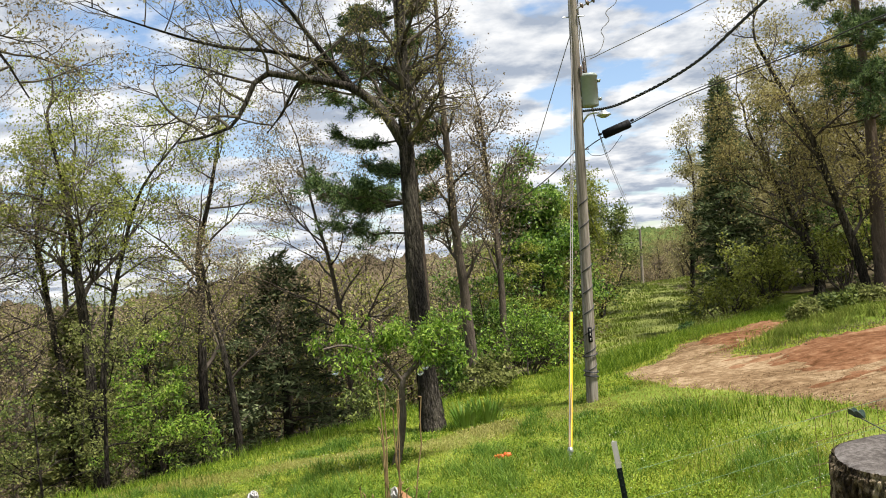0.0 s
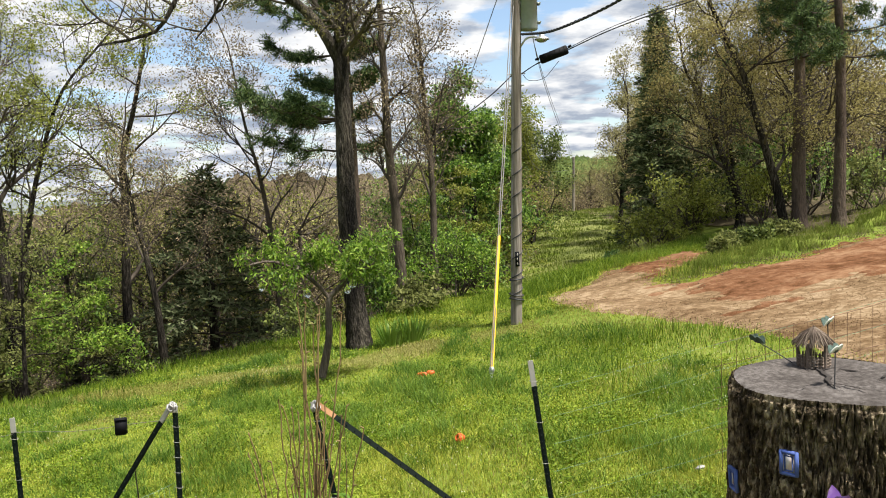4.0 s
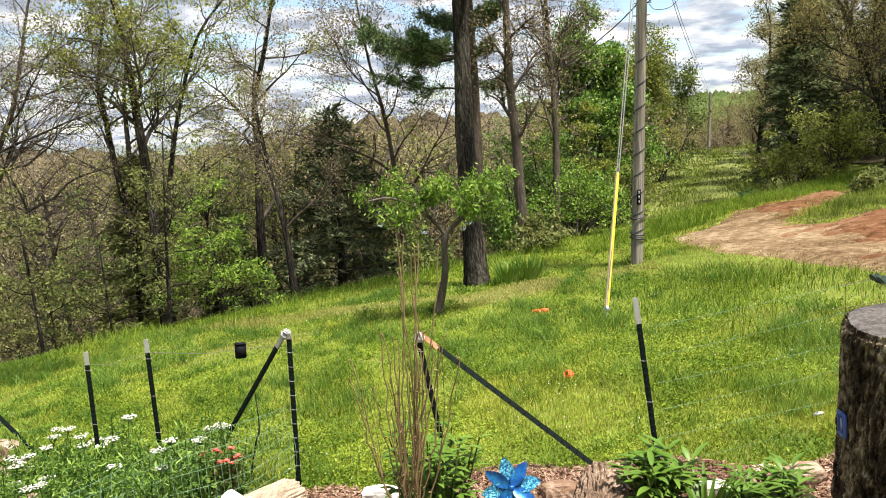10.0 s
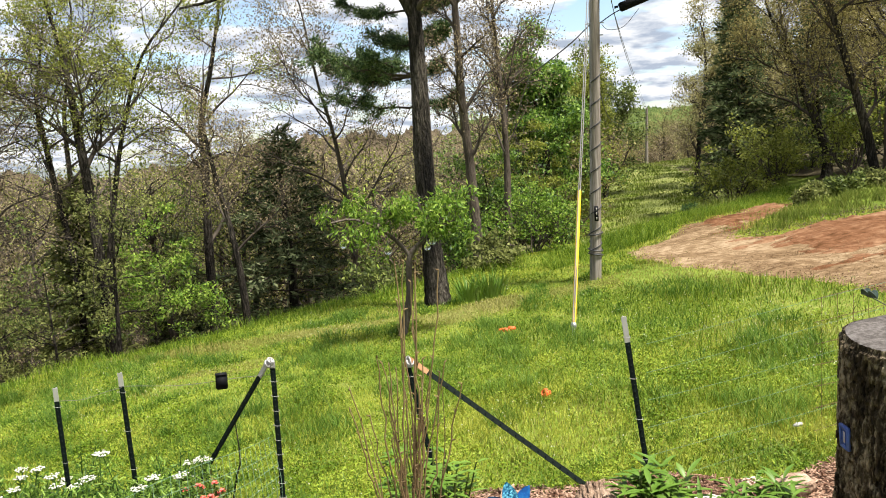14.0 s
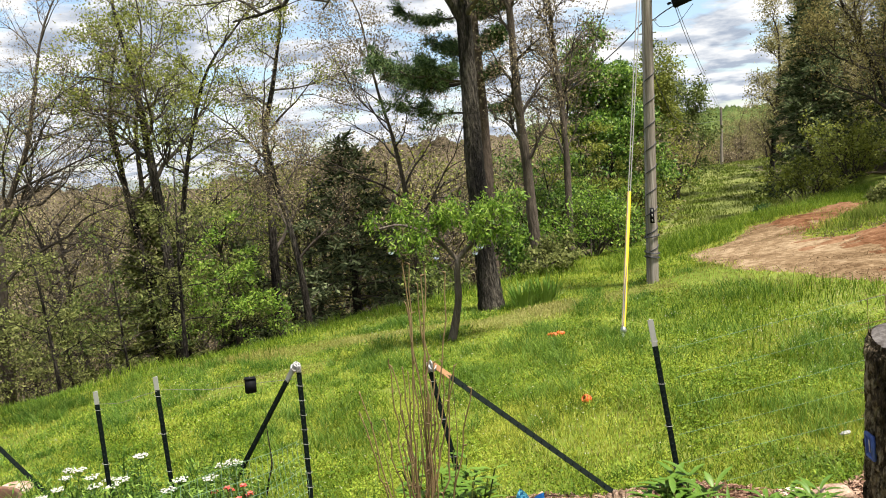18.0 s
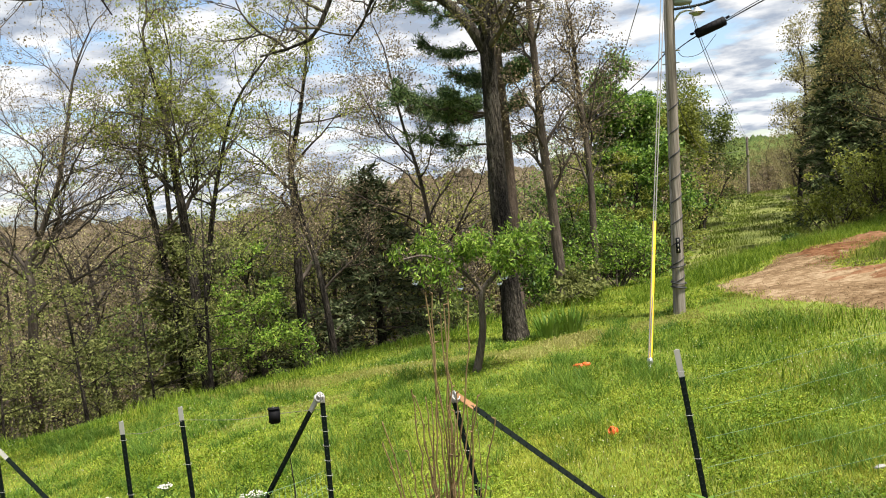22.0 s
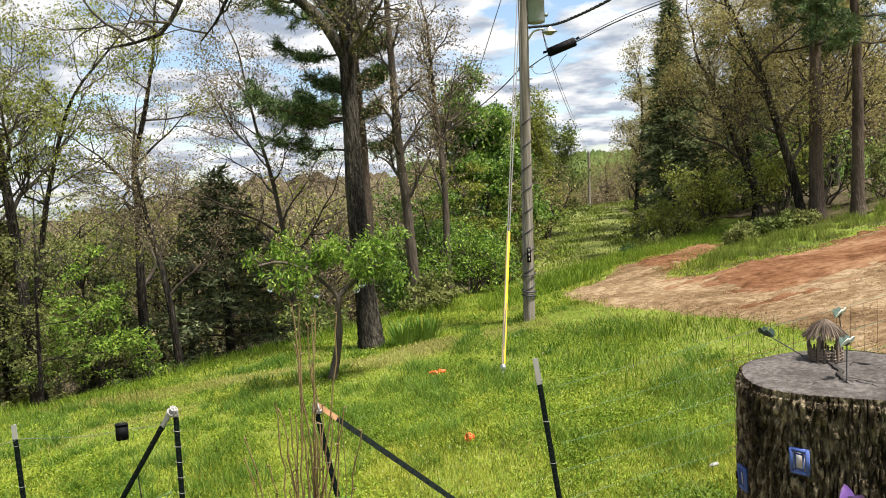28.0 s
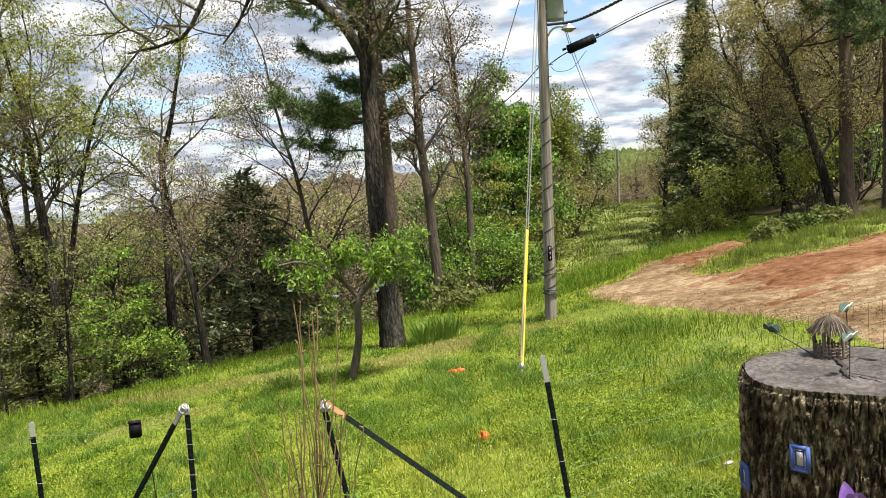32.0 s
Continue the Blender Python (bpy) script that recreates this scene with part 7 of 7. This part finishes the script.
blob(b, (0.80, 11.05, gz(0.84, 11.05) + 0.035), (0.066, 0.05, 0.03), rng, 0.5, 3)
b.link("body", M_orange, ty)
b = Buf()
blob(b, (0.91, 11.03, gz(0.84, 11.05) + 0.05), (0.05, 0.04, 0.03), rng, 0.4, 2)
b.link("end", M_orange, ty)
lt = thing("paper_scrap", (2.70, 6.22, gz(2.70, 6.22) + 0.01), "crumpled scrap of white paper in the grass", "litter")
b = Buf()
blob(b, (2.70, 6.22, gz(2.70, 6.22) + 0.04), (0.038, 0.024, 0.012), rng, 0.6, 2)
b.link("scrap", M_white, lt, smooth=False)

gb = thing("gazing_ball", (1.99, 4.42, gz(1.99, 4.42)), "dark blue glazed ball with a star in the mulch", "garden ornament")
b = Buf()
lathe(b, (1.99, 4.42, gz(1.99, 4.42) + 0.105), [(0.085 * math.sin(t), -0.085 * math.cos(t)) for t in np.linspace(0.01, 3.13, 18)], 24)
b.link("ball", M_ceramic, gb)
b = Buf()
for k in range(5):
    a = 2 * np.pi * k / 5 + 0.3
    petal(b, (1.975, 4.34, gz(1.99, 4.42) + 0.13), (math.cos(a), -0.12, math.sin(a)), (0, -1, 0.2), 0.045, 0.009, -0.1)
b.link("star", M_black, gb)
bf = thing("blue_flower", (1.90, 3.86, gz(1.90, 3.86)), "pale blue metal flower ornament at the stump's foot", "garden ornament")
b = Buf()
tube(b, [(1.90, 3.86, gz(1.90, 3.86)), (1.895, 3.85, 0.91)], 0.005, 5)
b.link("stake", M_cable, bf)
for k in range(6):
    a = 2 * np.pi * k / 6
    b = Buf()
    petal(b, (1.89, 3.84, 0.925), (math.cos(a), -0.1, math.sin(a)), (0, -1, 0.25), 0.055, 0.018, 0.15)
    b.link("petal", M_bluelace, bf)


def fire_pit():
    c = np.array((-5.35, 7.45, gz(-5.35, 7.45)))
    root = thing("fire_pit", tuple(c), "rusty steel fire ring set in the lawn with ash inside", "fire pit")
    b = Buf()
    lathe(b, c, [(0.52, -0.05), (0.53, 0.15), (0.545, 0.165), (0.515, 0.17), (0.505, 0.15), (0.50, -0.02)], 40)
    b.link("ring", M_rust, root)
    b = Buf()
    rng = np.random.default_rng(3)
    lathe(b, c, [(0.0, 0.03), (0.3, 0.04), (0.50, 0.03)], 30)
    for k in range(60):
        a, r = rng.uniform(0, 6.28), 0.46 * math.sqrt(rng.random())
        blob(b, c + [r * math.cos(a), r * math.sin(a), 0.05], (0.04, 0.03, 0.02), rng, 0.4, 1)
    b.link("ash", M_ash, root, smooth=False)
    for k, (a, l) in enumerate(((-0.55, 0.30), (-0.05, 0.26), (-1.25, 0.24), (2.3, 0.26), (1.4, 0.25), (3.2, 0.24))):
        x, y = c[0] + 0.72 * math.cos(a), c[1] + 0.72 * math.sin(a)
        s = thing("stone", (x, y, gz(x, y)), "flat pale stone laid round the fire ring", "stone", "stones round the fire ring")
        g = Buf()
        slab(g, (x, y, gz(x, y) + 0.06), (l * 0.62, l * 0.42, 0.05), rng, a + 1.57)
        g.link("rock", M_stone, s, smooth=False)


fire_pit()


def mulch_chips(n, seed):
    """Loose shreds of wood over the bed."""
    rng = np.random.default_rng(seed)
    x, y = rng.uniform(-2.0, 3.4, n), rng.uniform(4.0, 5.95, n)
    ok = bed(x, y) > -0.04
    x, y = x[ok], y[ok]
    m = len(x)
    c_ = np.stack([x, y, height(x, y) + 0.045 + 0.02 * rng.random(m)], -1)
    d = unit(rng.normal(size=(m, 3)) * [1, 1, 0.3])
    w = unit(np.cross(d, rng.normal(size=(m, 3)) * 0.4 + [0, 0, 1]))
    l, s = 0.014 + 0.03 * rng.random((m, 1)), 0.003 + 0.005 * rng.random((m, 1))
    up = np.cross(w, d) * 0.003
    v = np.stack([c_ - d * l - w * s, c_ - d * l + w * s, c_ + d * l + w * s * 0.6, c_ + d * l - w * s * 0.6, c_ + up * 2], 1).reshape(-1, 3)
    k = np.arange(m)[:, None] * 5
    g = Buf()
    g.add(v, np.concatenate([k + [0, 1, 4], k + [1, 2, 4], k + [2, 3, 4], k + [3, 0, 4]]))
    tagged(g.link("mulch_chips", M_mulch, smooth=False), "loose shreds of brown wood mulch", "mulch", kind="stuff")


mulch_chips(26000, 21)


# ---------------------------------------------------------------- plants in the bed
def leafy_clump(name, xy, label, seed, n, ln, w, mat, upright=0.9, cat="plant", curl=-0.35, stems=0, stem_h=0.0, spread=0.10, group=""):
    """A clump of long leaves that arch out from the base, or from the tops of stems."""
    rng = np.random.default_rng(seed)
    x, y = xy
    z = gz(x, y) + 0.02
    root = thing(name, (x, y, z), label, cat, group)
    st = Buf()
    heads = [np.array((x, y, z))] if not stems else []
    for k in range(stems):
        a = rng.uniform(0, 6.28)
        r = spread * 2.2 * math.sqrt(rng.random())
        h = stem_h * rng.uniform(0.6, 1.05)
        p0 = np.array((x + 0.4 * r * math.cos(a), y + 0.4 * r * math.sin(a), z))
        p1 = np.array((x + r * math.cos(a), y + r * math.sin(a), z + h))
        ln_ = smooth_line([p0, (p0 + p1) / 2 + rng.normal(size=3) * 0.01, p1], 6)
        tube(st, ln_, 0.005, 5)
        heads += [ln_[i] for i in (2, 3, 4, 5)]
    if stems:
        st.link("stemwork", M_leafmid, root)
    for k in range(n):
        h = heads[rng.integers(0, len(heads))]
        a = rng.uniform(0, 6.28)
        d = np.array([math.cos(a), math.sin(a), upright * rng.uniform(0.4, 1.5)])
        g = Buf()
        petal(g, h + np.array([math.cos(a), math.sin(a), 0]) * spread * 0.3 * rng.random(), d, np.array([-math.cos(a) * 0.6, -math.sin(a) * 0.6, 1.0]), ln * rng.uniform(0.6, 1.15), w * rng.uniform(0.7, 1.2), curl * rng.uniform(0.5, 1.4), cup=0.35)
        g.link("leaf", mat, root)
    return root


leafy_clump("leafy_plant", (1.24, 5.08), "clump of broad lance-shaped green leaves in the bed", 301, 230, 0.19, 0.024, M_leafbright, 0.7, stems=16, stem_h=0.36, spread=0.10)
leafy_clump("iris_plant", (1.46, 4.82), "fan of upright sword-shaped green leaves", 302, 20, 0.42, 0.020, M_leafbright, 3.0, curl=-0.12, spread=0.16)
leafy_clump("leafy_plant", (1.86, 4.92), "low mound of narrow pointed green leaves", 303, 230, 0.15, 0.014, M_leafbright, 0.6, stems=16, stem_h=0.22, spread=0.12)
leafy_clump("leafy_plant", (1.62, 4.62), "small green seedling plant in the mulch", 304, 20, 0.11, 0.02, M_leafbright, 0.8, stems=3, stem_h=0.14, spread=0.05)
leafy_clump("peony_plant", (-0.27, 5.14), "bushy green plant with many pointed leaves", 305, 560, 0.10, 0.019, M_leafbright, 0.35, stems=46, stem_h=0.66, spread=0.155)
leafy_clump("iris_plant", (0.46, 13.95), "clump of tall sword-shaped iris leaves by the oak", 306, 95, 0.50, 0.016, M_leafbright, 4.5, curl=-0.15, spread=0.9)
leafy_clump("iris_plant", (0.85, 14.1), "clump of tall sword-shaped iris leaves by the oak", 307, 95, 0.50, 0.016, M_leafbright, 4.5, curl=-0.15, spread=0.9)


def canes():
    rng = np.random.default_rng(55)
    base = np.array((-0.38, 4.75, gz(-0.38, 4.75)))
    root = thing("cane_shrub", tuple(base), "bare upright shrub of thin brown canes", "shrub")
    for k in range(26):
        a = rng.uniform(0, 6.28)
        tx = base[0] + (rng.uniform(-0.30, 0.40) if k % 3 else rng.uniform(-0.15, 0.15))
        h = rng.uniform(1.0, 2.1) if k > 4 else rng.uniform(1.95, 2.2)
        p = [base + [0.05 * math.cos(a), 0.05 * math.sin(a), 0], np.array([base[0] + (tx - base[0]) * 0.45, base[1] + 0.12 * math.sin(a), base[2] + h * 0.45]), np.array([tx, base[1] + 0.2 * math.sin(a), base[2] + h])]
        p[1] += rng.normal(size=3) * 0.02
        ln = smooth_line(p, 18) + rng.normal(size=(18, 3)) * 0.007
        g = Buf()
        tube(g, ln, np.linspace(0.0072, 0.0036, 18), 5)
        if k % 2:
            i = 7 + k % 5
            e = ln[i] + np.array([rng.uniform(-0.12, 0.12), rng.uniform(-0.1, 0.1), 0.35 + 0.3 * rng.random()])
            tube(g, smooth_line([ln[i], (ln[i] + e) / 2 + [0.02, 0, -0.03], e], 8), np.linspace(0.004, 0.0016, 8), 4)
        for q in range(5, 18, 2):
            d = unit(rng.normal(size=3) * [1, 1, 0.3] + [0, 0, 0.8])
            tube(g, [ln[q], ln[q] + d * 0.028], [0.0065, 0.0012], 4)
        g.link("cane", M_cane, root)


canes()


def yarrow():
    rng = np.random.default_rng(66)
    k = 0
    for i in range(60):
        x, y = rng.uniform(-3.9, -1.75), rng.uniform(5.25, 6.9)
        if y > 6.95 - 0.5 * (x + 3.7) or (x > -2.1 and y < 5.55):
            continue
        z = gz(x, y)
        root = thing("yarrow_plant", (x, y, z), "feathery green yarrow with flat white flower heads", "yarrow", "yarrow in the flower patch")
        st, fl, lf = Buf(), Buf(), []
        for s in range(5):
            h = rng.uniform(0.35, 0.72)
            top = np.array([x + rng.normal() * 0.13, y + rng.normal() * 0.13, z + h])
            ln = smooth_line([(x + rng.normal() * 0.03, y + rng.normal() * 0.03, z), ((x + top[0]) / 2, (y + top[1]) / 2, z + h * 0.5), top], 8)
            tube(st, ln, 0.004, 4)
            lf.append(ln[:7])
            if rng.random() < 0.2:
                fl = Buf()
                for q in range(34):
                    a, r = rng.uniform(0, 6.28), 0.058 * math.sqrt(rng.random())
                    e = top + [r * math.cos(a), r * math.sin(a), 0.012 + 0.012 * rng.random()]
                    tube(st, [top - [0, 0, 0.02], e], 0.0014, 3)
                    lathe(fl, e, [(0.002, -0.003), (0.0085, 0.0), (0.007, 0.004), (0.0, 0.006)], 6)
                fl.link("flower_head", M_flower, root, label="flat white flower head")
        st.link("stemwork", M_leafbright, root)
        g = Buf()
        leaves(g, clouds(lf, rng, 22, 0.05), rng, 0.012, 5.0)
        g.link("foliage", M_leafbright, root, smooth=False)


yarrow()


def flower_patch(name, xy, n, spread, lift, r, mat, label, seed, cat):
    """A low plant dotted with small round flowers."""
    rng = np.random.default_rng(seed)
    x, y = xy
    z = gz(x, y)
    root = thing(name, (x, y, z), label, cat)
    g, st = Buf(), Buf()
    tips = []
    for k in range(n):
        c = np.array([x + rng.normal() * spread, y + rng.normal() * spread * 0.5, z + lift * rng.uniform(0.55, 1.15)])
        foot = np.array([x + 0.4 * (c[0] - x), y + 0.4 * (c[1] - y), z])
        ln = smooth_line([foot, (foot + c) / 2 + rng.normal(size=3) * 0.01, c], 6)
        tube(st, ln, 0.003, 4)
        tips.append(ln)
        for q in range(9):
            a = 2 * np.pi * q / 9
            petal(g, c, (math.cos(a), math.sin(a), 0.35 + 0.5 * (q % 2)), (0, 0, 1), r, r * 0.4, -0.2)
    st.link("stemwork", M_leafmid, root)
    g.link("blossom", mat, root)
    f = Buf()
    leaves(f, clouds(tips, rng, 10, 0.03), rng, 0.018, 3.0)
    f.link("foliage", M_leafmid, root, smooth=False)


flower_patch("red_flowering_plant", (-1.93, 5.80), 16, 0.085, 0.46, 0.034, M_flowerred, "plant with coral red flower clusters in the patch", 401, "flower")
flower_patch("phlox_plant", (0.22, 4.92), 9, 0.10, 0.17, 0.020, M_flowerpink, "low phlox with pink flowers below the pinwheel", 402, "flower")
flower_patch("phlox_plant", (0.02, 4.72), 7, 0.09, 0.17, 0.020, M_flowerpink, "low phlox with pink flowers in the mulch", 403, "flower")
flower_patch("phlox_plant", (0.50, 4.85), 5, 0.08, 0.16, 0.020, M_flowerpink, "low phlox with pink flowers beside the bark log", 404, "flower")


# ---------------------------------------------------------------- the little ornamental tree with hanging glass
def ornamental_tree():
    rng = np.random.default_rng(88)
    foot = (-0.66, 11.8, gz(-0.66, 11.8) - 0.03)
    root = thing("ornamental_tree", foot, "small crooked tree with fresh bright green leaves", "tree")
    t, br, tips = Buf(), Buf(), []
    trunk = smooth_line([foot, (-0.56, 11.8, 0.62), (-0.50, 11.8, 0.95), (-0.49, 11.8, 1.31), (-0.45, 11.8, 1.52)], 16)
    tube(t, trunk, np.linspace(0.064, 0.04, 16), 12, rough=0.1, rng=rng)
    o = dict(wander=0.25, rise=-0.02, depth=2, kids=(4, 3))
    for ln, r in (([(-0.46, 11.8, 1.48), (-0.67, 11.75, 1.75), (-0.94, 11.7, 1.95), (-1.25, 11.65, 2.08), (-1.55, 11.6, 2.05)], 0.032), ([(-0.45, 11.8, 1.52), (-0.24, 11.8, 1.72), (-0.11, 11.85, 1.95), (0.10, 11.85, 2.15), (0.35, 11.9, 2.2)], 0.040),
                  ([(-0.11, 11.8, 1.92), (-0.25, 11.7, 2.15), (-0.3, 11.65, 2.42)], 0.022), ([(-0.9, 11.72, 1.93), (-0.85, 11.9, 2.15), (-0.95, 12.0, 2.3)], 0.018), ([(-0.24, 11.8, 1.72), (-0.05, 11.55, 1.9), (0.2, 11.4, 2.0)], 0.02)):
        lp = smooth_line(ln, 12)
        tube(t, lp, r * np.linspace(1, 0.4, 12), 8, rough=0.08, rng=rng)
        for k in range(6):
            i = 5 + k
            grow(br, tips, lp[i], unit(rng.normal(size=3) * [1, 0.8, 0.25] + [0, 0, 0.10]), 0.34 * rng.uniform(0.6, 1.2), 0.009, 0, rng, o)
    t.link("trunk", M_barkgrey, root)
    br.link("branchwork", M_twig, root)
    g = Buf()
    leaves(g, clouds(tips, rng, 3, 0.045, 0.3), rng, 0.027, 3.0, droop=0.8)
    g.link("crown", M_leaffresh, root, smooth=False)
    for x, z, s in ((-1.42, 1.72, 1.0), (-0.99, 1.74, 1.1), (-0.77, 1.60, 1.15), (-0.12, 1.70, 1.1), (-0.20, 1.62, 1.0)):
        hang = thing("glass_ornament", (x, 11.7, z - 0.09), "clear glass drop hanging from the little tree", "glass ornament", "glass drops in the little tree")
        b = Buf()
        lathe(b, (x, 11.7, z), [(0.0, -0.065 * s), (0.03 * s, -0.058 * s), (0.048 * s, -0.03 * s), (0.05 * s, -0.01 * s), (0.04 * s, 0.02 * s), (0.018 * s, 0.05 * s), (0.010 * s, 0.075 * s), (0.012 * s, 0.085 * s)], 18)
        b.link("globe", M_glass, hang)
        b = Buf()
        tube(b, [(x, 11.7, z + 0.08 * s), (x + 0.01, 11.7, z + 0.26)], 0.003, 4)
        b.link("cord", M_wire, hang)


ornamental_tree()

# a tree out of sight whose limb hangs into view
broadleaf("overhanging_tree", [(-9.4, 8.2, -0.7), (-9.4, 8.3, 2.0), (-9.2, 8.4, 4.2), (-9.0, 8.5, 6.5), (-8.9, 8.5, 8.0)], 0.2, "large bare tree whose limbs hang over the lawn", 91, M_budbrown, M_bark, limbs=5, first=0.75, reach=1.8, leaf=0.026, per=2, bare=0.6,
          extra=(([(-9.1, 8.4, 5.4), (-7.6, 9.0, 6.5), (-6.2, 9.6, 6.7), (-5.2, 10.0, 6.3), (-4.8, 10.2, 5.6)], 0.06), ([(-9.0, 8.5, 6.4), (-7.4, 9.2, 7.2), (-6.0, 9.8, 7.3), (-4.6, 10.3, 7.0)], 0.05)))
